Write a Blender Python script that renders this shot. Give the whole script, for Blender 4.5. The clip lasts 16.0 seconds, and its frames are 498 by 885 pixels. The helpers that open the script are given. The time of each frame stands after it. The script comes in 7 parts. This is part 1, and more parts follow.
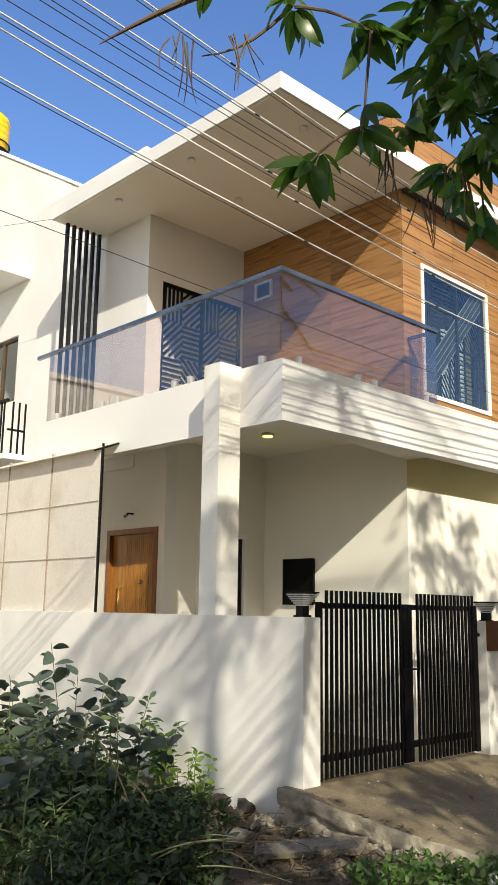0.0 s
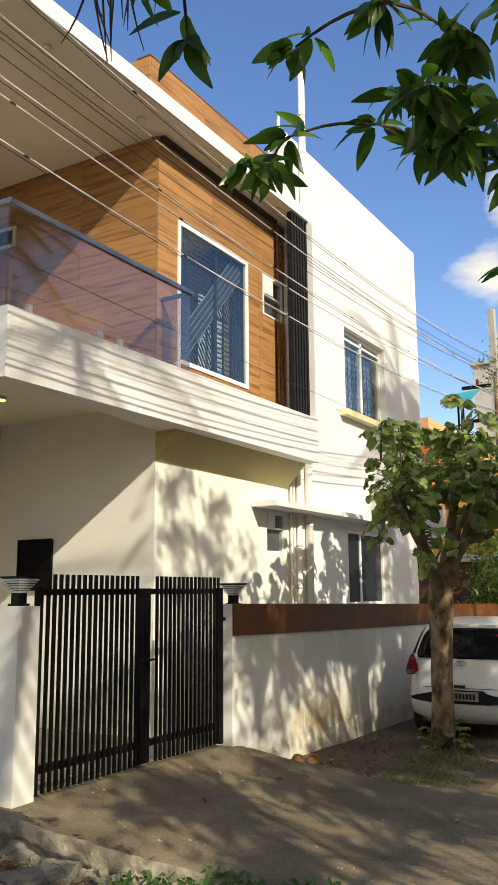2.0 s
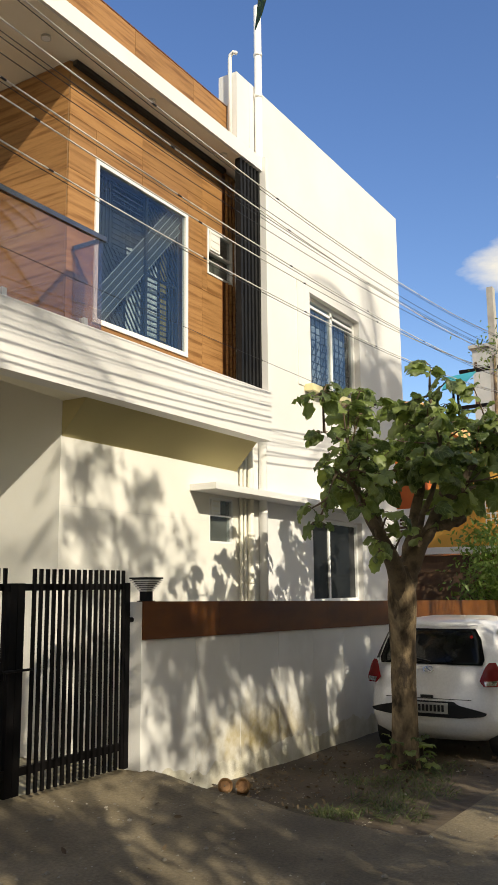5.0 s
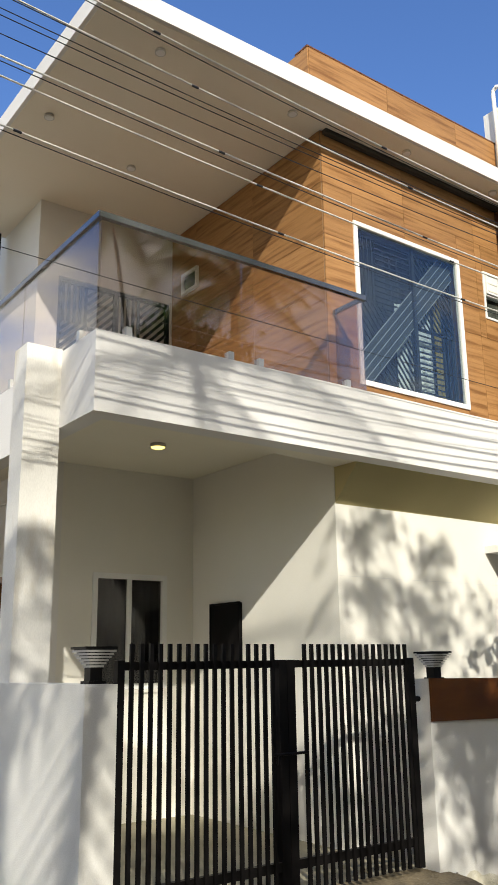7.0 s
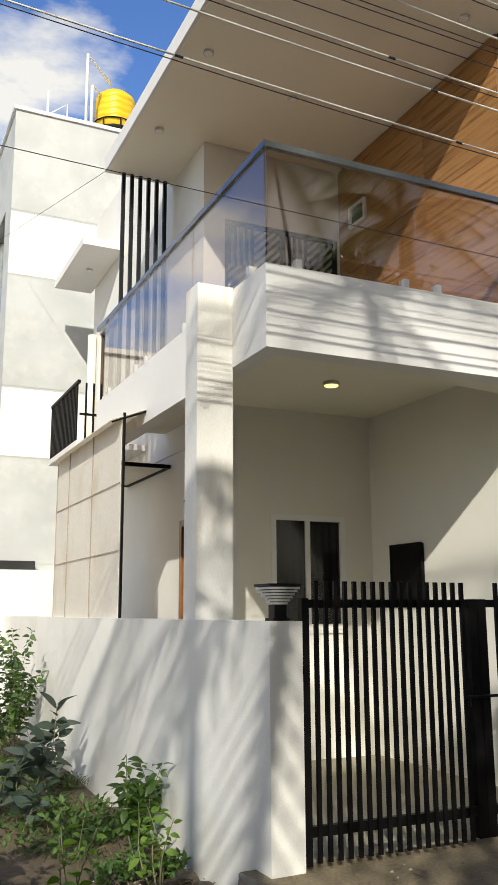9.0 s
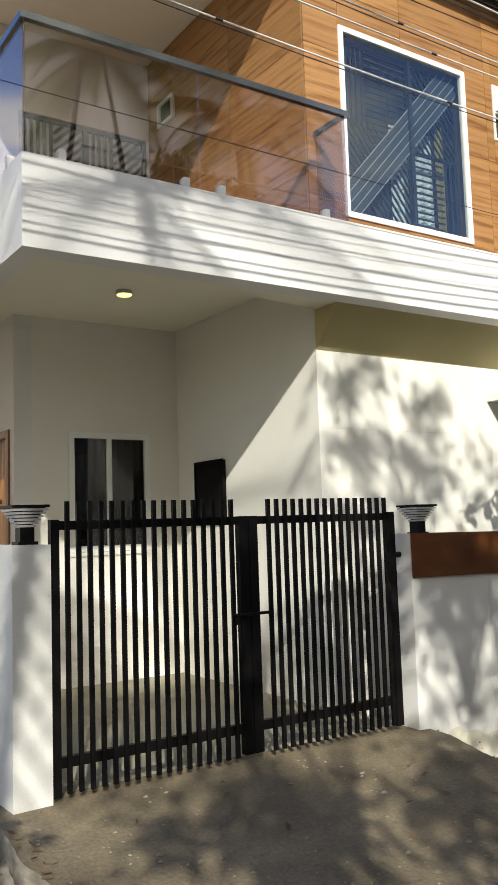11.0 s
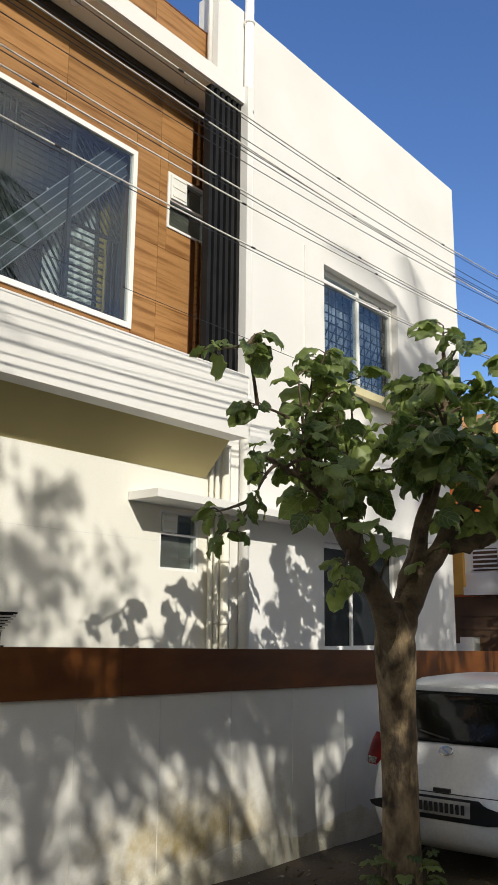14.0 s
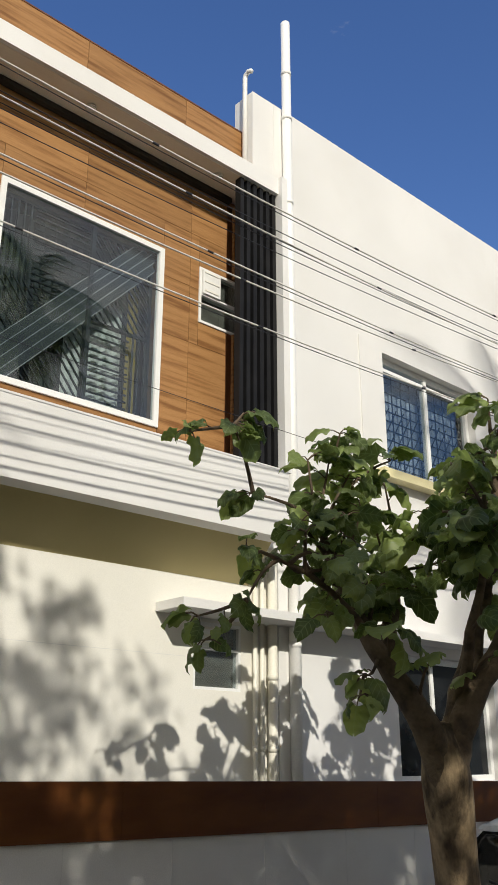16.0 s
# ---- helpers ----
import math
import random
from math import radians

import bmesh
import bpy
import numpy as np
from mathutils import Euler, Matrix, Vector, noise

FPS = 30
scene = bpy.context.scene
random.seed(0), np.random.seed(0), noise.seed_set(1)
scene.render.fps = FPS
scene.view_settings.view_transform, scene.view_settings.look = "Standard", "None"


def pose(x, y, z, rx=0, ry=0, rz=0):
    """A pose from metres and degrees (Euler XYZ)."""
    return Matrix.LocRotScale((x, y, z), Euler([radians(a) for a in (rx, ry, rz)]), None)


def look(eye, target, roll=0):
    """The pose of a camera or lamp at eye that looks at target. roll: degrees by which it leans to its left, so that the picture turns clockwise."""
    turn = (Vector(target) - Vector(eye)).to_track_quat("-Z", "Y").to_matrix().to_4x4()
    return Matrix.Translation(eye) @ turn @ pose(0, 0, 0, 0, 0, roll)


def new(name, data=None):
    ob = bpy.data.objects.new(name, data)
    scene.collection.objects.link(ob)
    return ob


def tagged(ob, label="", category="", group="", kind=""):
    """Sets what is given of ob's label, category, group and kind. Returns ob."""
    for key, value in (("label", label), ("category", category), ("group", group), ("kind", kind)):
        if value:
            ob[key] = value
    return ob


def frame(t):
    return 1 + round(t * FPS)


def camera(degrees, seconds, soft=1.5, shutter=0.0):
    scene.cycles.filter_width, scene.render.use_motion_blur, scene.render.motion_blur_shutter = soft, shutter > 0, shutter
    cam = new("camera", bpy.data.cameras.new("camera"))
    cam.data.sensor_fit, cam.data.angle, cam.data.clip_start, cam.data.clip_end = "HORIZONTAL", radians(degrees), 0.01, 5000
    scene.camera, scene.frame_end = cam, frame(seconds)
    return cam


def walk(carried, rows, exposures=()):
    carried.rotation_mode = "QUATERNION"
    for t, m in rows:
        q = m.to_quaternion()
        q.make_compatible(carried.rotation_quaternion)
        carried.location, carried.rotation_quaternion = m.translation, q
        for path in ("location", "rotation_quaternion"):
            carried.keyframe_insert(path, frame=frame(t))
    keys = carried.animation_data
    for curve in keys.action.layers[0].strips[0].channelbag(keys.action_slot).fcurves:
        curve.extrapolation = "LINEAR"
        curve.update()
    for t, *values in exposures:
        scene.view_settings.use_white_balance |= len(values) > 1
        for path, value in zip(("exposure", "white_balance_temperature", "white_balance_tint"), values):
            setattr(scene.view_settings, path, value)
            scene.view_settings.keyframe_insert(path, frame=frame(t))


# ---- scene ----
# ---------- camera ----------
cam = camera(32.4, 16.0, 1.2)
# seconds, eye, target, roll
PATH = [
    (0, (-0.204, -0.264, 1.627), (1.160, 1.147, 2.008), 0.87),
    (0.5, (-0.022, -0.138, 1.632), (1.459, 1.152, 2.005), 0.02),
    (1, (0.233, -0.058, 1.641), (1.819, 1.109, 1.992), 0.11),
    (1.5, (0.509, 0.022, 1.648), (2.169, 1.087, 1.978), 0.11),
    (2, (0.777, 0.100, 1.654), (2.472, 1.105, 1.998), -0.43),
    (2.5, (1.053, 0.118, 1.663), (2.752, 1.106, 2.030), -0.58),
    (3, (1.337, 0.129, 1.667), (3.039, 1.118, 2.020), -0.54),
    (3.5, (1.655, 0.168, 1.675), (3.361, 1.164, 1.992), -0.50),
    (6, (2.939, 0.012, 1.619), (4.515, 1.171, 2.034), -0.2),
    (6.5, (3.103, 0.073, 1.646), (4.495, 1.436, 2.099), -0.5),
    (7, (3.146, -0.005, 1.674), (4.296, 1.554, 2.173), -0.8),
    (7.5, (3.138, -0.036, 1.678), (4.05, 1.669, 2.188), -0.7),
    (8, (3.11, 0.057, 1.664), (3.913, 1.825, 2.142), -0.4),
    (10.5, (3.729, 0.246, 1.595), (4.728, 1.964, 1.823), -1.5),
    (11, (3.978, 0.224, 1.622), (5.085, 1.878, 1.818), -1.9),
    (11.5, (4.196, 0.362, 1.597), (5.419, 1.932, 1.79), -1.5),
    (12, (4.428, 0.37, 1.589), (5.758, 1.851, 1.779), -1.0),
    (12.5, (4.673, 0.313, 1.605), (6.1, 1.7, 1.809), 0.0),
    (13, (4.986, 0.347, 1.578), (6.478, 1.658, 1.815), 0.8),
    (13.5, (5.228, 0.395, 1.613), (6.736, 1.670, 1.930), 0.75),
    (14, (5.472, 0.240, 1.646), (6.978, 1.484, 2.075), 0.55),
    (14.5, (5.751, 0.232, 1.632), (7.27, 1.421, 2.161), 0.8),
    (15, (6.056, 0.262, 1.653), (7.536, 1.469, 2.248), 0.2),
    (15.5, (6.314, 0.166, 1.666), (7.71, 1.445, 2.31), 0.1),
    (16, (6.525, 0.131, 1.665), (7.774, 1.533, 2.353), 0.1),
]
EXPOSURES = [(0.0, 0.89, 7600, 5.5), (1.5, 0.81, 7800, 5.5), (2.5, 0.76, 8100, 5.5), (6.0, 0.59, 7500, 6), (6.9, 0.77, 7100, 6), (7.5, 0.72, 7100, 6), (8.1, 0.60, 7100, 6), (10.5, 0.92, 6800, 5.5), (11.5, 0.74, 6850, 5.5), (12.5, 0.52, 6900, 6), (14.0, 0.40, 7000, 6.5), (16.0, 0.24, 6950, 7)]
walk(cam, [(t, look(eye, target, roll)) for t, eye, target, roll in PATH], EXPOSURES)

# ---------- sky and sun ----------
SUN_WAY = Vector((1.0, 2.0, -1.36)).normalized()
world = bpy.data.worlds.new("sky")
scene.world = world
world.use_nodes = True
wn, wl = world.node_tree.nodes, world.node_tree.links
wn.clear()
sky = wn.new("ShaderNodeTexSky")
sky.sky_type, sky.sun_disc = "NISHITA", False
sky.sun_elevation = math.asin(-SUN_WAY.z)
sky.sun_rotation = math.atan2(-SUN_WAY.x, -SUN_WAY.y)
sky.air_density, sky.dust_density, sky.ozone_density = 1.0, 0.2, 3.0
wtc = wn.new("ShaderNodeTexCoord")
wmap = wn.new("ShaderNodeMapping")
wmap.inputs["Scale"].default_value = (1.0, 1.0, 2.6)
wmap.inputs["Location"].default_value = (0.35, 0.1, 0.2)
wnoise = wn.new("ShaderNodeTexNoise")
wnoise.inputs["Scale"].default_value, wnoise.inputs["Detail"].default_value, wnoise.inputs["Roughness"].default_value = 5.0, 8, 0.58
wramp = wn.new("ShaderNodeValToRGB")
wramp.color_ramp.elements[0].position, wramp.color_ramp.elements[1].position = 0.69, 0.90
wmix = wn.new("ShaderNodeMixRGB")
wmix.inputs[2].default_value = (5.5, 5.3, 4.8, 1)
wfac = wn.new("ShaderNodeMath")
wfac.operation = "MULTIPLY"
wfac.inputs[1].default_value = 0.75
wbg = wn.new("ShaderNodeBackground")
wbg.inputs["Strength"].default_value = 0.130
wout = wn.new("ShaderNodeOutputWorld")
wl.new(wtc.outputs["Generated"], wmap.inputs["Vector"])
wl.new(wmap.outputs[0], wnoise.inputs["Vector"])
# cloud banks low over the roofs, broken up by the noise
# the last five banks lie out of view, added for fill and reflections
bank = None
for way, reach in (((0.11, 0.845, 0.525), 0.15), ((0.91, 0.225, 0.335), 0.065), ((0.885, 0.20, 0.42), 0.05), ((-0.62, 0.55, 0.5), 0.5), ((0.3, -0.85, 0.42), 1.1), ((-0.25, -0.9, 0.3), 1.2), ((-0.1, -0.5, 0.86), 0.6), ((-0.36, 0.88, 0.32), 0.3)):
    vd = wn.new("ShaderNodeVectorMath")
    vd.operation = "DISTANCE"
    vd.inputs[1].default_value = way
    wl.new(wtc.outputs["Generated"], vd.inputs[0])
    near = wn.new("ShaderNodeMapRange")
    near.inputs["From Min"].default_value, near.inputs["From Max"].default_value = reach, 0.0
    near.inputs["To Min"].default_value, near.inputs["To Max"].default_value = 0.0, 0.42
    wl.new(vd.outputs["Value"], near.inputs["Value"])
    if bank is None:
        bank = near.outputs[0]
    else:
        mx = wn.new("ShaderNodeMath")
        mx.operation = "MAXIMUM"
        wl.new(bank, mx.inputs[0])
        wl.new(near.outputs[0], mx.inputs[1])
        bank = mx.outputs[0]
wsum = wn.new("ShaderNodeMath")
wl.new(bank, wsum.inputs[0])
wl.new(wnoise.outputs["Fac"], wsum.inputs[1])
wl.new(wsum.outputs[0], wramp.inputs[0])
wl.new(wramp.outputs["Color"], wfac.inputs[0])
wl.new(wfac.outputs[0], wmix.inputs[0])
whs = wn.new("ShaderNodeHueSaturation")
whs.inputs["Hue"].default_value, whs.inputs["Saturation"].default_value, whs.inputs["Value"].default_value = 0.514, 1.20, 1.06
wl.new(sky.outputs[0], whs.inputs["Color"])
# bright warm haze added in the sun's unseen half of sky to warm shade
wdot = wn.new("ShaderNodeVectorMath")
wdot.operation = "DOT_PRODUCT"
wdot.inputs[1].default_value = (-0.447, -0.894, 0.0)
wl.new(wtc.outputs["Generated"], wdot.inputs[0])
wside = wn.new("ShaderNodeMapRange")
wside.inputs["From Min"].default_value, wside.inputs["From Max"].default_value, wside.inputs["To Max"].default_value = 0.2, 0.85, 0.95
wl.new(wdot.outputs["Value"], wside.inputs["Value"])
whaze = wn.new("ShaderNodeMixRGB")
whaze.inputs[2].default_value = (5.4, 4.6, 3.6, 1)
wl.new(wside.outputs[0], whaze.inputs[0])
wl.new(whs.outputs[0], whaze.inputs[1])
wl.new(whaze.outputs[0], wmix.inputs[1])
wl.new(wmix.outputs[0], wbg.inputs["Color"])
wl.new(wbg.outputs[0], wout.inputs["Surface"])

sun = new("sun", bpy.data.lights.new("sun", "SUN"))
sun.data.energy, sun.data.angle, sun.data.color = 3.15, radians(0.53), (1.0, 0.975, 0.935)
sun.matrix_world = look((0, 0, 30), Vector((0, 0, 30)) + SUN_WAY)


# ---------- materials ----------
def surf(name, c1, c2, scale=3.0, rough=0.7, bump=0.1, fine=60.0, metal=0.0, amp=0.12, stretch=(1, 1, 1), stain=None, stain_scale=0.8, stain_amount=0.4, stain_edge=0.25, vary=0.0, detail=6, spec=None):
    """A surface of two colours mixed by noise, with fine grain, broad stains or shade blotches and relief."""
    m = bpy.data.materials.new(name)
    m.use_nodes = True
    n, l = m.node_tree.nodes, m.node_tree.links
    b = n["Principled BSDF"]
    b.inputs["Roughness"].default_value, b.inputs["Metallic"].default_value = rough, metal
    if spec is not None:
        b.inputs["Specular IOR Level"].default_value = spec
    tc = n.new("ShaderNodeTexCoord")
    mp = n.new("ShaderNodeMapping")
    mp.inputs["Scale"].default_value = stretch
    l.new(tc.outputs["Object"], mp.inputs["Vector"])
    vec = mp.outputs[0]
    info = n.new("ShaderNodeObjectInfo")
    if vary:
        add = n.new("ShaderNodeVectorMath")
        add.operation = "ADD"
        sc = n.new("ShaderNodeVectorMath")
        sc.operation = "SCALE"
        sc.inputs[0].default_value = (17, 31, 23)
        l.new(info.outputs["Random"], sc.inputs["Scale"])
        l.new(vec, add.inputs[0])
        l.new(sc.outputs[0], add.inputs[1])
        vec = add.outputs[0]
    big = n.new("ShaderNodeTexNoise")
    big.inputs["Scale"].default_value, big.inputs["Detail"].default_value = scale, detail
    l.new(vec, big.inputs["Vector"])
    ramp = n.new("ShaderNodeValToRGB")
    ramp.color_ramp.elements[0].position, ramp.color_ramp.elements[1].position = 0.32, 0.68
    ramp.color_ramp.elements[0].color, ramp.color_ramp.elements[1].color = (*c1, 1), (*c2, 1)
    l.new(big.outputs["Fac"], ramp.inputs[0])
    col = ramp.outputs["Color"]
    grain = n.new("ShaderNodeTexNoise")
    grain.inputs["Scale"].default_value, grain.inputs["Detail"].default_value = fine, 4
    l.new(vec, grain.inputs["Vector"])
    hv = n.new("ShaderNodeHueSaturation")
    gm = n.new("ShaderNodeMapRange")
    gm.inputs["To Min"].default_value, gm.inputs["To Max"].default_value = 1 - amp, 1 + amp
    l.new(grain.outputs["Fac"], gm.inputs["Value"])
    val = gm.outputs[0]
    if vary:
        vm = n.new("ShaderNodeMapRange")
        vm.inputs["To Min"].default_value, vm.inputs["To Max"].default_value = 1 - vary, 1 + vary
        l.new(info.outputs["Random"], vm.inputs["Value"])
        mu = n.new("ShaderNodeMath")
        mu.operation = "MULTIPLY"
        l.new(val, mu.inputs[0])
        l.new(vm.outputs[0], mu.inputs[1])
        val = mu.outputs[0]
    l.new(val, hv.inputs["Value"])
    l.new(col, hv.inputs["Color"])
    col = hv.outputs[0]
    if stain:
        st = n.new("ShaderNodeTexNoise")
        st.inputs["Scale"].default_value, st.inputs["Detail"].default_value, st.inputs["Roughness"].default_value = stain_scale, 8, 0.65
        l.new(vec, st.inputs["Vector"])
        sr = n.new("ShaderNodeMapRange")
        sr.inputs["From Min"].default_value, sr.inputs["From Max"].default_value, sr.inputs["To Max"].default_value = 0.5, 0.5 + stain_edge, stain_amount
        l.new(st.outputs["Fac"], sr.inputs["Value"])
        mx = n.new("ShaderNodeMixRGB")
        mx.inputs[2].default_value = (*stain, 1)
        l.new(sr.outputs[0], mx.inputs[0])
        l.new(col, mx.inputs[1])
        col = mx.outputs[0]
    l.new(col, b.inputs["Base Color"])
    if bump:
        bp = n.new("ShaderNodeBump")
        bp.inputs["Strength"].default_value, bp.inputs["Distance"].default_value = bump, 0.01
        l.new(grain.outputs["Fac"], bp.inputs["Height"])
        l.new(bp.outputs[0], b.inputs["Normal"])
    rr = n.new("ShaderNodeMapRange")
    rr.inputs["To Min"].default_value, rr.inputs["To Max"].default_value = max(rough - 0.08, 0.02), min(rough + 0.08, 1)
    l.new(big.outputs["Fac"], rr.inputs["Value"])
    l.new(rr.outputs[0], b.inputs["Roughness"])
    return m


def glass(name, tint, base=0.04, grazing=1.0, power=5.0):
    """A clear pane: tinted light passes, the rest is mirrored by the angle."""
    m = bpy.data.materials.new(name)
    m.use_nodes = True
    n, l = m.node_tree.nodes, m.node_tree.links
    n.clear()
    tr = n.new("ShaderNodeBsdfTransparent")
    tr.inputs["Color"].default_value = (*tint, 1)
    gl = n.new("ShaderNodeBsdfGlossy")
    gl.inputs["Roughness"].default_value = 0.0
    lw = n.new("ShaderNodeLayerWeight")
    lw.inputs["Blend"].default_value = 0.5
    pw = n.new("ShaderNodeMath")
    pw.operation = "POWER"
    pw.inputs[1].default_value = power
    ad = n.new("ShaderNodeMath")
    ad.operation, ad.use_clamp = "MULTIPLY_ADD", True
    ad.inputs[1].default_value, ad.inputs[2].default_value = grazing - base, base
    l.new(lw.outputs["Facing"], pw.inputs[0])
    mx = n.new("ShaderNodeMixShader")
    out = n.new("ShaderNodeOutputMaterial")
    l.new(pw.outputs[0], ad.inputs[0])
    l.new(ad.outputs[0], mx.inputs[0])
    l.new(tr.outputs[0], mx.inputs[1])
    l.new(gl.outputs[0], mx.inputs[2])
    l.new(mx.outputs[0], out.inputs[0])
    return m


def leafy(name, c1, c2, through_light=0.35, rough=0.42, island=True, veins=0.0):
    """Leaf skin: colour varies leaf by leaf, and some light passes."""
    m = bpy.data.materials.new(name)
    m.use_nodes = True
    n, l = m.node_tree.nodes, m.node_tree.links
    b = n["Principled BSDF"]
    b.inputs["Roughness"].default_value = rough
    src = n.new("ShaderNodeNewGeometry").outputs["Random Per Island"] if island else n.new("ShaderNodeObjectInfo").outputs["Random"]
    ramp = n.new("ShaderNodeValToRGB")
    ramp.color_ramp.elements[0].color, ramp.color_ramp.elements[1].color = (*c1, 1), (*c2, 1)
    tc = n.new("ShaderNodeTexCoord")
    no = n.new("ShaderNodeTexNoise")
    no.inputs["Scale"].default_value, no.inputs["Detail"].default_value = 25, 4
    l.new(tc.outputs["Object"], no.inputs["Vector"])
    ml = n.new("ShaderNodeMath")
    ml.operation = "MULTIPLY_ADD"
    ml.inputs[1].default_value = 0.7
    l.new(src, ml.inputs[0])
    m2 = n.new("ShaderNodeMath")
    m2.operation = "MULTIPLY"
    m2.inputs[1].default_value = 0.3
    l.new(no.outputs["Fac"], m2.inputs[0])
    l.new(m2.outputs[0], ml.inputs[2])
    l.new(ml.outputs[0], ramp.inputs[0])
    col = ramp.outputs[0]
    if veins:
        # pale rib and side veins in the leaf's own axes
        sx = n.new("ShaderNodeSeparateXYZ")
        l.new(tc.outputs["UV"], sx.inputs[0])
        ax = n.new("ShaderNodeMath")
        ax.operation = "ABSOLUTE"
        l.new(sx.outputs["X"], ax.inputs[0])
        ph = n.new("ShaderNodeMath")
        ph.operation = "MULTIPLY_ADD"
        ph.inputs[1].default_value = -0.75
        l.new(ax.outputs[0], ph.inputs[0])
        l.new(sx.outputs["Y"], ph.inputs[2])
        pp = n.new("ShaderNodeMath")
        pp.operation = "PINGPONG"
        pp.inputs[1].default_value = veins
        l.new(ph.outputs[0], pp.inputs[0])
        mn = n.new("ShaderNodeMath")
        mn.operation = "MINIMUM"
        l.new(pp.outputs[0], mn.inputs[0])
        l.new(ax.outputs[0], mn.inputs[1])
        vr = n.new("ShaderNodeMapRange")
        vr.inputs["From Min"].default_value, vr.inputs["From Max"].default_value = 0.0008, 0.0055
        vr.inputs["To Min"].default_value, vr.inputs["To Max"].default_value = 0.55, 0.0
        l.new(mn.outputs[0], vr.inputs["Value"])
        vx = n.new("ShaderNodeMixRGB")
        vx.inputs[2].default_value = (0.24, 0.31, 0.13, 1)
        l.new(vr.outputs[0], vx.inputs[0])
        l.new(col, vx.inputs[1])
        col = vx.outputs[0]
    l.new(col, b.inputs["Base Color"])
    ts = n.new("ShaderNodeBsdfTranslucent")
    hs = n.new("ShaderNodeHueSaturation")
    hs.inputs["Saturation"].default_value, hs.inputs["Value"].default_value = 1.1, 1.5
    l.new(col, hs.inputs["Color"])
    l.new(hs.outputs[0], ts.inputs["Color"])
    mx = n.new("ShaderNodeMixShader")
    mx.inputs[0].default_value = through_light
    l.new(b.outputs[0], mx.inputs[1])
    l.new(ts.outputs[0], mx.inputs[2])
    l.new(mx.outputs[0], n["Material Output"].inputs[0])
    return m


def glow(name, color, strength):
    m = bpy.data.materials.new(name)
    m.use_nodes = True
    b = m.node_tree.nodes["Principled BSDF"]
    b.inputs["Base Color"].default_value = (*color, 1)
    b.inputs["Emission Color"].default_value = (*color, 1)
    b.inputs["Emission Strength"].default_value = strength
    return m


WHITE = surf("white_paint", (0.715, 0.702, 0.678), (0.772, 0.760, 0.740), 0.9, 0.62, 0.10, 140, stain=(0.62, 0.58, 0.50), stain_scale=0.7, stain_amount=0.22)
CREAM = surf("cream_paint", (0.76, 0.737, 0.666), (0.805, 0.782, 0.716), 0.8, 0.65, 0.10, 140, stain=(0.66, 0.61, 0.48), stain_scale=0.6, stain_amount=0.2)
CEILING = surf("ceiling_paint", (0.79, 0.75, 0.63), (0.84, 0.80, 0.68), 0.7, 0.7, 0.05, 120)
COMPOUND = surf("compound_paint", (0.69, 0.675, 0.63), (0.79, 0.775, 0.735), 1.1, 0.75, 0.22, 120, stain=(0.50, 0.47, 0.42), stain_scale=1.3, stain_amount=0.35)
FOOT = surf("rough_plaster_foot", (0.58, 0.54, 0.42), (0.73, 0.70, 0.61), 5.0, 0.9, 0.8, 70, stain=(0.36, 0.28, 0.12), stain_scale=3.0, stain_amount=0.6)
BANDTILE = surf("brown_coping", (0.100, 0.031, 0.007), (0.165, 0.058, 0.013), 2.0, 0.5, 0.05, 90, stretch=(1, 1, 3), spec=0.25)
WOODTILE = surf("wood_look_tile", (0.200, 0.092, 0.034), (0.480, 0.258, 0.106), 4.2, 0.45, 0.10, 60, amp=0.30, stretch=(0.32, 0.32, 6), vary=0.13, stain=(0.125, 0.052, 0.018), stain_scale=4.2, stain_amount=0.6, spec=0.2)
GROUT = surf("tile_joint", (0.20, 0.13, 0.08), (0.27, 0.18, 0.11), 8, 0.9, 0.1)
BLACK = surf("black_metal", (0.004, 0.0036, 0.0036), (0.008, 0.007, 0.007), 6, 0.5, 0.04, 90, spec=0.12)
BLACKFIN = surf("black_fin_paint", (0.007, 0.007, 0.008), (0.014, 0.014, 0.015), 5, 0.6, 0.04, 90, spec=0.2)
BROWNFIN = surf("brown_fin", (0.10, 0.035, 0.014), (0.18, 0.07, 0.028), 5, 0.4, 0.05, 60, stretch=(4, 4, 0.6))
UPVC = surf("white_frame", (0.78, 0.78, 0.76), (0.83, 0.83, 0.81), 2, 0.35, 0.02, 80)
STEEL = surf("polished_steel", (0.17, 0.175, 0.18), (0.25, 0.255, 0.26), 3, 0.2, 0.02, 90, metal=0.9)
RAILGLASS = glass("tinted_rail_glass", (0.85, 0.81, 0.80), 0.09, 1.0, 4.0)
CLAMP = surf("clamp_steel", (0.45, 0.45, 0.44), (0.55, 0.55, 0.54), 3, 0.4, 0.02, 90, metal=0.4)
WINGLASS = glass("dark_window_glass", (0.80, 0.84, 0.85), 0.085)
GRILLE = surf("grille_paint", (0.024, 0.030, 0.036), (0.038, 0.046, 0.052), 4, 0.5, 0.03)
PALEDRAPE = surf("pale_drape", (0.76, 0.79, 0.74), (0.86, 0.88, 0.83), 5, 0.9, 0.2, 60, stretch=(8, 8, 1))
GOLDDRAPE = surf("gold_drape", (0.36, 0.28, 0.08), (0.48, 0.38, 0.12), 5, 0.9, 0.2, 60, stretch=(8, 8, 1))
CURTAIN = surf("curtain_cloth", (0.055, 0.068, 0.075), (0.085, 0.10, 0.108), 5, 0.9, 0.2, 60, stretch=(8, 8, 1))
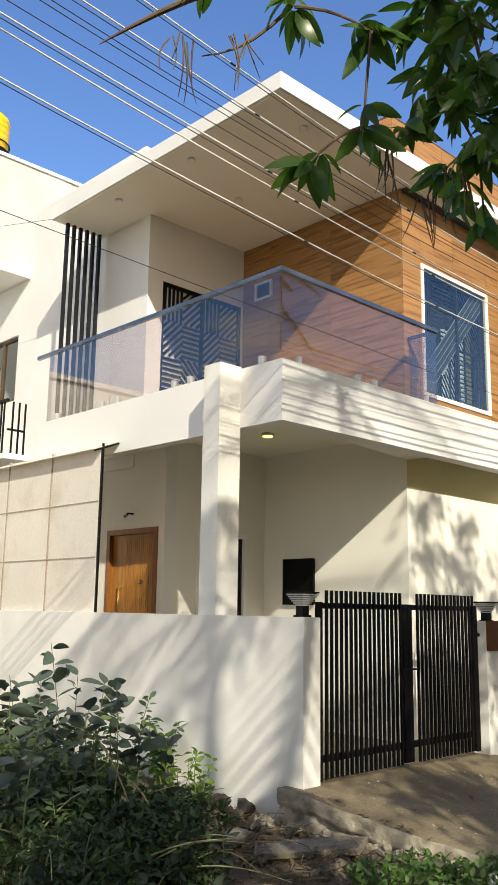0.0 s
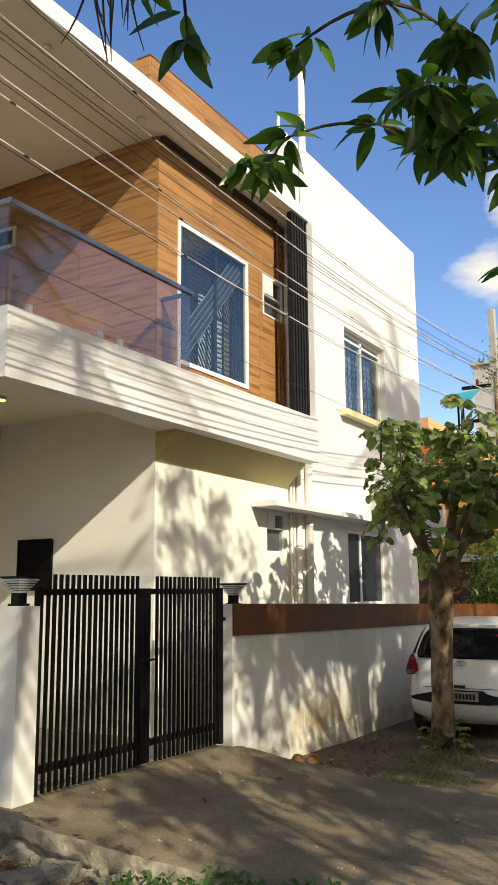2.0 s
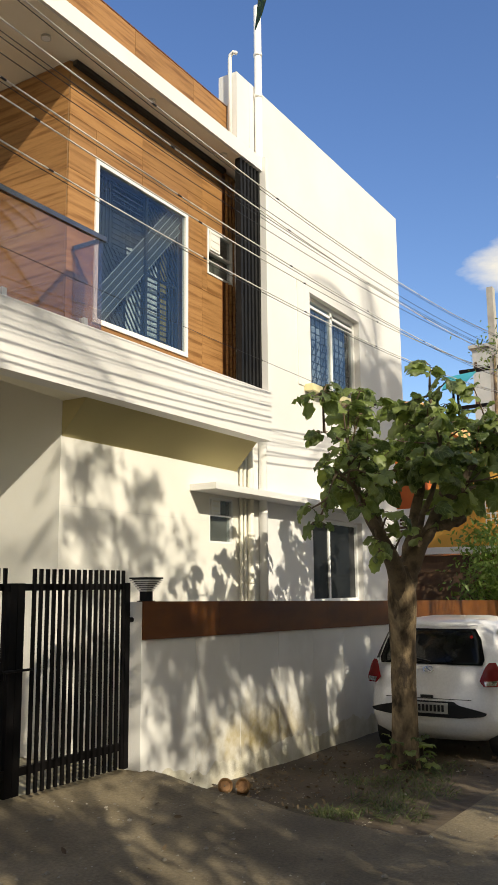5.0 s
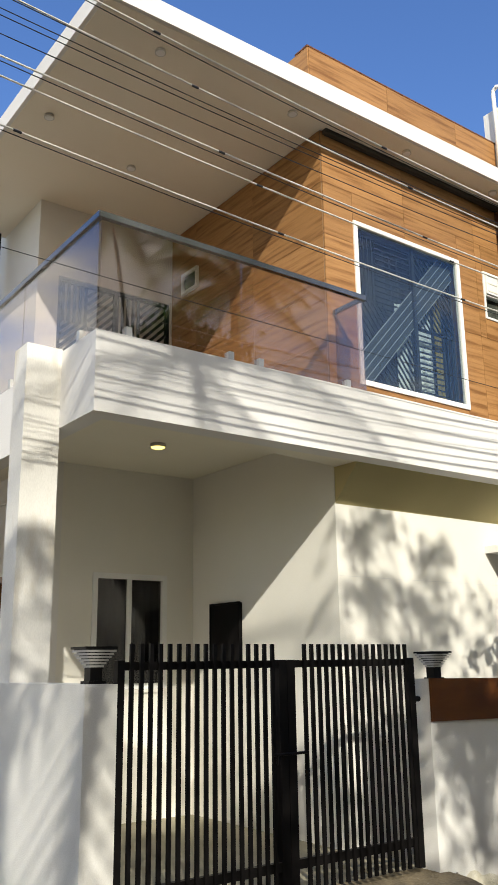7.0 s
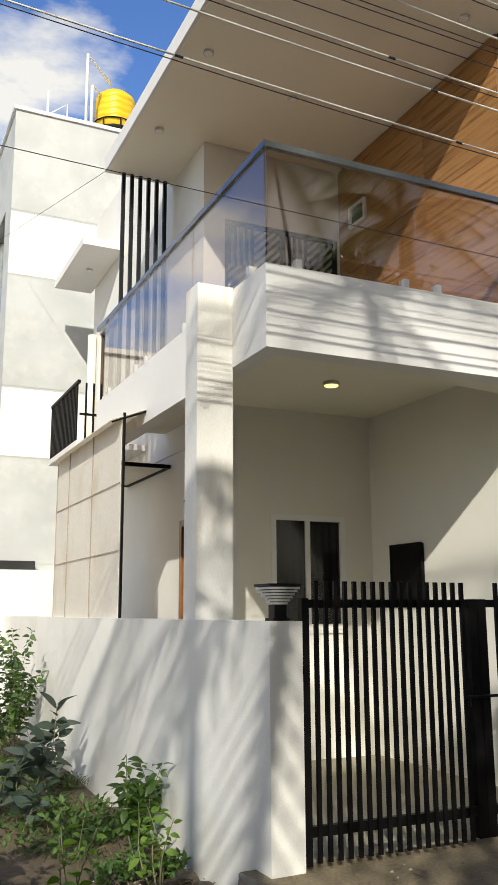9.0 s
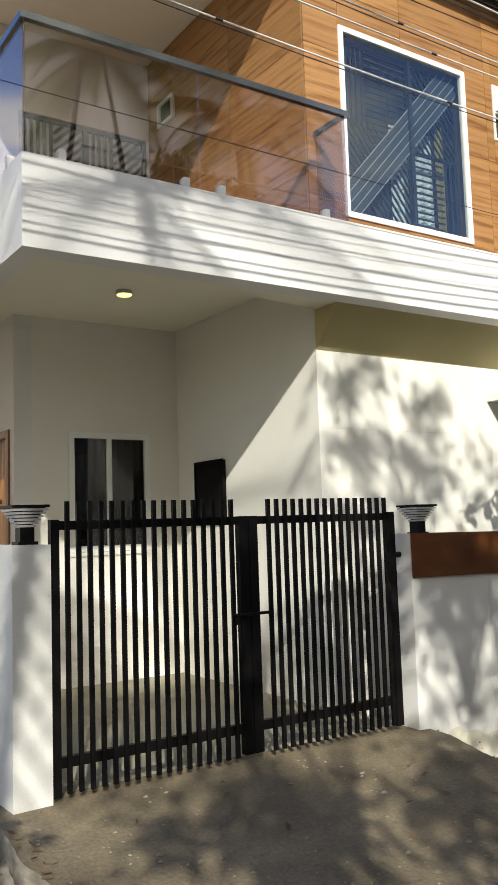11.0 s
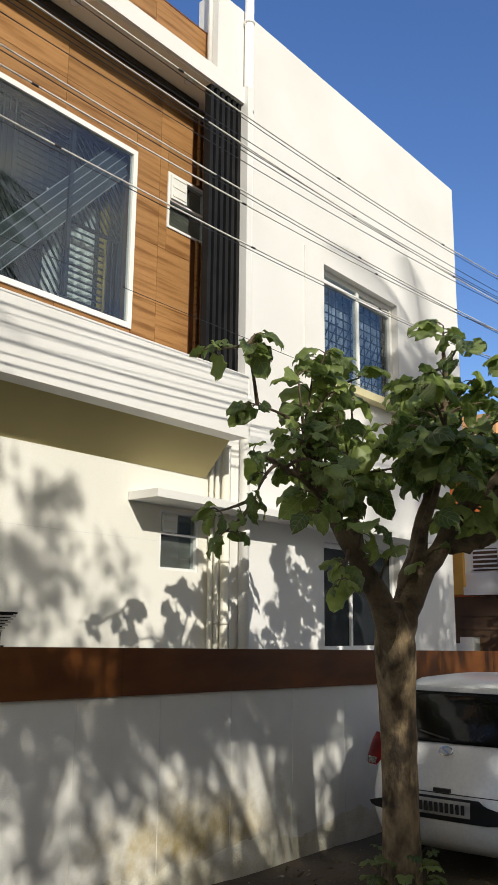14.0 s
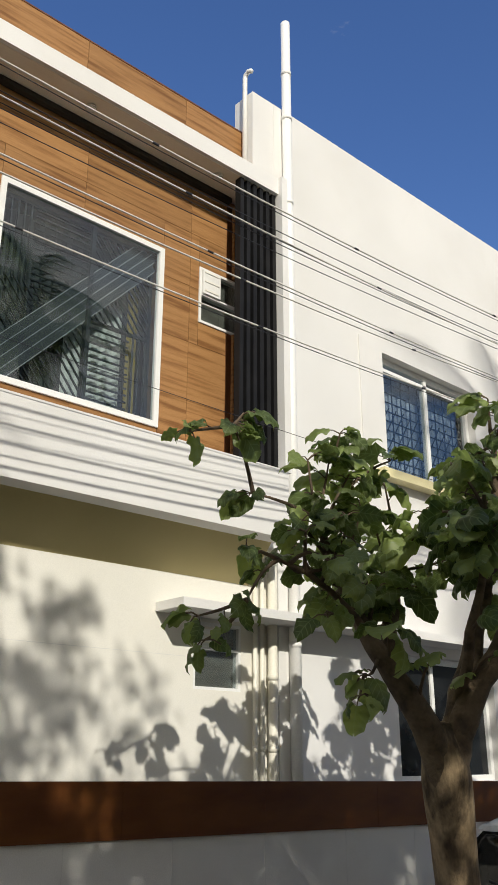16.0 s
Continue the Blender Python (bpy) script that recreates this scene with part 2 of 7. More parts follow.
PALECURTAIN = surf("pale_curtain_cloth", (0.40, 0.44, 0.53), (0.56, 0.60, 0.68), 5, 0.9, 0.2, 60, stretch=(8, 8, 1))
ROOM = surf("dim_room", (0.20, 0.20, 0.20), (0.26, 0.26, 0.26), 2, 0.9, 0.05)
DOORWOOD = surf("teak_door", (0.27, 0.105, 0.020), (0.44, 0.20, 0.042), 4, 0.42, 0.06, 40, stretch=(6, 6, 0.7))
PVC = surf("cream_pipe", (0.70, 0.66, 0.55), (0.77, 0.74, 0.64), 2, 0.45, 0.03)
WPVC = surf("white_pipe", (0.80, 0.79, 0.76), (0.85, 0.84, 0.81), 2, 0.42, 0.03)
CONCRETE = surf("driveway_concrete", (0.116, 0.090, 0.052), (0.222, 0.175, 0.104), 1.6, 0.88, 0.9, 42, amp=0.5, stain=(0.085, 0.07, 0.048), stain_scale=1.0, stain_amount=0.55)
BROKEN = surf("broken_concrete", (0.15, 0.128, 0.092), (0.42, 0.375, 0.29), 7, 0.95, 1.0, 30, stain=(0.13, 0.11, 0.08), stain_scale=4, stain_amount=0.7)
SOIL = surf("soil", (0.064, 0.045, 0.026), (0.130, 0.096, 0.059), 1.4, 0.97, 1.0, 24, stain=(0.070, 0.060, 0.028), stain_scale=0.9, stain_amount=0.7)
LITTER = surf("dry_leaf", (0.085, 0.060, 0.034), (0.20, 0.155, 0.095), 6, 0.9, 0.2, 40, vary=0.3)
STONE = surf("rubble_stone", (0.060, 0.048, 0.034), (0.15, 0.125, 0.092), 6, 0.93, 0.8, 40, vary=0.25)
# bark mottle partly stands for sun patches and shade blotches on the trunk
BARK = surf("bark", (0.052, 0.034, 0.018), (0.37, 0.27, 0.155), 9, 0.95, 1.0, 45, amp=0.35, stretch=(1, 1, 0.5), stain=(0.045, 0.032, 0.02), stain_scale=4, stain_amount=0.95, stain_edge=0.10)
TWIG = surf("twig_bark", (0.08, 0.055, 0.035), (0.15, 0.105, 0.065), 9, 0.9, 0.4, 60)
PALMBARK = surf("palm_bark", (0.15, 0.13, 0.11), (0.25, 0.22, 0.19), 6, 0.95, 0.6, 30)
BROADLEAF = leafy("broad_leaf", (0.022, 0.048, 0.012), (0.330, 0.400, 0.125), 0.42, 0.48, island=False, veins=0.027)
LIMBBARK = surf("branch_bark", (0.055, 0.038, 0.023), (0.20, 0.145, 0.088), 8, 0.95, 1.0, 45, amp=0.35, stain=(0.035, 0.025, 0.016), stain_scale=4, stain_amount=0.6)
BROADLEAF2 = leafy("broad_leaf_mass", (0.020, 0.044, 0.011), (0.300, 0.370, 0.112), 0.42, 0.48, veins=0.027)
MANGOLEAF = leafy("mango_leaf", (0.024, 0.064, 0.012), (0.105, 0.195, 0.038), 0.50, 0.32, island=False)
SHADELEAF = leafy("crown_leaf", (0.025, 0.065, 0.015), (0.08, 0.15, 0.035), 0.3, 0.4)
BUSHLEAF = leafy("bush_leaf", (0.042, 0.082, 0.034), (0.135, 0.195, 0.085), 0.3, 0.5, island=False)
BUSHLEAF2 = leafy("bush_leaf_mass", (0.042, 0.082, 0.030), (0.135, 0.195, 0.075), 0.3, 0.5)
STALK = surf("green_stalk", (0.10, 0.11, 0.055), (0.19, 0.19, 0.10), 9, 0.8, 0.2)
WEED = leafy("weed_leaf", (0.040, 0.085, 0.018), (0.12, 0.21, 0.050), 0.35, 0.55)
GRASS = leafy("grass_blade", (0.035, 0.070, 0.018), (0.17, 0.185, 0.065), 0.3, 0.6)
FROND = leafy("palm_frond", (0.09, 0.13, 0.045), (0.26, 0.31, 0.13), 0.35, 0.35)
CARWHITE = surf("car_paint", (0.76, 0.76, 0.755), (0.80, 0.80, 0.795), 1.0, 0.22, 0.0, 40)
DARKPANE = surf("dark_pane", (0.010, 0.012, 0.014), (0.018, 0.020, 0.022), 1, 0.08, 0.0, spec=0.35)
CARGLASS = surf("car_glass", (0.010, 0.012, 0.013), (0.016, 0.018, 0.019), 1, 0.06, 0.0)
CARBLACK = surf("car_trim", (0.012, 0.012, 0.013), (0.02, 0.02, 0.021), 4, 0.5, 0.05)
TYRE = surf("tyre", (0.012, 0.012, 0.012), (0.022, 0.021, 0.020), 6, 0.85, 0.3)
REDLAMP = surf("red_lamp", (0.28, 0.012, 0.014), (0.36, 0.02, 0.02), 6, 0.15, 0.0)
CHROME = surf("chrome", (0.55, 0.55, 0.56), (0.65, 0.65, 0.66), 4, 0.12, 0.0, metal=1.0)
PLATE = surf("plate_white", (0.62, 0.62, 0.60), (0.70, 0.70, 0.68), 4, 0.5, 0.02)
YELLOWTANK = surf("yellow_tank", (0.70, 0.42, 0.008), (0.80, 0.52, 0.015), 2, 0.4, 0.05)
POLY = surf("milky_sheet", (0.82, 0.775, 0.70), (0.90, 0.855, 0.78), 1.0, 0.5, 0.08, 30, stain=(0.55, 0.46, 0.30), stain_scale=1.6, stain_amount=0.4)
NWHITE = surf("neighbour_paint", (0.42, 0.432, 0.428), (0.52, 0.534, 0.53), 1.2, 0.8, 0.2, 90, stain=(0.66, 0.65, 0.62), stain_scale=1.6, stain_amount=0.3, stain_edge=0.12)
ORANGE = surf("orange_paint", (0.55, 0.13, 0.025), (0.62, 0.17, 0.035), 1.5, 0.75, 0.1)
YELLOW = surf("yellow_paint", (0.66, 0.34, 0.055), (0.74, 0.42, 0.09), 1.5, 0.75, 0.1)
SHUTTER = surf("brown_shutter", (0.07, 0.038, 0.020), (0.11, 0.06, 0.03), 3, 0.7, 0.1)
GREYPOLE = surf("pole_concrete", (0.34, 0.32, 0.29), (0.44, 0.42, 0.38), 4, 0.9, 0.3)
WIRE = surf("aluminium_cable", (0.68, 0.66, 0.61), (0.80, 0.78, 0.73), 30, 0.45, 0.0)
WIREDARK = surf("dark_cable", (0.012, 0.013, 0.018), (0.02, 0.021, 0.028), 30, 0.6, 0.0)
TEAL = surf("teal_sheet", (0.03, 0.30, 0.36), (0.05, 0.38, 0.44), 3, 0.6, 0.1)
HUSK = surf("coconut_husk", (0.14, 0.065, 0.025), (0.28, 0.155, 0.065), 14, 0.95, 0.8, 60)
DARKBARK = surf("limb_bark", (0.042, 0.030, 0.020), (0.125, 0.092, 0.062), 7, 0.95, 0.9, 45)
OPPOSITE = surf("opposite_paint", (0.56, 0.49, 0.36), (0.64, 0.57, 0.44), 0.8, 0.8, 0.1, 60)
LAMPON = glow("lit_diffuser", (1.0, 0.78, 0.22), 1.6)
SILLY = surf("pale_yellow_sill", (0.74, 0.66, 0.36), (0.80, 0.72, 0.44), 3, 0.7, 0.1)


def stained_wall():
    """Compound paint with a yellow-brown damp stain low on one stretch of the wall."""
    m = COMPOUND.copy()
    m.name = "stained_compound_paint"
    n, l = m.node_tree.nodes, m.node_tree.links
    b = n["Principled BSDF"]
    old = b.inputs["Base Color"].links[0].from_socket
    tc = n.new("ShaderNodeTexCoord")
    no = n.new("ShaderNodeTexNoise")
    no.inputs["Scale"].default_value, no.inputs["Detail"].default_value, no.inputs["Roughness"].default_value = 4.0, 8, 0.7
    l.new(tc.outputs["Object"], no.inputs["Vector"])
    di = n.new("ShaderNodeVectorMath")
    di.operation = "DISTANCE"
    mp = n.new("ShaderNodeMapping")
    mp.inputs["Scale"].default_value = (0.42, 1, 1.15)
    l.new(tc.outputs["Object"], mp.inputs["Vector"])
    l.new(mp.outputs[0], di.inputs[0])
    di.inputs[1].default_value = (10.6 * 0.42, 4.925, 0.12 * 1.15)
    ad = n.new("ShaderNodeMath")
    ad.operation = "MULTIPLY_ADD"
    ad.inputs[1].default_value = 1.1
    l.new(no.outputs["Fac"], ad.inputs[0])
    l.new(di.outputs["Value"], ad.inputs[2])
    mr = n.new("ShaderNodeMapRange")
    mr.inputs["From Min"].default_value, mr.inputs["From Max"].default_value = 1.10, 0.55
    mr.inputs["To Min"].default_value, mr.inputs["To Max"].default_value = 0.0, 0.92
    l.new(ad.outputs[0], mr.inputs["Value"])
    mx = n.new("ShaderNodeMixRGB")
    mx.inputs[2].default_value = (0.36, 0.27, 0.09, 1)
    l.new(mr.outputs[0], mx.inputs[0])
    l.new(old, mx.inputs[1])
    l.new(mx.outputs[0], b.inputs["Base Color"])
    return m


STAINED = stained_wall()


def milky(m, amount):
    """Lets some light through a thin sheet."""
    n, l = m.node_tree.nodes, m.node_tree.links
    ts = n.new("ShaderNodeBsdfTranslucent")
    l.new(n["Principled BSDF"].inputs["Base Color"].links[0].from_socket, ts.inputs["Color"])
    mx = n.new("ShaderNodeMixShader")
    mx.inputs[0].default_value = amount
    l.new(n["Principled BSDF"].outputs[0], mx.inputs[1])
    l.new(ts.outputs[0], mx.inputs[2])
    l.new(mx.outputs[0], n["Material Output"].inputs[0])


milky(POLY, 0.35)


# ---------- building helpers ----------
def thing(name, label, category, group="", kind=""):
    return tagged(new(name), label, category, group, kind)


def link_mesh(name, me, mat, parent=None, label=""):
    ob = new(name, me)
    if mat and not me.materials:
        me.materials.append(mat)
    if parent:
        ob.parent = parent
    if label:
        ob["label"] = label
    return ob


def part(name, bm, mat, parent=None, label="", bevel=0.0, smooth=False):
    if bevel:
        bmesh.ops.bevel(bm, geom=[e for e in bm.edges if len(e.link_faces) == 2 and e.calc_face_angle(0) > 0.6], offset=bevel, segments=2, profile=0.7, affect="EDGES", clamp_overlap=True)
    bmesh.ops.recalc_face_normals(bm, faces=bm.faces)
    me = bpy.data.meshes.new(name)
    bm.to_mesh(me)
    bm.free()
    if smooth:
        me.shade_smooth()
    return link_mesh(name, me, mat, parent, label)


def structure(name, bm, mat, label, category, bevel=0.0):
    return tagged(part(name, bm, mat, None, "", bevel), label, category, "", "structure")


def add_box(bm, x0, x1, y0, y1, z0, z1):
    v = [bm.verts.new(p) for p in ((x0, y0, z0), (x1, y0, z0), (x1, y1, z0), (x0, y1, z0), (x0, y0, z1), (x1, y0, z1), (x1, y1, z1), (x0, y1, z1))]
    for f in ((3, 2, 1, 0), (4, 5, 6, 7), (0, 1, 5, 4), (1, 2, 6, 5), (2, 3, 7, 6), (3, 0, 4, 7)):
        bm.faces.new([v[i] for i in f])
    return bm


def box(x0, x1, y0, y1, z0, z1):
    return add_box(bmesh.new(), x0, x1, y0, y1, z0, z1)


def wall_with(axis, a0, a1, t0, t1, z0, z1, holes):
    """A wall along x or y from a0 to a1, between t0 and t1 across, with openings (a, b, zlo, zhi) through it."""
    bm = bmesh.new()
    cuts = sorted({a0, a1, *[h[0] for h in holes], *[h[1] for h in holes]})
    zs = sorted({z0, z1, *[h[2] for h in holes], *[h[3] for h in holes]})
    cuts, zs = [c for c in cuts if a0 <= c <= a1], [z for z in zs if z0 <= z <= z1]
    inside = lambda a, z: any(h[0] < a < h[1] and h[2] < z < h[3] for h in holes)
    solid = [[not inside((cuts[i] + cuts[i + 1]) / 2, (zs[j] + zs[j + 1]) / 2) for j in range(len(zs) - 1)] for i in range(len(cuts) - 1)]
    at = (lambda a, t, z: (a, t, z)) if axis == "x" else (lambda a, t, z: (t, a, z))
    seen = {}

    def vert(a, t, z):
        k = (round(a, 4), round(t, 4), round(z, 4))
        if k not in seen:
            seen[k] = bm.verts.new(at(a, t, z))
        return seen[k]

    ok = lambda i, j: 0 <= i < len(solid) and 0 <= j < len(solid[0]) and solid[i][j]
    for i in range(len(solid)):
        for j in range(len(solid[0])):
            if not solid[i][j]:
                continue
            a, b, c, d = cuts[i], cuts[i + 1], zs[j], zs[j + 1]
            bm.faces.new([vert(a, t0, c), vert(b, t0, c), vert(b, t0, d), vert(a, t0, d)])
            bm.faces.new([vert(a, t1, d), vert(b, t1, d), vert(b, t1, c), vert(a, t1, c)])
            if not ok(i - 1, j):
                bm.faces.new([vert(a, t0, c), vert(a, t0, d), vert(a, t1, d), vert(a, t1, c)])
            if not ok(i + 1, j):
                bm.faces.new([vert(b, t1, c), vert(b, t1, d), vert(b, t0, d), vert(b, t0, c)])
            if not ok(i, j - 1):
                bm.faces.new([vert(a, t1, c), vert(b, t1, c), vert(b, t0, c), vert(a, t0, c)])
            if not ok(i, j + 1):
                bm.faces.new([vert(a, t0, d), vert(b, t0, d), vert(b, t1, d), vert(a, t1, d)])
    return bm


def tube(bm, pts, radii, seg=8, cap=True):
    """A round bar through the points, with one radius or one for each."""
    pts = [Vector(p) for p in pts]
    radii = [radii] * len(pts) if isinstance(radii, (int, float)) else radii
    rings, side = [], None
    for i, p in enumerate(pts):
        d = (pts[min(i + 1, len(pts) - 1)] - pts[max(i - 1, 0)]).normalized()
        if side is None:
            side = d.cross(Vector((0, 0, 1)) if abs(d.z) < 0.9 else Vector((1, 0, 0))).normalized()
        side = (side - d * side.dot(d)).normalized()
        up = d.cross(side)
        rings.append([bm.verts.new(p + radii[i] * (side * math.cos(2 * math.pi * k / seg) + up * math.sin(2 * math.pi * k / seg))) for k in range(seg)])
    for r, q in zip(rings, rings[1:]):
        for k in range(seg):
            bm.faces.new([r[k], r[(k + 1) % seg], q[(k + 1) % seg], q[k]])
    if cap:
        bm.faces.new(rings[0][::-1])
        bm.faces.new(rings[-1])
    return bm


def slab(bm, poly, z0, z1):
    """A flat piece with a many-sided outline."""
    lo, hi = [bm.verts.new((x, y, z0)) for x, y in poly], [bm.verts.new((x, y, z1)) for x, y in poly]
    bm.faces.new(lo[::-1])
    bm.faces.new(hi)
    for i in range(len(poly)):
        j = (i + 1) % len(poly)
        bm.faces.new([lo[i], lo[j], hi[j], hi[i]])
    return bm


def disc(bm, c, r0, r1, z0, z1, seg=20):
    lo = [bm.verts.new((c[0] + r0 * math.cos(2 * math.pi * k / seg), c[1] + r0 * math.sin(2 * math.pi * k / seg), z0)) for k in range(seg)]
    hi = [bm.verts.new((c[0] + r1 * math.cos(2 * math.pi * k / seg), c[1] + r1 * math.sin(2 * math.pi * k / seg), z1)) for k in range(seg)]
    bm.faces.new(lo[::-1])
    bm.faces.new(hi)
    for k in range(seg):
        bm.faces.new([lo[k], lo[(k + 1) % seg], hi[(k + 1) % seg], hi[k]])
    return bm


def bent(p, q, bow, n=6):
    """Points from p to q, bowed sideways by a vector."""
    p, q, bow = Vector(p), Vector(q), Vector(bow)
    return [p.lerp(q, i / n) + bow * math.sin(math.pi * i / n) for i in range(n + 1)]


# ---------- ground, road and driveway ----------
def rise(x, y):
    """Height of the bare ground."""
    z = -0.20 - 0.012 * max(0.0, min(x, 18.0) - 8.0)
    if x < 5.6:
        z += 0.20 * max(0.0, min(1.0, (y - 4.6) / 3.0)) * max(0.0, min(1.0, (x - 2.0) / 2.5))
        z += 0.06 * noise.noise((x * 1.7, y * 1.7, 0)) * max(0.0, min(1.0, (y - 2.6) / 1.0))
    if y > 2.6 or y < -2.9:
        z += 0.025 * noise.noise((x * 2.3, y * 2.3, 3.1))
    return z


def axis_steps(lo, hi, step, far):
    a = list(np.arange(lo, hi + 1e-6, step))
    out = [hi + 1.6 ** k for k in range(1, 40) if 1.6 ** k < far]
    return [lo - (o - hi) for o in out[::-1]] + a + out


def ground_sheet():
    xs, ys = axis_steps(-4.0, 18.0, 0.2, 900), axis_steps(-4.0, 9.0, 0.2, 900)
    verts = [(x, y, rise(x, y)) for y in ys for x in xs]
    w = len(xs)
    faces = [(j * w + i, j * w + i + 1, (j + 1) * w + i + 1, (j + 1) * w + i) for j in range(len(ys) - 1) for i in range(w - 1)]
    me = bpy.data.meshes.new("ground")
    me.from_pydata(verts, [], faces)
    me.shade_smooth()
    return tagged(link_mesh("ground", me, SOIL), "bare brown soil with dry litter beside the lane", "ground", "", "structure")


ground_sheet()


def sheet_patch(name, edge, height, mat, label, category, step=0.12, depth=0.35, edge_mat=None):
    """A cast slab with the outline given by left and right edges at each y, a top of its own height and skirts."""
    bm = bmesh.new()
    ys = np.arange(edge[0][0], edge[-1][0] + 1e-6, step)
    left = np.interp(ys, [e[0] for e in edge], [e[1] for e in edge])
    right = np.interp(ys, [e[0] for e in edge], [e[2] for e in edge])
    rows, n = [], 44
    for y, a, b in zip(ys, left, right):
        a += 0.05 * noise.noise((y * 3.0, 1.0, 0)) + 0.012 * noise.noise((y * 14, 2.0, 0))
        b += 0.06 * noise.noise((y * 2.2, 7.0, 0)) + 0.012 * noise.noise((y * 14, 5.0, 0))
        rows.append([bm.verts.new((a + (b - a) * k / n, y, height(a + (b - a) * k / n, y))) for k in range(n + 1)])
    for r, q in zip(rows, rows[1:]):
        for k in range(n):
            bm.faces.new([r[k], r[k + 1], q[k + 1], q[k]])
    rim = [r[0] for r in rows] + rows[-1][1:] + [r[-1] for r in rows[::-1]][1:] + rows[0][::-1][1:-1]
    # worn sides: a rough slab face, undercut, over a lumpy bed
    mid = sum((v.co.x for v in rim)) / len(rim)
    side = bm if edge_mat is None else bmesh.new()
    top = rim if edge_mat is None else [side.verts.new(v.co) for v in rim]
    for s, push in ((0.03, 0.008), (0.10, 0.014), (0.19, 0.016), (0.28, 0.014), (0.36, 0.012), (0.42, -0.03), (0.50, -0.015), (0.60, 0.015), (0.75, 0.03), (1.0, 0.05)):
        low = []
        rough = 0.3 if s < 0.4 else 1.0
        for v in rim:
            o = push + rough * (0.05 * noise.noise((v.co.x * 5, v.co.y * 6, s * 6)) + 0.035 * noise.noise((v.co.x * 15, v.co.y * 15, s * 13)) + 0.018 * noise.noise((v.co.x * 40, v.co.y * 40, s * 30)))
            dz = (1 - abs(s - 0.4)) * 0.03 * noise.noise((v.co.x * 9, v.co.y * 9, 3)) if 0.3 < s < 1 else 0
            low.append(side.verts.new((v.co.x + (o if v.co.x > mid else -o), v.co.y, v.co.z - depth * s + dz)))
        for i in range(len(rim)):
            j = (i + 1) % len(rim)
            side.faces.new([top[i], top[j], low[j], low[i]])
        top = low
    if edge_mat is not None:
        structure(name + "_edge", side, edge_mat, "pale mottled broken edge of the concrete driveway", "driveway edge").data.shade_smooth()
    return structure(name, bm, mat, label, category)


def ramp_height(x, y):
    t = max(0.0, min(1.0, (4.95 - y) / 2.4))
    return 0.125 - 0.281 * t - 0.012 * max(0, x - 7) + 0.008 * noise.noise((x * 2, y * 2, 5))


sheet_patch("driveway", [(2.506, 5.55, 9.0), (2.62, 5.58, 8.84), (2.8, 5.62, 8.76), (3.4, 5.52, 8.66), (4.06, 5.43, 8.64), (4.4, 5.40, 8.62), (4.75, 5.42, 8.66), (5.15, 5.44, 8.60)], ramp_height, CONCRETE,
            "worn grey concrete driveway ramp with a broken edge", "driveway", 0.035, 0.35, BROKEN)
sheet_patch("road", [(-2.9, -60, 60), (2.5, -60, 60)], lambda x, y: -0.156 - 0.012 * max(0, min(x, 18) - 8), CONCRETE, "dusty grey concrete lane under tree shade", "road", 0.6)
structure("porch_floor", box(5.72, 8.6, 5.12, 8.6, -0.3, 0.10), surf("porch_cement", (0.27, 0.245, 0.17), (0.36, 0.33, 0.24), 1.4, 0.7, 0.2), "dull beige cement floor of the porch", "floor")
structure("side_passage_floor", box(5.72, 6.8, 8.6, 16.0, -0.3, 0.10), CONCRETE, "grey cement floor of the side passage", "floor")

# ---------- compound walls ----------
structure("compound_wall_west", slab(bmesh.new(), [(5.53, 4.94), (5.70, 4.94), (5.70, 16.0), (5.475, 16.0), (5.475, 6.0)], -0.5, 1.562), COMPOUND, "white painted compound wall with faint weather stains", "wall", 0.008)
structure("gate_pillar", box(5.70, 5.755, 4.942, 5.24, -0.5, 1.560), COMPOUND, "white painted end pillar of the compound wall", "pillar", 0.01)
structure("compound_wall_south", box(8.54, 19.6, 4.925, 5.12, -0.6, 1.522), STAINED, "white compound wall with dappled shade", "wall", 0.006)
bm = bmesh.new()
n = 260
for k in range(n):
    x0, x1 = 8.548 + (19.5 - 8.548) * k / n, 8.548 + (19.5 - 8.548) * (k + 1) / n
    h0, h1 = [-0.02 + 0.13 * noise.noise((q * 1.3, 0, 0)) + 0.07 * noise.noise((q * 5.1, 2, 0)) + 0.03 * noise.noise((q * 14, 4, 0)) for q in (x0, x1)]
    bm.faces.new([bm.verts.new(p) for p in ((x0, 4.920, -0.5), (x1, 4.920, -0.5), (x1, 4.921, h1), (x0, 4.921, h0))])
structure("wall_foot", bm, FOOT, "rough stained plaster at the foot of the wall", "wall")
for k, x in enumerate((9.36, 10.15, 10.95, 11.78, 12.6, 13.45, 14.3)):
    structure("wall_joint", box(x - 0.003, x + 0.003, 4.923, 4.93, -0.4, 1.192), surf("joint_grey", (0.66, 0.65, 0.61), (0.74, 0.73, 0.69), 6, 0.9, 0.1) if k == 0 else bpy.data.materials["joint_grey"], "thin vertical joint in the wall plaster", "trim")
# thin grey strip laid on the wall as the groove's shadow line
structure("plaster_groove", box(8.533, 11.05, 5.9388, 5.945, 2.447, 2.452), bpy.data.materials["joint_grey"], "thin grey strip for the shadow line of a groove across the ground floor wall", "trim")
cop = thing("coping", "dark reddish brown tile band along the wall top", "wall coping", "", "structure")
x = 8.545
while x < 19.5:
    part("tile", box(x + 0.001, min(x + 1.2, 19.6) - 0.001, 4.908, 4.924, 1.193, 1.525), BANDTILE, cop, "", 0.004)
    x += 1.2
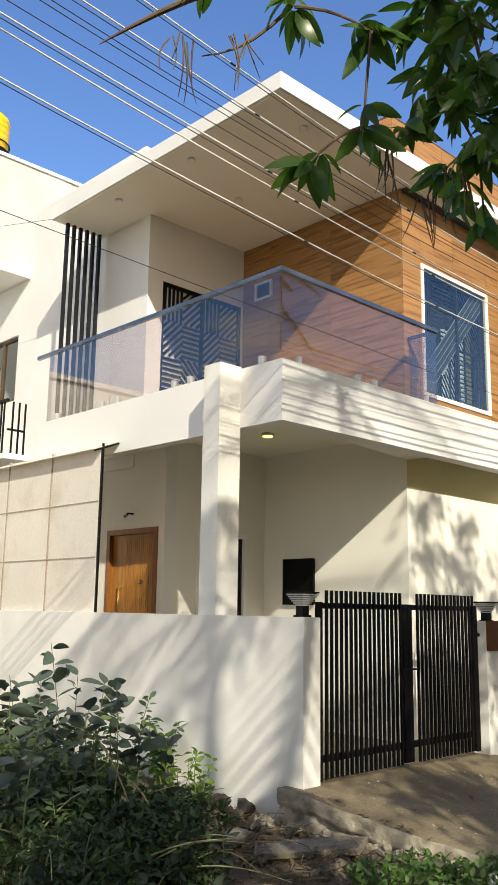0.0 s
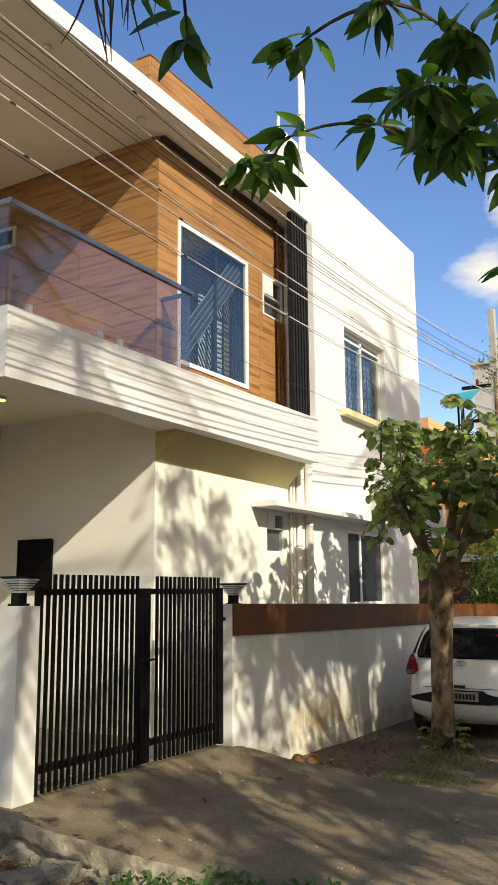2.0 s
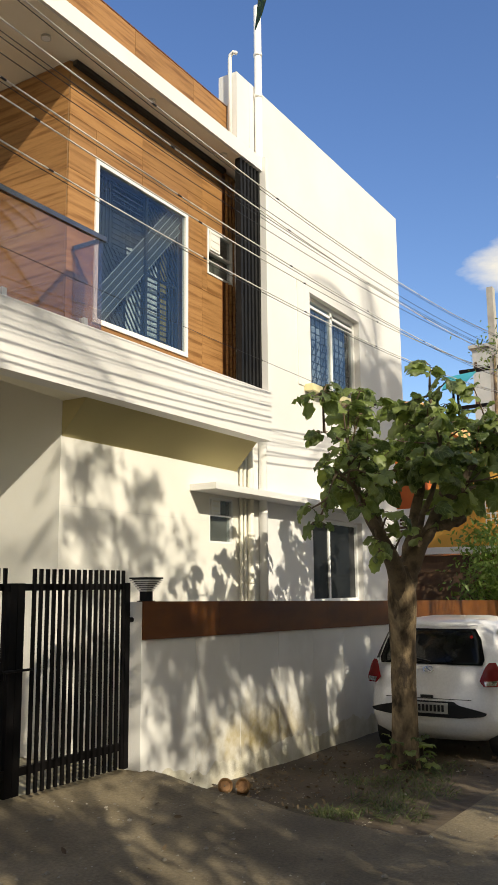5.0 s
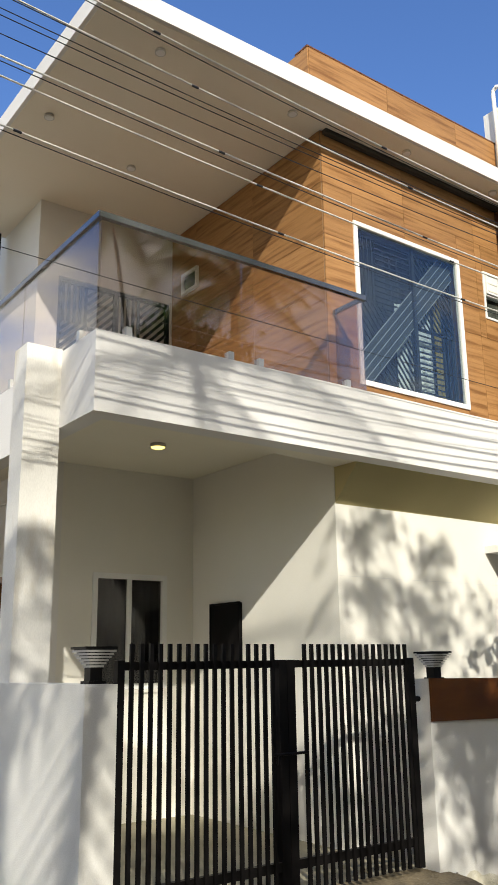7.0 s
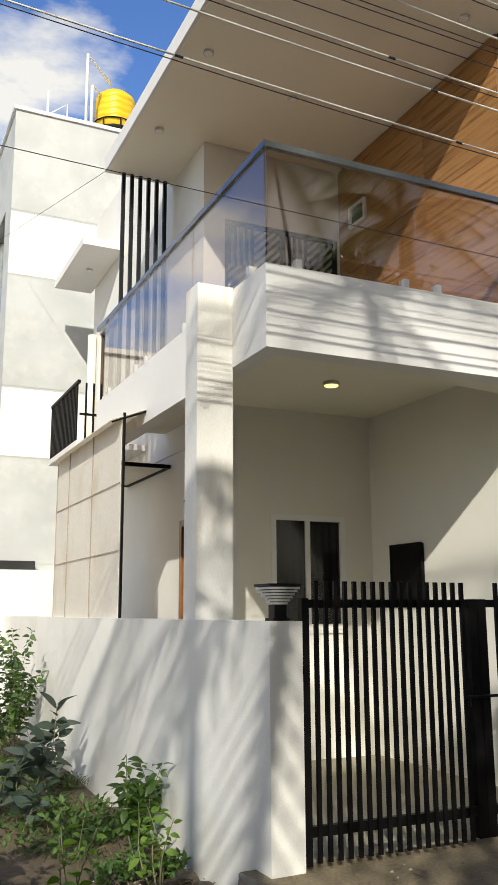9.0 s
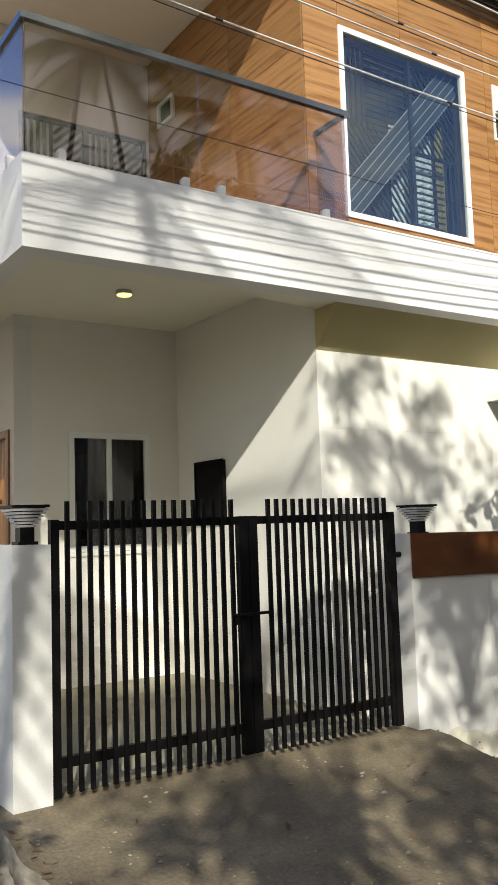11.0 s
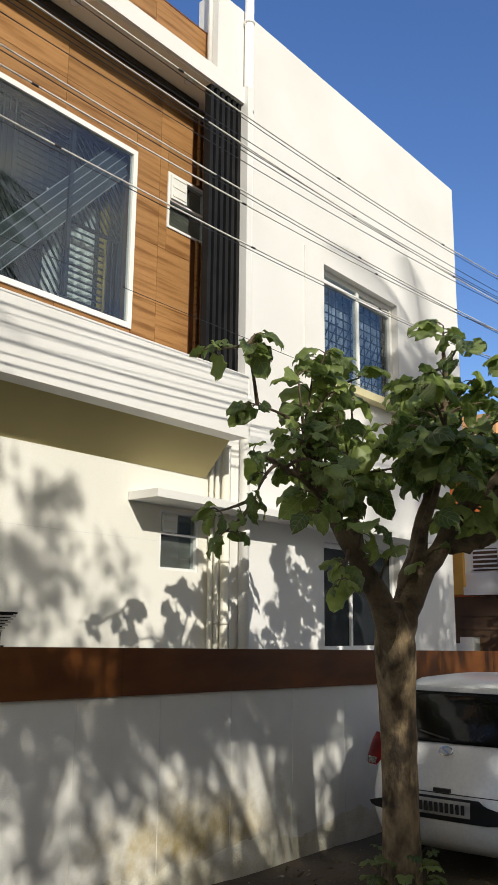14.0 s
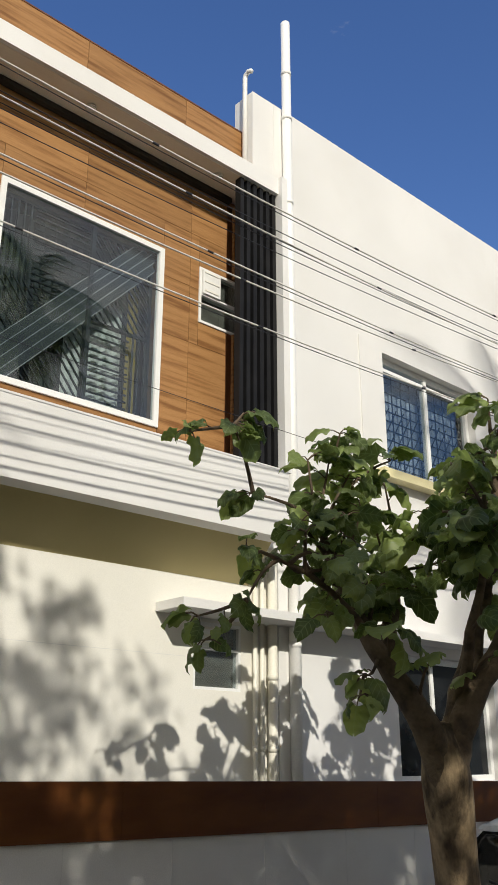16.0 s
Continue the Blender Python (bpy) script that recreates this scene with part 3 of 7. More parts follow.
# the south wall falls with the lane
for ob in [bpy.data.objects["compound_wall_south"], *cop.children, *[o for o in bpy.data.objects if o.name.startswith("wall_joint")]]:
    for v in ob.data.vertices:
        v.co.z += 0.012 - 0.015 * (v.co.x - 8.545)


# ---------- house shell ----------
COLUMNWHITE = surf("column_paint", (0.73, 0.715, 0.67), (0.80, 0.785, 0.745), 1.2, 0.65, 0.15, 120, stretch=(1, 1, 0.35), stain=(0.52, 0.43, 0.27), stain_scale=3.2, stain_amount=0.55, stain_edge=0.2)
H = [(11.08, 11.61, 2.19, 2.75)]
structure("wall_ground_south", wall_with("x", 8.53, 12.02, 5.94, 6.14, -0.3, 3.80, H), CREAM, "cream painted ground floor wall", "wall")
structure("wall_porch_east", box(8.53, 8.70, 6.14, 8.52, -0.3, 3.84), CREAM, "cream painted porch side wall", "wall")
structure("wall_porch_back", wall_with("x", 6.88, 8.53, 8.42, 8.60, -0.3, 3.84, [(7.26, 8.18, 1.42, 2.645)]), CREAM, "cream painted porch back wall", "wall")
structure("wall_ground_west", wall_with("y", 8.42, 13.0, 6.70, 6.88, -0.3, 3.84, [(8.54, 9.66, 0.30, 2.66)]), WHITE, "white ground floor side wall with the entrance", "wall")
structure("porch_ceiling", box(5.92, 8.53, 5.64, 10.2, 3.80, 3.92), CEILING, "plain white plaster porch ceiling", "ceiling")
bm = slab(bmesh.new(), [(5.94, 5.63), (8.53, 5.61), (8.53, 5.94), (8.44, 5.90), (6.7, 5.67), (5.94, 5.67)], 3.473, 3.80)
structure("porch_beam", bm, CEILING, "plastered beam along the porch front", "beam")
# sloping strip between band and wall, its shape assumed and its colour olive yellow
bm = bmesh.new()
ends = [[bm.verts.new((x, y, z)) for y, z in ((5.62, 3.473), (5.938, 3.125), (5.938, 3.80), (5.62, 3.80))] for x in (8.535, 11.69)]
bm.faces.new(ends[0])
bm.faces.new(ends[1][::-1])
for i in range(4):
    bm.faces.new([ends[0][i], ends[1][i], ends[1][(i + 1) % 4], ends[0][(i + 1) % 4]])
bmesh.ops.recalc_face_normals(bm, faces=bm.faces[:])
structure("soffit", bm, surf("olive_yellow_slope", (0.50, 0.42, 0.20), (0.58, 0.49, 0.25), 0.8, 0.7, 0.08, 120), "olive yellow sloping strip under the balcony", "ceiling")
# projecting white band round the first floor
bm = bmesh.new()
slab(bm, [(5.78, 5.46), (11.72, 5.42), (11.72, 5.62), (5.94, 5.64), (5.94, 10.15), (5.78, 10.15)], 3.47, 4.105)
structure("balcony_band", bm, WHITE, "white plastered fascia band of the balcony", "fascia", 0.012)
structure("balcony_floor", box(5.94, 8.53, 5.64, 10.15, 3.92, 4.0), surf("balcony_tile", (0.31, 0.29, 0.24), (0.38, 0.355, 0.30), 3, 0.5, 0.05), "balcony floor slab", "floor")
structure("ledge_floor", box(8.53, 11.72, 5.62, 5.94, 3.90, 4.06), WHITE, "white ledge behind the fascia", "ledge")
structure("column", box(5.490, 5.785, 6.065, 6.315, -0.3, 4.125), COLUMNWHITE, "white square porch column rising to the balcony", "column", 0.012)

# first floor
WIN = (8.95, 10.595, 4.40, 6.195)
FW = (11.04, 11.62, 5.59, 6.20)
structure("wall_first_south", wall_with("x", 8.53, 12.02, 5.96, 6.16, 3.60, 7.15, [WIN, FW]), GROUT, "backing wall of the wood-look cladding", "wall")
structure("wall_first_side", box(8.545, 8.72, 6.16, 8.95, 3.92, 7.15), GROUT, "backing wall beside the balcony", "wall")
structure("wall_balcony_back", wall_with("x", 6.68, 8.545, 8.95, 9.12, 3.92, 7.15, [(6.95, 8.50, 4.0, 6.22)]), WHITE, "white wall behind the balcony", "wall")
# roof canopy
bm = bmesh.new()
slab(bm, [(5.79, 5.53), (11.72, 5.51), (11.72, 8.0), (8.6, 10.15), (5.79, 10.15)], 7.15, 7.345)
structure("roof_canopy", bm, WHITE, "broad white flat roof canopy over the balcony", "roof", 0.01)
# sheet under the white canopy, its cream colour carrying the warm bounce light
structure("canopy_soffit", slab(bmesh.new(), [(5.83, 5.57), (11.70, 5.55), (11.70, 5.93), (8.52, 5.93), (8.52, 8.94), (6.68, 8.94), (6.68, 10.12), (5.83, 10.12)], 7.144, 7.152), surf("soffit_warm_bounce", (0.82, 0.76, 0.64), (0.87, 0.81, 0.69), 0.8, 0.75, 0.08, 120), "canopy underside with warm bounce light in its cream colour", "ceiling")
structure("roof_slab", box(8.6, 17.3, 6.2, 14.0, 7.15, 7.33), CEILING, "flat concrete roof", "roof")
# solid strip whose dark colour stands for the shade in the recess
structure("soffit_recess", box(8.55, 11.40, 5.875, 5.935, 7.09, 7.143), surf("recess_shade", (0.035, 0.026, 0.02), (0.05, 0.04, 0.03), 4, 0.8, 0.1), "dark strip standing for the shaded recess where cladding meets canopy", "trim")
structure("roof_parapet", box(8.50, 11.695, 6.07, 6.25, 7.345, 8.235), GROUT, "backing of the roof parapet", "wall")
structure("roof_parapet_return", box(8.50, 8.66, 6.25, 9.5, 7.345, 8.235), GROUT, "backing of the roof parapet", "wall")
# white stair block to the east
RW = (13.74, 15.55, 4.66, 6.13)
GW = (13.68, 15.42, 1.42, 2.67)
structure("wall_east_block", wall_with("x", 12.02, 17.46, 5.885, 6.09, 4.05, 8.74, [RW]), WHITE, "tall plain white wall of the stair block", "wall")
structure("wall_east_block_lower", wall_with("x", 12.02, 16.95, 5.885, 6.09, -0.3, 4.05, [GW]), WHITE, "plain white ground floor wall of the stair block", "wall")
structure("wall_block_east_lower", box(16.75, 16.95, 6.09, 14.0, -0.3, 4.05), WHITE, "white east wall of the ground floor", "wall")
structure("block_overhang", box(16.952, 17.458, 6.092, 14.0, 3.90, 4.048), WHITE, "white underside of the overhanging upper floor", "ceiling")
structure("wall_block_top", box(11.70, 12.02, 5.89, 6.19, 7.35, 8.74), WHITE, "white roof corner of the stair block", "wall")
structure("wall_block_back", box(12.02, 17.26, 6.09, 6.19, 7.34, 8.735), WHITE, "white back of the roof wall on the stair block", "wall")
structure("wall_block_east", box(17.26, 17.46, 6.09, 14.0, 4.05, 8.74), WHITE, "white east wall of the house", "wall")
structure("side_fin", box(11.72, 11.80, 5.46, 5.94, 4.105, 7.345), WHITE, "white vertical fin wall closing the canopy", "wall", 0.006)
structure("fin_return", box(11.80, 12.02, 5.87, 6.0, 3.5, 7.345), WHITE, "white return beside the pipe", "wall")
structure("wall_pier", box(13.32, 13.62, 5.87, 5.885, 4.6, 6.22), WHITE, "shallow white plaster pier beside the window", "trim")
structure("east_bay", box(17.46, 17.70, 6.0, 8.2, 4.2, 6.42), WHITE, "white boxed projection on the east wall", "wall", 0.006)
structure("wall_house_north", box(6.7, 17.38, 13.8, 14.0, -0.3, 7.3), WHITE, "white rear wall of the house", "wall")
structure("room_divide", box(8.70, 8.80, 8.5, 13.8, -0.3, 7.15), ROOM, "inner wall", "wall")
structure("first_floor_slab", box(8.55, 17.2, 6.16, 13.8, 3.70, 3.95), ROOM, "inner floor slab", "floor")
structure("inner_back", box(8.8, 17.2, 9.0, 9.1, -0.3, 7.15), ROOM, "inner wall behind the front rooms", "wall")
structure("rear_first_floor", box(6.7, 8.6, 9.1, 13.8, 3.84, 4.0), ROOM, "inner floor slab", "floor")
structure("rear_roof", box(6.7, 8.7, 10.1, 13.8, 7.15, 7.3), ROOM, "flat roof", "roof")
# sun shade ledge over the ground floor windows
structure("window_ledge", box(10.67, 15.7, 5.56, 5.935, 2.785, 2.86), WHITE, "white concrete sun shade over the windows", "ledge", 0.008)
# rear wing with its small balcony
structure("rear_wing", wall_with("y", 9.122, 14.0, 6.68, 6.85, 3.5, 8.28, [(12.54, 13.62, 5.0, 6.15)]), WHITE, "white side wall of the rear wing", "wall")
structure("rear_wing_south", box(6.85, 8.0, 10.18, 10.33, 7.15, 8.275), WHITE, "white return of the rear wing", "wall")
structure("rear_sunshade", box(6.04, 6.678, 12.25, 14.25, 7.08, 7.20), WHITE, "white projecting slab over the rear balcony", "ledge", 0.006)
structure("rear_balcony_floor", box(5.74, 6.678, 10.98, 12.68, 3.72, 3.80), WHITE, "white floor slab of the rear balcony", "balcony", 0.006)


# ---------- windows and doors ----------
def frame_bm(axis, a0, a1, z0, z1, t0, t1, w, splits=(), bars=()):
    """A window frame: the border, uprights at splits and cross bars at heights."""
    bm = bmesh.new()

    def b(a, c, lo, hi):
        add_box(bm, a, c, t0, t1, lo, hi) if axis == "x" else add_box(bm, t0, t1, a, c, lo, hi)

    b(a0, a0 + w, z0, z1)
    b(a1 - w, a1, z0, z1)
    b(a0 + w, a1 - w, z0, z0 + w)
    b(a0 + w, a1 - w, z1 - w, z1)
    for s in splits:
        b(s - w * 0.45, s + w * 0.45, z0 + w, z1 - w)
    for s in bars:
        b(a0 + w, a1 - w, s - w * 0.35, s + w * 0.35)
    return bm


def clip_line(p, q, lo, hi):
    """The piece of the line p-q inside the rectangle lo-hi, or None."""
    t0, t1 = 0.0, 1.0
    for k in (0, 1):
        d = q[k] - p[k]
        if abs(d) < 1e-9:
            if not lo[k] <= p[k] <= hi[k]:
                return None
            continue
        a, b = sorted(((lo[k] - p[k]) / d, (hi[k] - p[k]) / d))
        t0, t1 = max(t0, a), min(t1, b)
    return None if t0 >= t1 else tuple((p[0] + (q[0] - p[0]) * t, p[1] + (q[1] - p[1]) * t) for t in (t0, t1))


def flat_bar(bm, p, q, w, t0, t1):
    """A flat bar in a plane along x between two points (x, z)."""
    d = Vector((q[0] - p[0], q[1] - p[1]))
    if d.length < 0.02:
        return
    s = Vector((-d.y, d.x)).normalized() * w / 2
    c = [(p[0] + s.x, p[1] + s.y), (p[0] - s.x, p[1] - s.y), (q[0] - s.x, q[1] - s.y), (q[0] + s.x, q[1] + s.y)]
    lo, hi = [bm.verts.new((x, t0, z)) for x, z in c], [bm.verts.new((x, t1, z)) for x, z in c]
    bm.faces.new(lo)
    bm.faces.new(hi[::-1])
    for i in range(4):
        j = (i + 1) % 4
        bm.faces.new([lo[i], hi[i], hi[j], lo[j]])


def hatch(parent, name, lo, hi, angle, pitch, w, t0, t1, mat, keep=lambda x, z: True):
    """Parallel bars that fill the rectangle lo-hi, each a part."""
    a = radians(angle)
    d, s = (math.cos(a), math.sin(a)), (-math.sin(a), math.cos(a))
    c = ((lo[0] + hi[0]) / 2, (lo[1] + hi[1]) / 2)
    bm = bmesh.new()
    for k in range(-60, 61):
        o = (c[0] + s[0] * k * pitch, c[1] + s[1] * k * pitch)
        seg = clip_line((o[0] - 4 * d[0], o[1] - 4 * d[1]), (o[0] + 4 * d[0], o[1] + 4 * d[1]), lo, hi)
        if not seg:
            continue
        (px, pz), (qx, qz) = seg
        steps = 24
        run = None
        for i in range(steps + 1):
            x, z = px + (qx - px) * i / steps, pz + (qz - pz) * i / steps
            if keep(x, z) and run is None:
                run = (x, z)
            if (not keep(x, z) or i == steps) and run is not None:
                flat_bar(bm, run, (x, z), w, t0, t1)
                run = None
    return part(name, bm, mat, parent)


def big_window():
    w = thing("window_1", "large window with white frame and a patterned dark grille inside", "window", "", "structure")
    x0, x1, z0, z1 = WIN
    part("window_frame", frame_bm("x", x0 - 0.015, x1 + 0.015, z0 - 0.015, z1 + 0.015, 5.922, 5.975, 0.052), UPVC, w, "", 0.006)
    part("pane", box(x0 + 0.03, x1 - 0.03, 5.944, 5.950, z0 + 0.03, z1 - 0.03), WINGLASS, w, "dark reflecting glass pane")
    a, b, c, d, m = x0 + 0.04, x1 - 0.04, z0 + 0.04, z1 - 0.04, x0 + 0.93
    part("grille_frame", frame_bm("x", a, b, c, d, 6.03, 6.06, 0.03, (m,), ()), GRILLE, w)
    band = lambda x, z: (z - c) - (x - a) * (d - c) / (b - a) * 1.02
    up, low = (lambda x, z: band(x, z) > 0.24), (lambda x, z: band(x, z) < -0.20)
    hatch(w, "grille_bars", (a, c), (a + 0.34, d), 90, 0.062, 0.014, 6.03, 6.045, GRILLE, lambda x, z: up(x, z) and z > c + 0.9)
    hatch(w, "grille_bars", (a + 0.34, c), (m, d), 0, 0.062, 0.014, 6.03, 6.045, GRILLE, lambda x, z: up(x, z))
    hatch(w, "grille_bars", (m, c), (b, d), -52, 0.062, 0.014, 6.03, 6.045, GRILLE, lambda x, z: up(x, z))
    hatch(w, "grille_bars", (a, c), (a + 0.5, c + 0.95), -52, 0.062, 0.014, 6.03, 6.045, GRILLE, lambda x, z: up(x, z))
    hatch(w, "grille_bars", (a, c), (m, d), -52, 0.062, 0.014, 6.03, 6.045, GRILLE, low)
    hatch(w, "grille_bars", (m, c), (m + 0.45, c + 0.80), 0, 0.066, 0.014, 6.03, 6.045, GRILLE)
    hatch(w, "grille_bars", (m + 0.45, c), (b, c + 0.80), 90, 0.066, 0.014, 6.03, 6.045, GRILLE)
    hatch(w, "grille_bars", (m, c + 0.80), (b, d), -52, 0.062, 0.014, 6.03, 6.045, GRILLE, low)
    part("cross_bar", box(m, b, 6.03, 6.06, c + 0.79, c + 0.82), GRILLE, w)
    board, strip = surf("grille_slat", (0.045, 0.055, 0.060), (0.075, 0.088, 0.095), 4, 0.5, 0.03), surf("slat_edge_strip", (0.36, 0.39, 0.40), (0.46, 0.49, 0.49), 4, 0.45, 0.03)
    rise_run = (d - c) / (b - a)
    for k in (-0.13, -0.02, 0.09, 0.20):
        bm = bmesh.new()
        seg = clip_line((a - 1, c + k - rise_run), (b + 1, d + k + rise_run), (a, c), (b, d))
        flat_bar(bm, *seg, 0.074, 6.022, 6.03)
        part("slat", bm, board, w, "wide dark diagonal slat")
    for k in (-0.185, -0.075, 0.035, 0.145, 0.255):
        bm = bmesh.new()
        seg = clip_line((a - 1, c + k - rise_run), (b + 1, d + k + rise_run), (a, c), (b, d))
        flat_bar(bm, *seg, 0.008, 6.018, 6.03)
        part("slat_edge", bm, strip, w, "thin pale strip between slats")
    part("mullion", box(m - 0.02, m + 0.02, 5.985, 6.012, c, d), GRILLE, w, "dark upright bar before the slats")
    bm = bmesh.new()
    n = 40
    top, bot = [], []
    for k in range(n + 1):
        x, y = a + (b - a) * k / n, 6.24 + 0.025 * math.sin(k * 1.9)
        top.append(bm.verts.new((x, y, d)))
        bot.append(bm.verts.new((x, y, c)))
    for k in range(n):
        bm.faces.new([bot[k], bot[k + 1], top[k + 1], top[k]])
    part("curtain", bm, CURTAIN, w, "dark blue-grey curtain drawn behind the grille")

    def drape(p, q, top, mat, label):
        bm = bmesh.new()
        lo = [bm.verts.new((p + (q - p) * k / 14, 6.19 + 0.014 * math.sin(k * 2.3), c)) for k in range(15)]
        hi = [bm.verts.new((v.co.x, v.co.y, top)) for v in lo]
        for k in range(14):
            bm.faces.new([lo[k], lo[k + 1], hi[k + 1], hi[k]])
        part("drape", bm, mat, w, label)

    drape(m - 0.12, m + 0.47, c + 1.12, PALEDRAPE, "pale folded drape")
    drape(m + 0.52, m + 0.63, c + 1.45, GOLDDRAPE, "narrow gold drape")


big_window()


def sliding_window(name, label, axis, a0, a1, z0, z1, face, depth, bar_dir, splits, transom=None, grille=True, mat=WINGLASS, curtain=False):
    """A sliding window set into an opening; face is the plane of the frame's front, the room lies behind by depth's sign."""
    w = thing(name, label, "window", "", "structure")
    t0, t1 = face, face + 0.07
    part("window_frame", frame_bm(axis, a0 + 0.002, a1 - 0.002, z0 + 0.002, z1 - 0.002, t0, t1, 0.06, splits, [transom] if transom else []), UPVC, w, "", 0.004)
    edges = [a0, *splits, a1]
    for i, (p, q) in enumerate(zip(edges, edges[1:])):
        off = 0.02 + 0.018 * (i % 2)
        part("pane", box(p + 0.05, q - 0.03, t0 + off, t0 + off + 0.006, z0 + 0.05, z1 - 0.05), mat, w, "dark glass pane")
    if grille:
        hatch(w, "grille_bars", (a0 + 0.05, z0 + 0.05), (a1 - 0.05, z1 - 0.05), 0, 0.12, 0.012, t1 + 0.02, t1 + 0.032, GRILLE)
        hatch(w, "grille_bars", (a0 + 0.05, z0 + 0.05), (a1 - 0.05, z1 - 0.05), 90, 0.17, 0.012, t1 + 0.03, t1 + 0.042, GRILLE)
        hatch(w, "grille_bars", (a0 + 0.05, z0 + 0.05), (a1 - 0.05, z0 + (z1 - z0) * 0.62), 58, 0.12, 0.010, t1 + 0.03, t1 + 0.04, GRILLE)
    if curtain:
        bm = bmesh.new()
        n = 30
        rows = [[bm.verts.new((a0 + (a1 - a0) * k / n, t1 + 0.12 + 0.02 * math.sin(k * 2.1), z)) for k in range(n + 1)] for z in (z0, z1)]
        for k in range(n):
            bm.faces.new([rows[0][k], rows[0][k + 1], rows[1][k + 1], rows[1][k]])
        part("curtain", bm, PALECURTAIN, w, "pale grey curtain behind the glass")
    return w


sliding_window("window_2", "white sliding window with a grille, first floor", "x", *RW, 5.985, 1, 0, (14.67,), 5.98, curtain=True)
sliding_window("window_3", "white sliding window with dark glass behind the compound wall", "x", *GW, 5.97, 1, 0, (14.38,), mat=DARKPANE)
sliding_window("window_4", "white sliding porch window with dark glass", "x", 7.26, 8.18, 1.42, 2.645, 8.41, 1, 0, (7.705,), grille=False, mat=glass("smoked_glass", (0.45, 0.44, 0.43), 0.04), curtain=True)
part("sill", box(7.22, 8.22, 8.395, 8.419, 1.385, 1.418), CREAM, bpy.data.objects["window_4"])
structure("window_sill", box(13.50, 15.66, 5.74, 5.883, 4.53, 4.63), SILLY, "pale yellow sill shelf under the window", "sill", 0.006)


FROSTED = surf("frosted_glass", (0.15, 0.135, 0.11), (0.28, 0.255, 0.215), 3, 0.35, 0.05, 60, stretch=(1, 1, 4))


def vent_window(name, label, x0, x1, z0, z1, y, split, box_left):
    w = thing(name, label, "window", "", "structure")
    part("window_frame", frame_bm("x", x0, x1, z0, z1, y, y + 0.09, 0.026, (), (split,)), UPVC, w, "", 0.003)
    part("frosted_pane", box(x0 + 0.02, x1 - 0.02, y + 0.075, y + 0.085, z0 + 0.02, z1 - 0.02), FROSTED, w, "dull grey-green frosted glass")
    part("pane", box(x0 + 0.03, x1 - 0.03, y + 0.03, y + 0.036, z0 + 0.03, split), WINGLASS, w, "dark glass pane")
    part("pane", box(box_left + 0.02, x1 - 0.03, y + 0.03, y + 0.036, split, z1 - 0.03), WINGLASS, w, "dark glass pane")
    fan = part("fan_panel", box(x0 + 0.032, box_left, y - 0.02, y + 0.06, split + 0.012, z1 - 0.032), UPVC, w, "pale exhaust fan panel", 0.006)
    for k in range(3):
        z = split + 0.04 + (z1 - split - 0.10) * k / 2
        part("louvre", box(x0 + 0.05, box_left - 0.02, y - 0.026, y - 0.018, z, z + 0.018), CREAM, fan)
    return w


vent_window("window_5", "small white bathroom window with an exhaust panel", 11.04, 11.62, 5.59, 6.20, 5.928, 5.90, 11.29)
vent_window("window_6", "small white ground floor window with an exhaust panel", 11.08, 11.61, 2.19, 2.75, 5.945, 2.53, 11.30)


def entrance_door():
    d = thing("door_1", "teak entrance door with vertical grooves, closed", "door", "", "structure")
    x = 6.70
    bm = bmesh.new()
    add_box(bm, x - 0.02, x + 0.10, 9.588, 9.66, 0.30, 2.66)
    add_box(bm, x - 0.02, x + 0.10, 8.54, 8.612, 0.30, 2.66)
    add_box(bm, x - 0.02, x + 0.10, 8.612, 9.588, 2.588, 2.66)
    part("door_frame", bm, surf("dark_teak_frame", (0.15, 0.052, 0.012), (0.25, 0.095, 0.022), 4, 0.42, 0.06, 40, stretch=(6, 6, 0.7)), d, "darker teak frame", 0.006)
    part("leaf", box(x + 0.04, x + 0.08, 8.614, 9.586, 0.30, 2.586), DOORWOOD, d)
    n = 15
    for k in range(n):
        y = 8.625 + 0.66 * k / n
        part("groove_strip", box(x + 0.028, x + 0.042, y, y + 0.034, 0.32, 2.57), DOORWOOD, d, "", 0.003)
    bm = tube(bmesh.new(), [(x - 0.02, 9.34, 1.35), (x - 0.02, 9.34, 1.95)], 0.012)
    tube(bm, [(x + 0.045, 9.34, 1.42), (x - 0.02, 9.34, 1.42)], 0.008)
    tube(bm, [(x + 0.045, 9.34, 1.88), (x - 0.02, 9.34, 1.88)], 0.008)
    part("handle", bm, surf("brass", (0.40, 0.22, 0.06), (0.50, 0.28, 0.08), 4, 0.3, 0, metal=0.8), d, "long brass pull handle", smooth=True)
    part("lock", disc(bmesh.new(), (0, 0), 0.025, 0.022, 0, 0.03, 14), STEEL, d, "round steel lock").matrix_local = pose(x + 0.035, 8.90, 1.96, 0, -90, 0)
    part("step", box(6.40, 6.70, 8.5, 9.9, 0.10, 0.30), CREAM, d)


entrance_door()


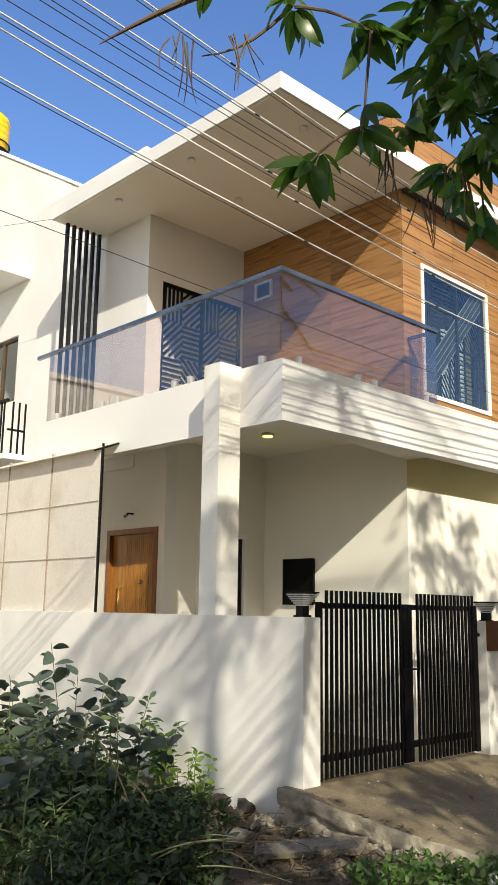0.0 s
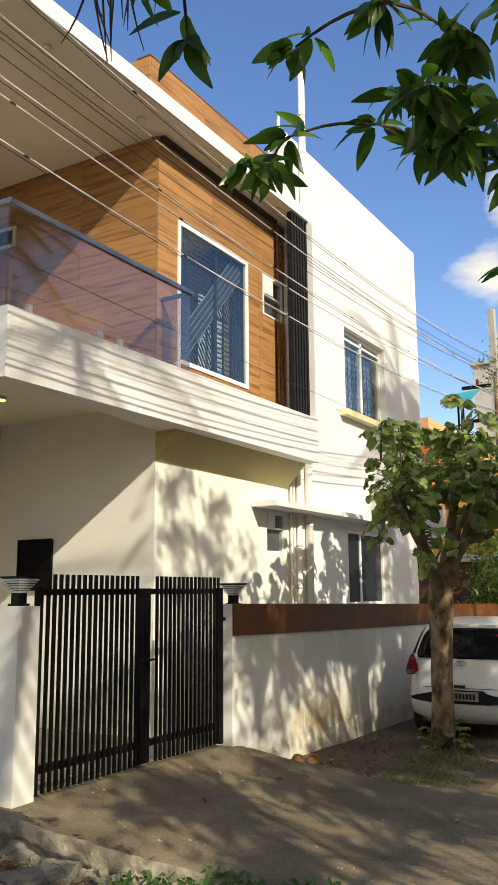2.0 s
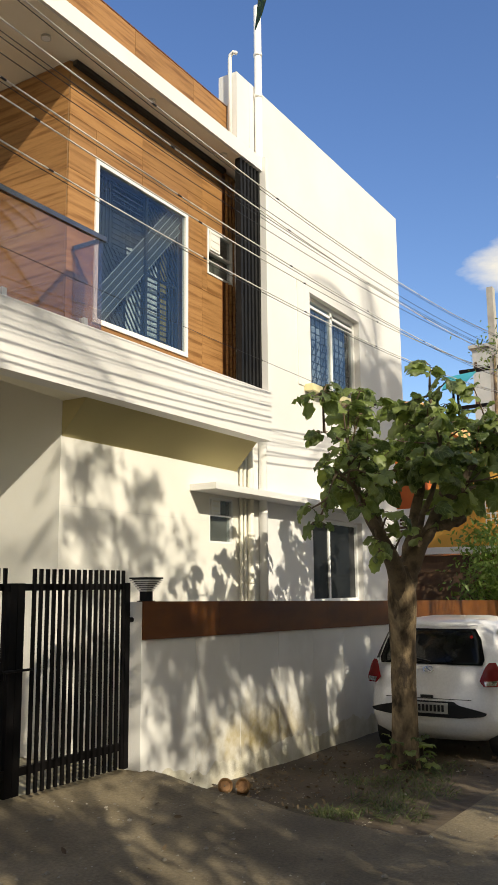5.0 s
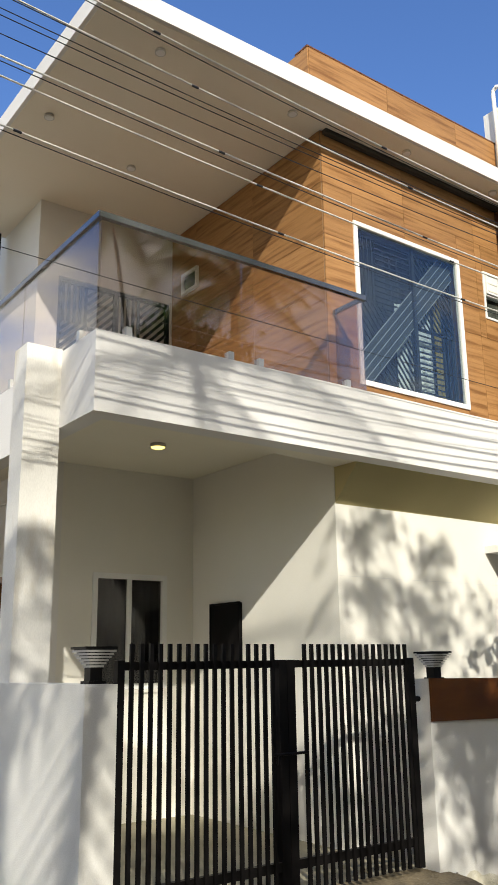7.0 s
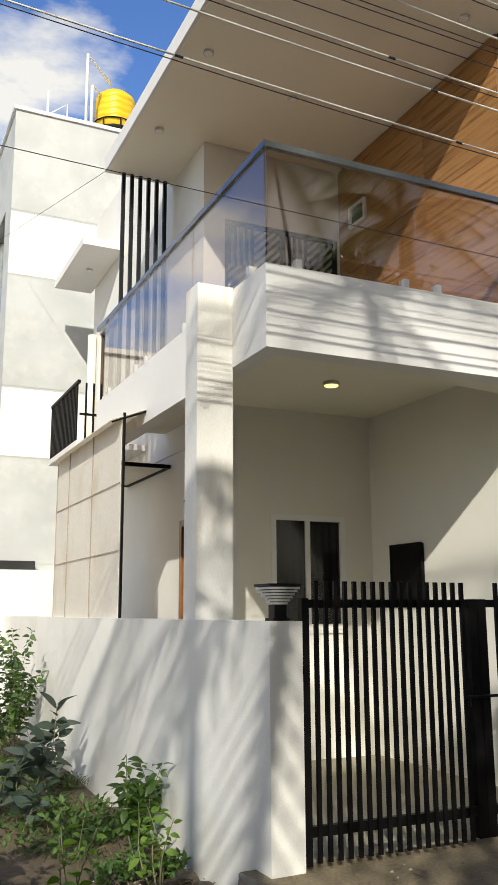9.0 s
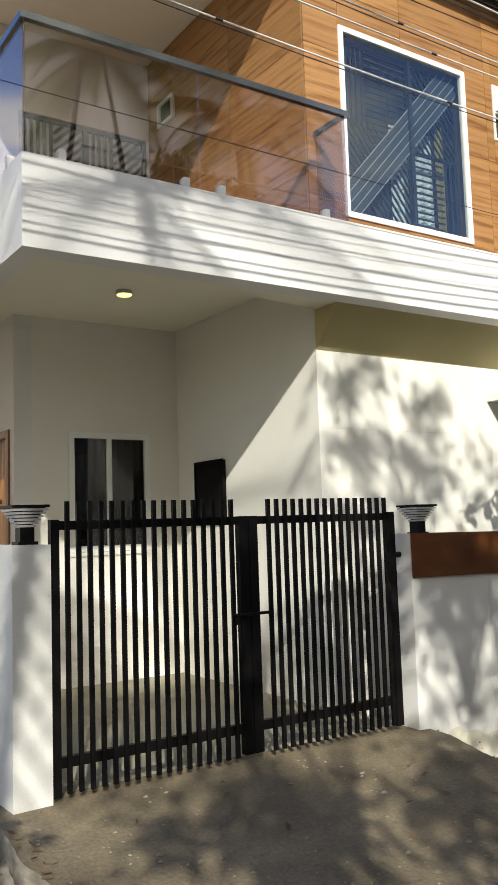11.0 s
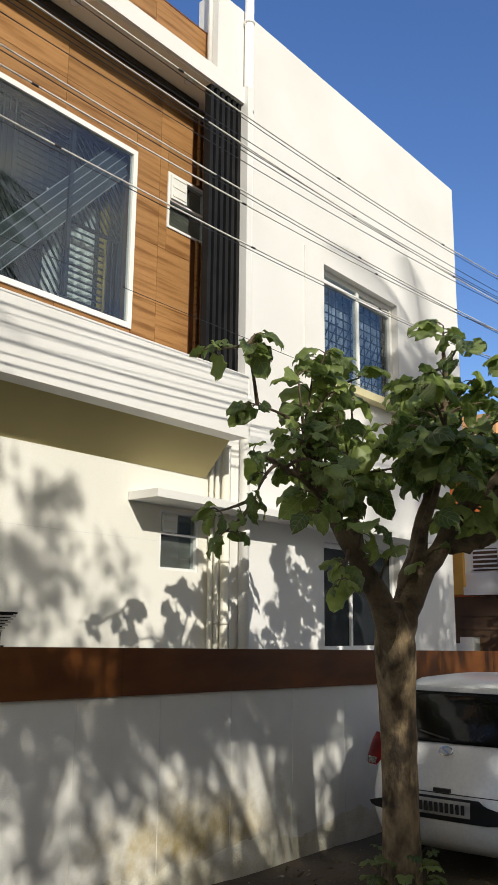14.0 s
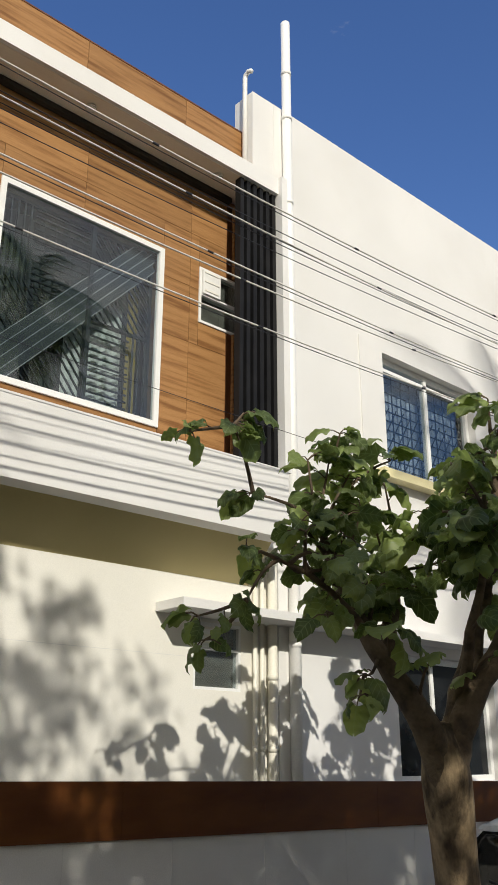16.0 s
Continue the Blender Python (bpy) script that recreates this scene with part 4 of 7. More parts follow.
def balcony_door():
    d = thing("door_2", "black grille door with a chevron pattern behind the balcony", "door", "", "structure")
    x0, x1, z0, z1 = 6.95, 8.50, 4.0, 6.22
    part("door_frame", frame_bm("x", x0, x1, z0, z1, 8.97, 9.04, 0.05, (7.73,)), BLACK, d, "", 0.004)
    xs, zs = (x0 + 0.05, 7.73, x1 - 0.05), (z0 + 0.05, z0 + 0.60, z0 + 1.15, z0 + 1.68, z1 - 0.05)
    k = 0
    for i in range(2):
        for j in range(4):
            for h in range(2):
                a, b = xs[i] + (xs[i + 1] - xs[i]) * h / 2, xs[i] + (xs[i + 1] - xs[i]) * (h + 1) / 2
                ang = (45, 0, -45, 90, -45, 90, 45, 0)[(k * 3 + j) % 8]
                hatch(d, "grille_bars", (a, zs[j]), (b, zs[j + 1]), ang, 0.075, 0.036, 8.985, 9.0, BLACK)
                k += 1
    part("backing_sheet", box(x0 + 0.03, x1 - 0.03, 9.012, 9.02, z0 + 0.05, z1 - 0.05), surf("pale_sheet", (0.66, 0.66, 0.62), (0.76, 0.76, 0.72), 3, 0.6, 0.1, stretch=(6, 6, 1)), d, "pale sheet behind the grille")


balcony_door()


def rear_window():
    w = thing("window_7", "brown window of the rear wing", "window", "", "structure")
    part("window_frame", frame_bm("y", 12.542, 13.618, 5.002, 6.148, 6.72, 6.78, 0.05, (13.1,)), SHUTTER, w)
    part("pane", box(6.745, 6.75, 12.57, 13.59, 5.03, 6.12), WINGLASS, w)


rear_window()


# ---------- balcony railing ----------
def glass_railing():
    r = thing("balcony_railing", "frameless tinted glass balcony railing with a steel handrail", "railing")
    zt, zb, y, x = 5.055, 4.09, 5.52, 5.815
    bm = bmesh.new()
    w = 0.024
    bx = lambda *a: add_box(bm, *a)
    bx(x - w, 8.64, y - w, y + w, zt, zt + 0.05)
    bx(x - w, x + w, y + w, 10.3, zt, zt + 0.05)
    part("handrail", bm, STEEL, r, "bluish polished steel handrail", 0.006)
    part("return_rail", box(8.585, 8.625, y + w, 5.92, zt - 0.005, zt + 0.035), STEEL, r, "", 0.004)
    for a, b in ((x + 0.01, 7.155), (7.165, 8.25), (8.26, 8.60)):
        part("glass_pane", box(a, b, y - 0.006, y + 0.006, zb, zt + 0.01), RAILGLASS, r)
    for a, b in ((y + 0.012, 7.02), (7.03, 8.49), (8.50, 9.98)):
        part("glass_pane", box(x - 0.006, x + 0.006, a, b, zb, zt + 0.01), RAILGLASS, r)
    part("glass_pane", box(8.599, 8.611, y + 0.01, 5.91, zb, zt), RAILGLASS, r)
    for cx in (6.07, 7.03, 7.34, 8.35):
        part("clamp", box(cx - 0.025, cx + 0.025, y - 0.035, y + 0.035, 4.10, 4.19), CLAMP, r, "", 0.005)
    for cy in (5.78, 6.92, 7.21, 8.32, 8.66, 9.7):
        part("clamp", box(x - 0.035, x + 0.035, cy - 0.025, cy + 0.025, 4.10, 4.19), CLAMP, r, "", 0.005)


glass_railing()


def rear_railing():
    r = thing("rear_railing", "black steel railing of the rear balcony", "railing")
    part("top_rail", box(5.74, 5.78, 11.0, 12.66, 4.57, 4.61), BLACK, r)
    part("top_rail", box(5.78, 6.10, 11.0, 11.04, 4.57, 4.61), BLACK, r)
    part("middle_rail", box(5.78, 6.06, 11.01, 11.03, 4.14, 4.17), BLACK, r)
    me = part("baluster", box(-0.011, 0.011, -0.011, 0.011, 3.80, 4.58), BLACK, r).data
    r.children[-1].location = (5.76, 11.02, 0)
    for k in range(1, 21):
        link_mesh("baluster", me, None, r).location = (5.76, 11.02 + 0.081 * k, 0)
    for k in range(1, 4):
        link_mesh("baluster", me, None, r).location = (5.76 + 0.10 * k, 11.02, 0)


rear_railing()


# ---------- fins and slats ----------
def fin_row(name, label, group, xs, y, w, d, z0, z1, mat):
    for x in xs:
        ob = part(name, box(x - w / 2, x + w / 2, y - d / 2, y + d / 2, z0, z1), mat, None, "", 0.004)
        tagged(ob, label, "fin", group)


fin_row("vertical_fin", "black vertical metal fin beside the balcony", "balcony fins", [6.02 + 0.111 * k for k in range(6)], 10.07, 0.042, 0.05, 4.0, 7.15, BLACKFIN)
fin_row("vertical_fin", "black boxed vertical fin under the canopy end", "canopy fins", [11.255 + 0.0865 * k for k in range(6)], 5.58, 0.046, 0.066, 4.08, 7.143, BLACKFIN)
fin_row("wood_slat", "brown vertical slat on the cladding", "cladding slats", [11.46, 11.545, 11.63], 5.922, 0.020, 0.05, 4.08, 5.58, WOODTILE)
structure("slat_backing", box(11.385, 11.70, 5.930, 5.938, 4.08, 5.58), BROWNFIN, "dark brown backing strip behind the slats", "trim")
structure("slat_backing_top", box(11.385, 11.70, 5.930, 5.938, 6.21, 7.08), BROWNFIN, "dark brown backing strip behind the slats", "trim")
structure("fin_backing", box(11.235, 11.715, 5.615, 5.63, 4.08, 7.143), BLACKFIN, "black sheet behind the canopy fins", "trim")
structure("slat_edge", box(11.69, 11.72, 5.88, 5.94, 4.08, 7.08), UPVC, "pale edge trim beside the slats", "trim")
fin_row("wood_slat", "brown vertical slat on the cladding", "cladding slats", [11.46, 11.545, 11.63], 5.922, 0.020, 0.05, 6.22, 7.08, WOODTILE)


# ---------- gate ----------
def gate():
    y, g = 4.99, "gate leaves"
    for side, a, b, first, last, n in (("left", 5.765, 7.12, 5.86, 6.985, 17), ("right", 7.125, 8.43, 7.28, 8.325, 16)):
        leaf = thing("gate_leaf", "black steel gate leaf with upright bars, closed", "gate", g)
        outer = (a, a + 0.05) if side == "left" else (b - 0.06, b)
        inner = (b - 0.07, b) if side == "left" else (a, a + 0.07)
        part("upright", box(*outer, y - 0.025, y + 0.025, 0.15, 1.70), BLACK, leaf, "", 0.003)
        part("upright", box(*inner, y - 0.025, y + 0.025, 0.17, 1.695), BLACK, leaf, "", 0.003)
        part("top_rail", box(a + 0.05, b - 0.05, y - 0.02, y + 0.02, 1.64, 1.692), BLACK, leaf)
        part("bottom_rail", box(a + 0.05, b - 0.05, y - 0.02, y + 0.02, 0.305, 0.365), BLACK, leaf)
        me = None
        for k in range(n):
            x = first + (last - first) * k / (n - 1)
            if me is None:
                bm = box(-0.0128, 0.0128, -0.011, 0.011, 0.165, 1.805)
                ob = part("bar", bm, BLACK, leaf)
                me = ob.data
            else:
                ob = link_mesh("bar", me, None, leaf)
            ob.location = (x, y - 0.032, 0)
        if side == "right":
            part("hinge", tube(bmesh.new(), [(b, y, 1.38), (8.49, y, 1.38)], 0.022), BLACK, leaf)
        else:
            bm = tube(bmesh.new(), [(6.96, y - 0.06, 1.06), (7.26, y - 0.06, 1.06)], 0.010)
            tube(bm, [(6.99, y - 0.06, 1.06), (6.99, y - 0.06, 1.0)], 0.010)
            part("latch", bm, BLACK, leaf, "small sliding bolt")
            part("hinge", tube(bmesh.new(), [(5.755, y, 1.38), (a, y, 1.38)], 0.018), BLACK, leaf)


gate()


def post_lamp(x, y, z, label):
    p = thing("post_lamp", label, "gate lamp", "gate lamps")
    bm = box(-0.058, 0.058, -0.058, 0.058, 0, 0.018)
    part("base", bm, BLACK, p, "", 0.003)
    part("stem", box(-0.042, 0.042, -0.042, 0.042, 0.018, 0.10), BLACK, p)
    for k in range(6):
        h = 0.048 + 0.0112 * k
        part("tier", box(-h, h, -h, h, 0.10 + 0.0185 * k, 0.10 + 0.0185 * k + 0.013), surf("lamp_tier", (0.40, 0.39, 0.38), (0.48, 0.47, 0.46), 5, 0.5, 0.02) if k == 0 else bpy.data.materials["lamp_tier"], p, "grey stepped tier", 0.003)
        part("gap", box(-h + 0.012, h - 0.012, -h + 0.012, h - 0.012, 0.10 + 0.0185 * k + 0.013, 0.10 + 0.0185 * (k + 1)), BLACK, p)
    part("cap", box(-0.110, 0.110, -0.110, 0.110, 0.211, 0.226), BLACK, p, "thin black top plate", 0.003)
    p.matrix_world = pose(x, y, z)
    return p


post_lamp(5.645, 5.06, 1.562, "dark stepped lamp on the gate pillar")
post_lamp(8.72, 5.02, 1.523, "dark stepped lamp on the brown coping")


# ---------- lights, board, vent, pipes ----------
def downlight(x, y, z, lit=False):
    d = thing("downlight", "round lit ceiling light under the porch" if lit else "small round unlit downlight in the canopy", "ceiling light", "porch light" if lit else "canopy downlights")
    part("rim", disc(bmesh.new(), (0, 0), 0.082, 0.072, -0.030, 0, 24), surf("lamp_rim", (0.55, 0.53, 0.48), (0.62, 0.60, 0.55), 3, 0.5, 0.02) if "lamp_rim" not in bpy.data.materials else bpy.data.materials["lamp_rim"], d)
    part("diffuser", disc(bmesh.new(), (0, 0), 0.060, 0.066, -0.036, -0.029, 24), LAMPON if lit else UPVC, d)
    d.matrix_world = pose(x, y, z)
    d.scale = (1.05, 1.05, 1.2) if lit else (0.66, 0.66, 1.0)


for x, y in ((6.53, 5.87), (6.09, 7.36), (7.23, 7.71), (8.10, 5.88), (9.58, 5.70), (11.05, 5.69), (6.10, 8.91)):
    downlight(x, y, 7.15)
downlight(6.38, 13.2, 7.08)
downlight(7.32, 7.18, 3.80, True)

board = thing("meter_board", "flat black meter board on the porch wall", "meter board")
part("panel", box(8.495, 8.53, 7.46, 8.005, 1.70, 2.30), BLACK, board, "", 0.006)
part("frame", frame_bm("y", 7.45, 8.015, 1.69, 2.31, 8.485, 8.50, 0.02), BLACK, board)
vent = thing("wall_vent", "small square white framed vent on the cladding", "vent")
part("frame", frame_bm("y", 8.30, 8.66, 6.24, 6.52, 8.49, 8.53, 0.035), UPVC, vent)
part("duct", box(8.52, 8.53, 8.33, 8.63, 6.27, 6.49), CARBLACK, vent)
cctv = thing("security_camera", "small steel security camera on the side wall", "camera")
part("bracket", tube(bmesh.new(), [(6.70, 9.10, 2.86), (6.60, 9.10, 2.86)], 0.012), BLACK, cctv)
part("body", tube(bmesh.new(), [(6.63, 9.14, 2.85), (6.52, 9.04, 2.81)], 0.022, 12), STEEL, cctv)


def pipe(name, label, pts, r, mat, joints=()):
    p = thing(name, label, "pipe")
    part("run", tube(bmesh.new(), pts, r, 14), mat, p, smooth=False)
    for z in joints:
        q = pts[0]
        part("collar", disc(bmesh.new(), (q[0], q[1]), r * 1.12, r * 1.12, z, z + 0.05, 14), mat, p)
    for f in p.children:
        f.data.shade_smooth()
    return p


pipe("vent_pipe", "tall white soil vent pipe on the wall corner", [(12.17, 5.825, -0.2), (12.17, 5.825, 10.0)], 0.055, WPVC, (0.6, 2.6, 4.0, 7.4, 8.55, 9.2))
pipe("drain_pipe", "cream drain pipe on the ground floor wall", [(11.93, 5.875, -0.2), (11.93, 5.875, 3.45)], 0.045, PVC, (1.7, 2.3))
pipe("drain_pipe", "cream drain pipe on the ground floor wall", [(11.82, 5.895, -0.2), (11.82, 5.895, 3.45)], 0.022, PVC, (1.7,))
pipe("drain_pipe", "cream drain pipe on the ground floor wall", [(11.74, 5.90, -0.2), (11.74, 5.90, 3.45)], 0.022, PVC, (1.7,))
pipe("roof_pipe", "thin white roof pipe with a hooked top", [(11.665, 5.98, 7.345), (11.665, 5.98, 8.94), (11.665, 5.97, 8.99), (11.665, 5.92, 9.02), (11.665, 5.87, 8.99)], 0.028, WPVC, (7.35, 7.45))
pipe("roof_pipe", "short white roof pipe on the canopy", [(6.6, 9.9, 7.345), (6.6, 9.9, 7.75)], 0.03, WPVC)
pipe("roof_pipe", "short white roof pipe on the canopy", [(6.95, 9.2, 7.345), (6.95, 9.2, 7.85)], 0.03, WPVC)
pipe("side_pipe", "grey drain pipe of the rear balcony", [(6.60, 13.75, 3.5), (6.60, 13.75, 6.15)], 0.07, PVC)


# ---------- overhead cables ----------
def cable(name, label, y0, z0, a, b, c, r, mat, beads=(), lo=-14.0, hi=27.42):
    w = thing(name, label, "cable", "overhead cables")
    pts = [(x, y0 + a * (x - 8), z0 + b * (x - 8) + c * (x - 8) ** 2) for x in np.linspace(lo, hi, 60)]
    ob = part("strand", tube(bmesh.new(), pts, r, 6), mat, w, smooth=True)
    for x in beads:
        p, q = [(u, y0 + a * (u - 8), z0 + b * (u - 8) + c * (u - 8) ** 2) for u in (x - 0.024, x + 0.024)]
        part("sleeve", tube(bmesh.new(), [p, q], r * 1.25, 8), WIREDARK, w, "black joint sleeve")


CABLES = [(3.709, 5.170, 0.0057, 0.0007, 0.0081), (3.759, 4.987, 0.0041, -0.0023, 0.0061), (3.910, 4.753, 0.0013, -0.0007, 0.0056),
          (3.920, 4.644, 0.0026, 0.0072, 0.0072), (4.081, 4.463, 0.0001, 0.0002, 0.0064)]
for k, c in enumerate(CABLES):
    cable("power_cable", "pale aluminium overhead cable with black sleeves", *c, 0.0058, WIRE, [3.4 + 0.3 * k + 1.85 * i for i in range(9)])
for y0, z0, a, b, c in (CABLES[4], CABLES[2], CABLES[0]):
    cable("power_cable", "thin black insulated overhead cable", y0 + 0.012, z0 - 0.022, a, b, c, 0.0030, WIREDARK)
for z, b in ((5.045, 0.010), (4.97, 0.012), (4.935, 0.014), (4.845, 0.020)):
    cable("power_cable", "thin black insulated overhead cable", 3.79, z, 0.003, b, 0.0063, 0.0030, WIREDARK)
cable("service_wire", "thin black service wire in front of the house", 5.10, 4.32, 0.0006, -0.008, 0.0012, 0.0028, WIREDARK, (), -10, 27.4)
w = thing("service_wire", "thin black wire running back from the canopy corner", "cable", "overhead cables")
part("strand", tube(bmesh.new(), bent((5.80, 10.14, 7.16), (3.64, 27.7, 10.8), (0, 0, -0.05), 20), 0.003, 6), WIREDARK, w)


# ---------- side screen ----------
BATTEN = surf("screen_batten", (0.33, 0.26, 0.20), (0.42, 0.34, 0.27), 3, 0.6, 0.1)


def side_screen():
    s = thing("side_screen", "weathered milky sheet screen on a metal frame above the wall", "screen")
    x = 5.56
    for y in (8.21, 9.30, 10.40, 11.05):
        part("post", box(x - 0.012 if y < 8.3 else x - 0.026, x + 0.012, y - 0.012, y + 0.012, 1.535, 3.55), BLACK if y < 8.3 else BATTEN, s)
    for z in (2.19, 2.85):
        part("batten", box(x - 0.028, x - 0.021, 8.23, 11.03, z, z + 0.012), BATTEN, s)
    for a, b in ((8.23, 9.28), (9.32, 10.38), (10.42, 11.03)):
        part("sheet", box(x - 0.020, x - 0.014, a, b, 1.552, 3.50), POLY, s, "milky translucent sheet")
    bm = bmesh.new()
    ring = [[bm.verts.new((px, py, pz + o)) for px, py, pz in ((5.42, 8.2, 3.46), (5.86, 8.2, 3.63), (5.86, 11.0, 3.63), (5.42, 11.0, 3.46))] for o in (0, 0.008)]
    bm.faces.new(ring[0][::-1])
    bm.faces.new(ring[1])
    for i in range(4):
        bm.faces.new([ring[0][i], ring[0][(i + 1) % 4], ring[1][(i + 1) % 4], ring[1][i]])
    part("roof_sheet", bm, POLY, s)
    part("roof_edge", tube(bmesh.new(), [(5.43, 8.2, 3.445), (5.87, 8.2, 3.615)], 0.011, 6), BLACK, s)
    part("roof_edge", tube(bmesh.new(), [(5.86, 8.2, 3.612), (5.86, 11.0, 3.612)], 0.011, 6), BLACK, s)
    a = thing("awning_frame", "dark metal awning frame with a milky sheet", "awning")
    part("bar", box(5.98, 6.69, 10.02, 10.06, 3.34, 3.385), BLACK, a)
    part("bar", box(6.65, 6.69, 10.06, 11.76, 3.34, 3.385), BLACK, a)
    part("bar", box(5.98, 6.02, 10.06, 11.76, 3.34, 3.385), BLACK, a)
    part("bar", box(5.98, 6.69, 11.76, 11.80, 3.34, 3.385), BLACK, a)
    part("sheet", box(6.02, 6.65, 10.06, 11.76, 3.358, 3.366), POLY, a)


side_screen()


# ---------- neighbours ----------
NLIGHT = surf("neighbour_white", (0.74, 0.73, 0.70), (0.80, 0.79, 0.76), 1.2, 0.8, 0.2, 90, stain=(0.55, 0.54, 0.50), stain_scale=2, stain_amount=0.3)


def neighbour():
    h = thing("apartment_building", "tall white neighbouring building with weathered paint", "building")
    X, Y, Z = 5.36, 15.0, 10.72
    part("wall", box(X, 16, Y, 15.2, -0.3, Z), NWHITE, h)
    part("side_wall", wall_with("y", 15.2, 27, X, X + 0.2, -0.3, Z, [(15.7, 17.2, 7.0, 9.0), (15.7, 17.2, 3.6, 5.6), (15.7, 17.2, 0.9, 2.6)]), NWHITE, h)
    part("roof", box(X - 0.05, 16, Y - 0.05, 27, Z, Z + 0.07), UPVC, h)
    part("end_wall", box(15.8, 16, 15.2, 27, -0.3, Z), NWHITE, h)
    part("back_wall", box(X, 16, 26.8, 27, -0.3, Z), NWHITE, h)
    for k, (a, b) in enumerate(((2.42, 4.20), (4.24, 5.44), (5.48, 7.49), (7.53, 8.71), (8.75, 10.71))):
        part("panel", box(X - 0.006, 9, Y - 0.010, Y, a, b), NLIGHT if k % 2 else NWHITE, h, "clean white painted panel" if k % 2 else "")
    for z in (4.21, 5.45, 7.50, 8.72):
        part("groove", box(X, 9, Y - 0.004, Y, z, z + 0.03), surf("groove_grey", (0.42, 0.42, 0.41), (0.5, 0.5, 0.49), 4, 0.9, 0.1) if z < 4.5 else bpy.data.materials["groove_grey"], h)
    for z in (7.0, 3.6, 0.9):
        part("window", box(X + 0.10, X + 0.14, 15.7, 17.2, z, z + (2.0 if z > 1 else 1.7)), WINGLASS, h, "dark recessed window")
    # solid black strip takes the place of the slot's shade
    part("recess", box(4.2, 6.0, 14.7, 14.99, 2.29, 2.45), CARBLACK, h, "solid black strip for the shaded slot under the upper floor")
    part("lower_block", box(5.05, 6.6, 14.3, 14.985, -0.3, 2.285), NLIGHT, h, "white projecting ground floor block")


neighbour()


def water_tank():
    t = thing("water_tank", "yellow ribbed plastic water tank on a metal stand", "water tank")
    c = (7.46, 15.9)
    prof = [(0.0, 0.36), (0.03, 0.40)] + [(0.06 + 0.033 * k, 0.40 + (0.0, 0.014, 0.026, 0.014)[k % 4]) for k in range(21)] + [(0.76, 0.37), (0.84, 0.28), (0.88, 0.15), (0.92, 0.14), (0.94, 0.05)]
    bm = bmesh.new()
    rings = [[bm.verts.new((c[0] + r * math.cos(k * math.pi / 14), c[1] + r * math.sin(k * math.pi / 14), 11.2 + z * 1.05 + (0.022 * math.cos(k * math.pi / 2) if 0.05 < z < 0.74 else 0))) for k in range(28)] for z, r in prof]
    for r, q in zip(rings, rings[1:]):
        for k in range(28):
            bm.faces.new([r[k], r[(k + 1) % 28], q[(k + 1) % 28], q[k]])
    bm.faces.new(rings[-1])
    part("barrel", bm, YELLOWTANK, t, smooth=True)
    bm = bmesh.new()
    for z in (11.15, 11.35):
        tube(bm, [(c[0] + 0.45 * math.cos(k * math.pi / 8), c[1] + 0.45 * math.sin(k * math.pi / 8), z) for k in range(17)], 0.015, 6)
    for k in range(8):
        a = k * math.pi / 4
        tube(bm, [(c[0] + 0.45 * math.cos(a), c[1] + 0.45 * math.sin(a), 10.78), (c[0] + 0.45 * math.cos(a), c[1] + 0.45 * math.sin(a), 11.36)], 0.015, 6)
    part("stand", bm, BLACK, t)
    part("base", disc(bmesh.new(), c, 0.46, 0.46, 11.13, 11.19, 20), BLACK, t)
    pipe("roof_pipe", "white water pipe on the neighbouring roof", [(6.72, 15.3, 10.78), (6.72, 15.3, 12.45), (7.3, 15.7, 12.2)], 0.03, WPVC)
    pipe("roof_pipe", "white water pipe on the neighbouring roof", [(6.85, 15.4, 10.78), (6.85, 15.4, 11.85), (7.1, 15.7, 11.9)], 0.03, WPVC)
    pipe("roof_pipe", "thin white rail on the neighbouring roof", [(6.0, 15.4, 10.78), (6.0, 15.4, 11.5)], 0.025, WPVC)
    pipe("roof_pipe", "thin white rail on the neighbouring roof", [(6.05, 15.3, 11.0), (6.35, 15.3, 11.25), (6.35, 15.3, 10.78)], 0.015, WPVC)


water_tank()


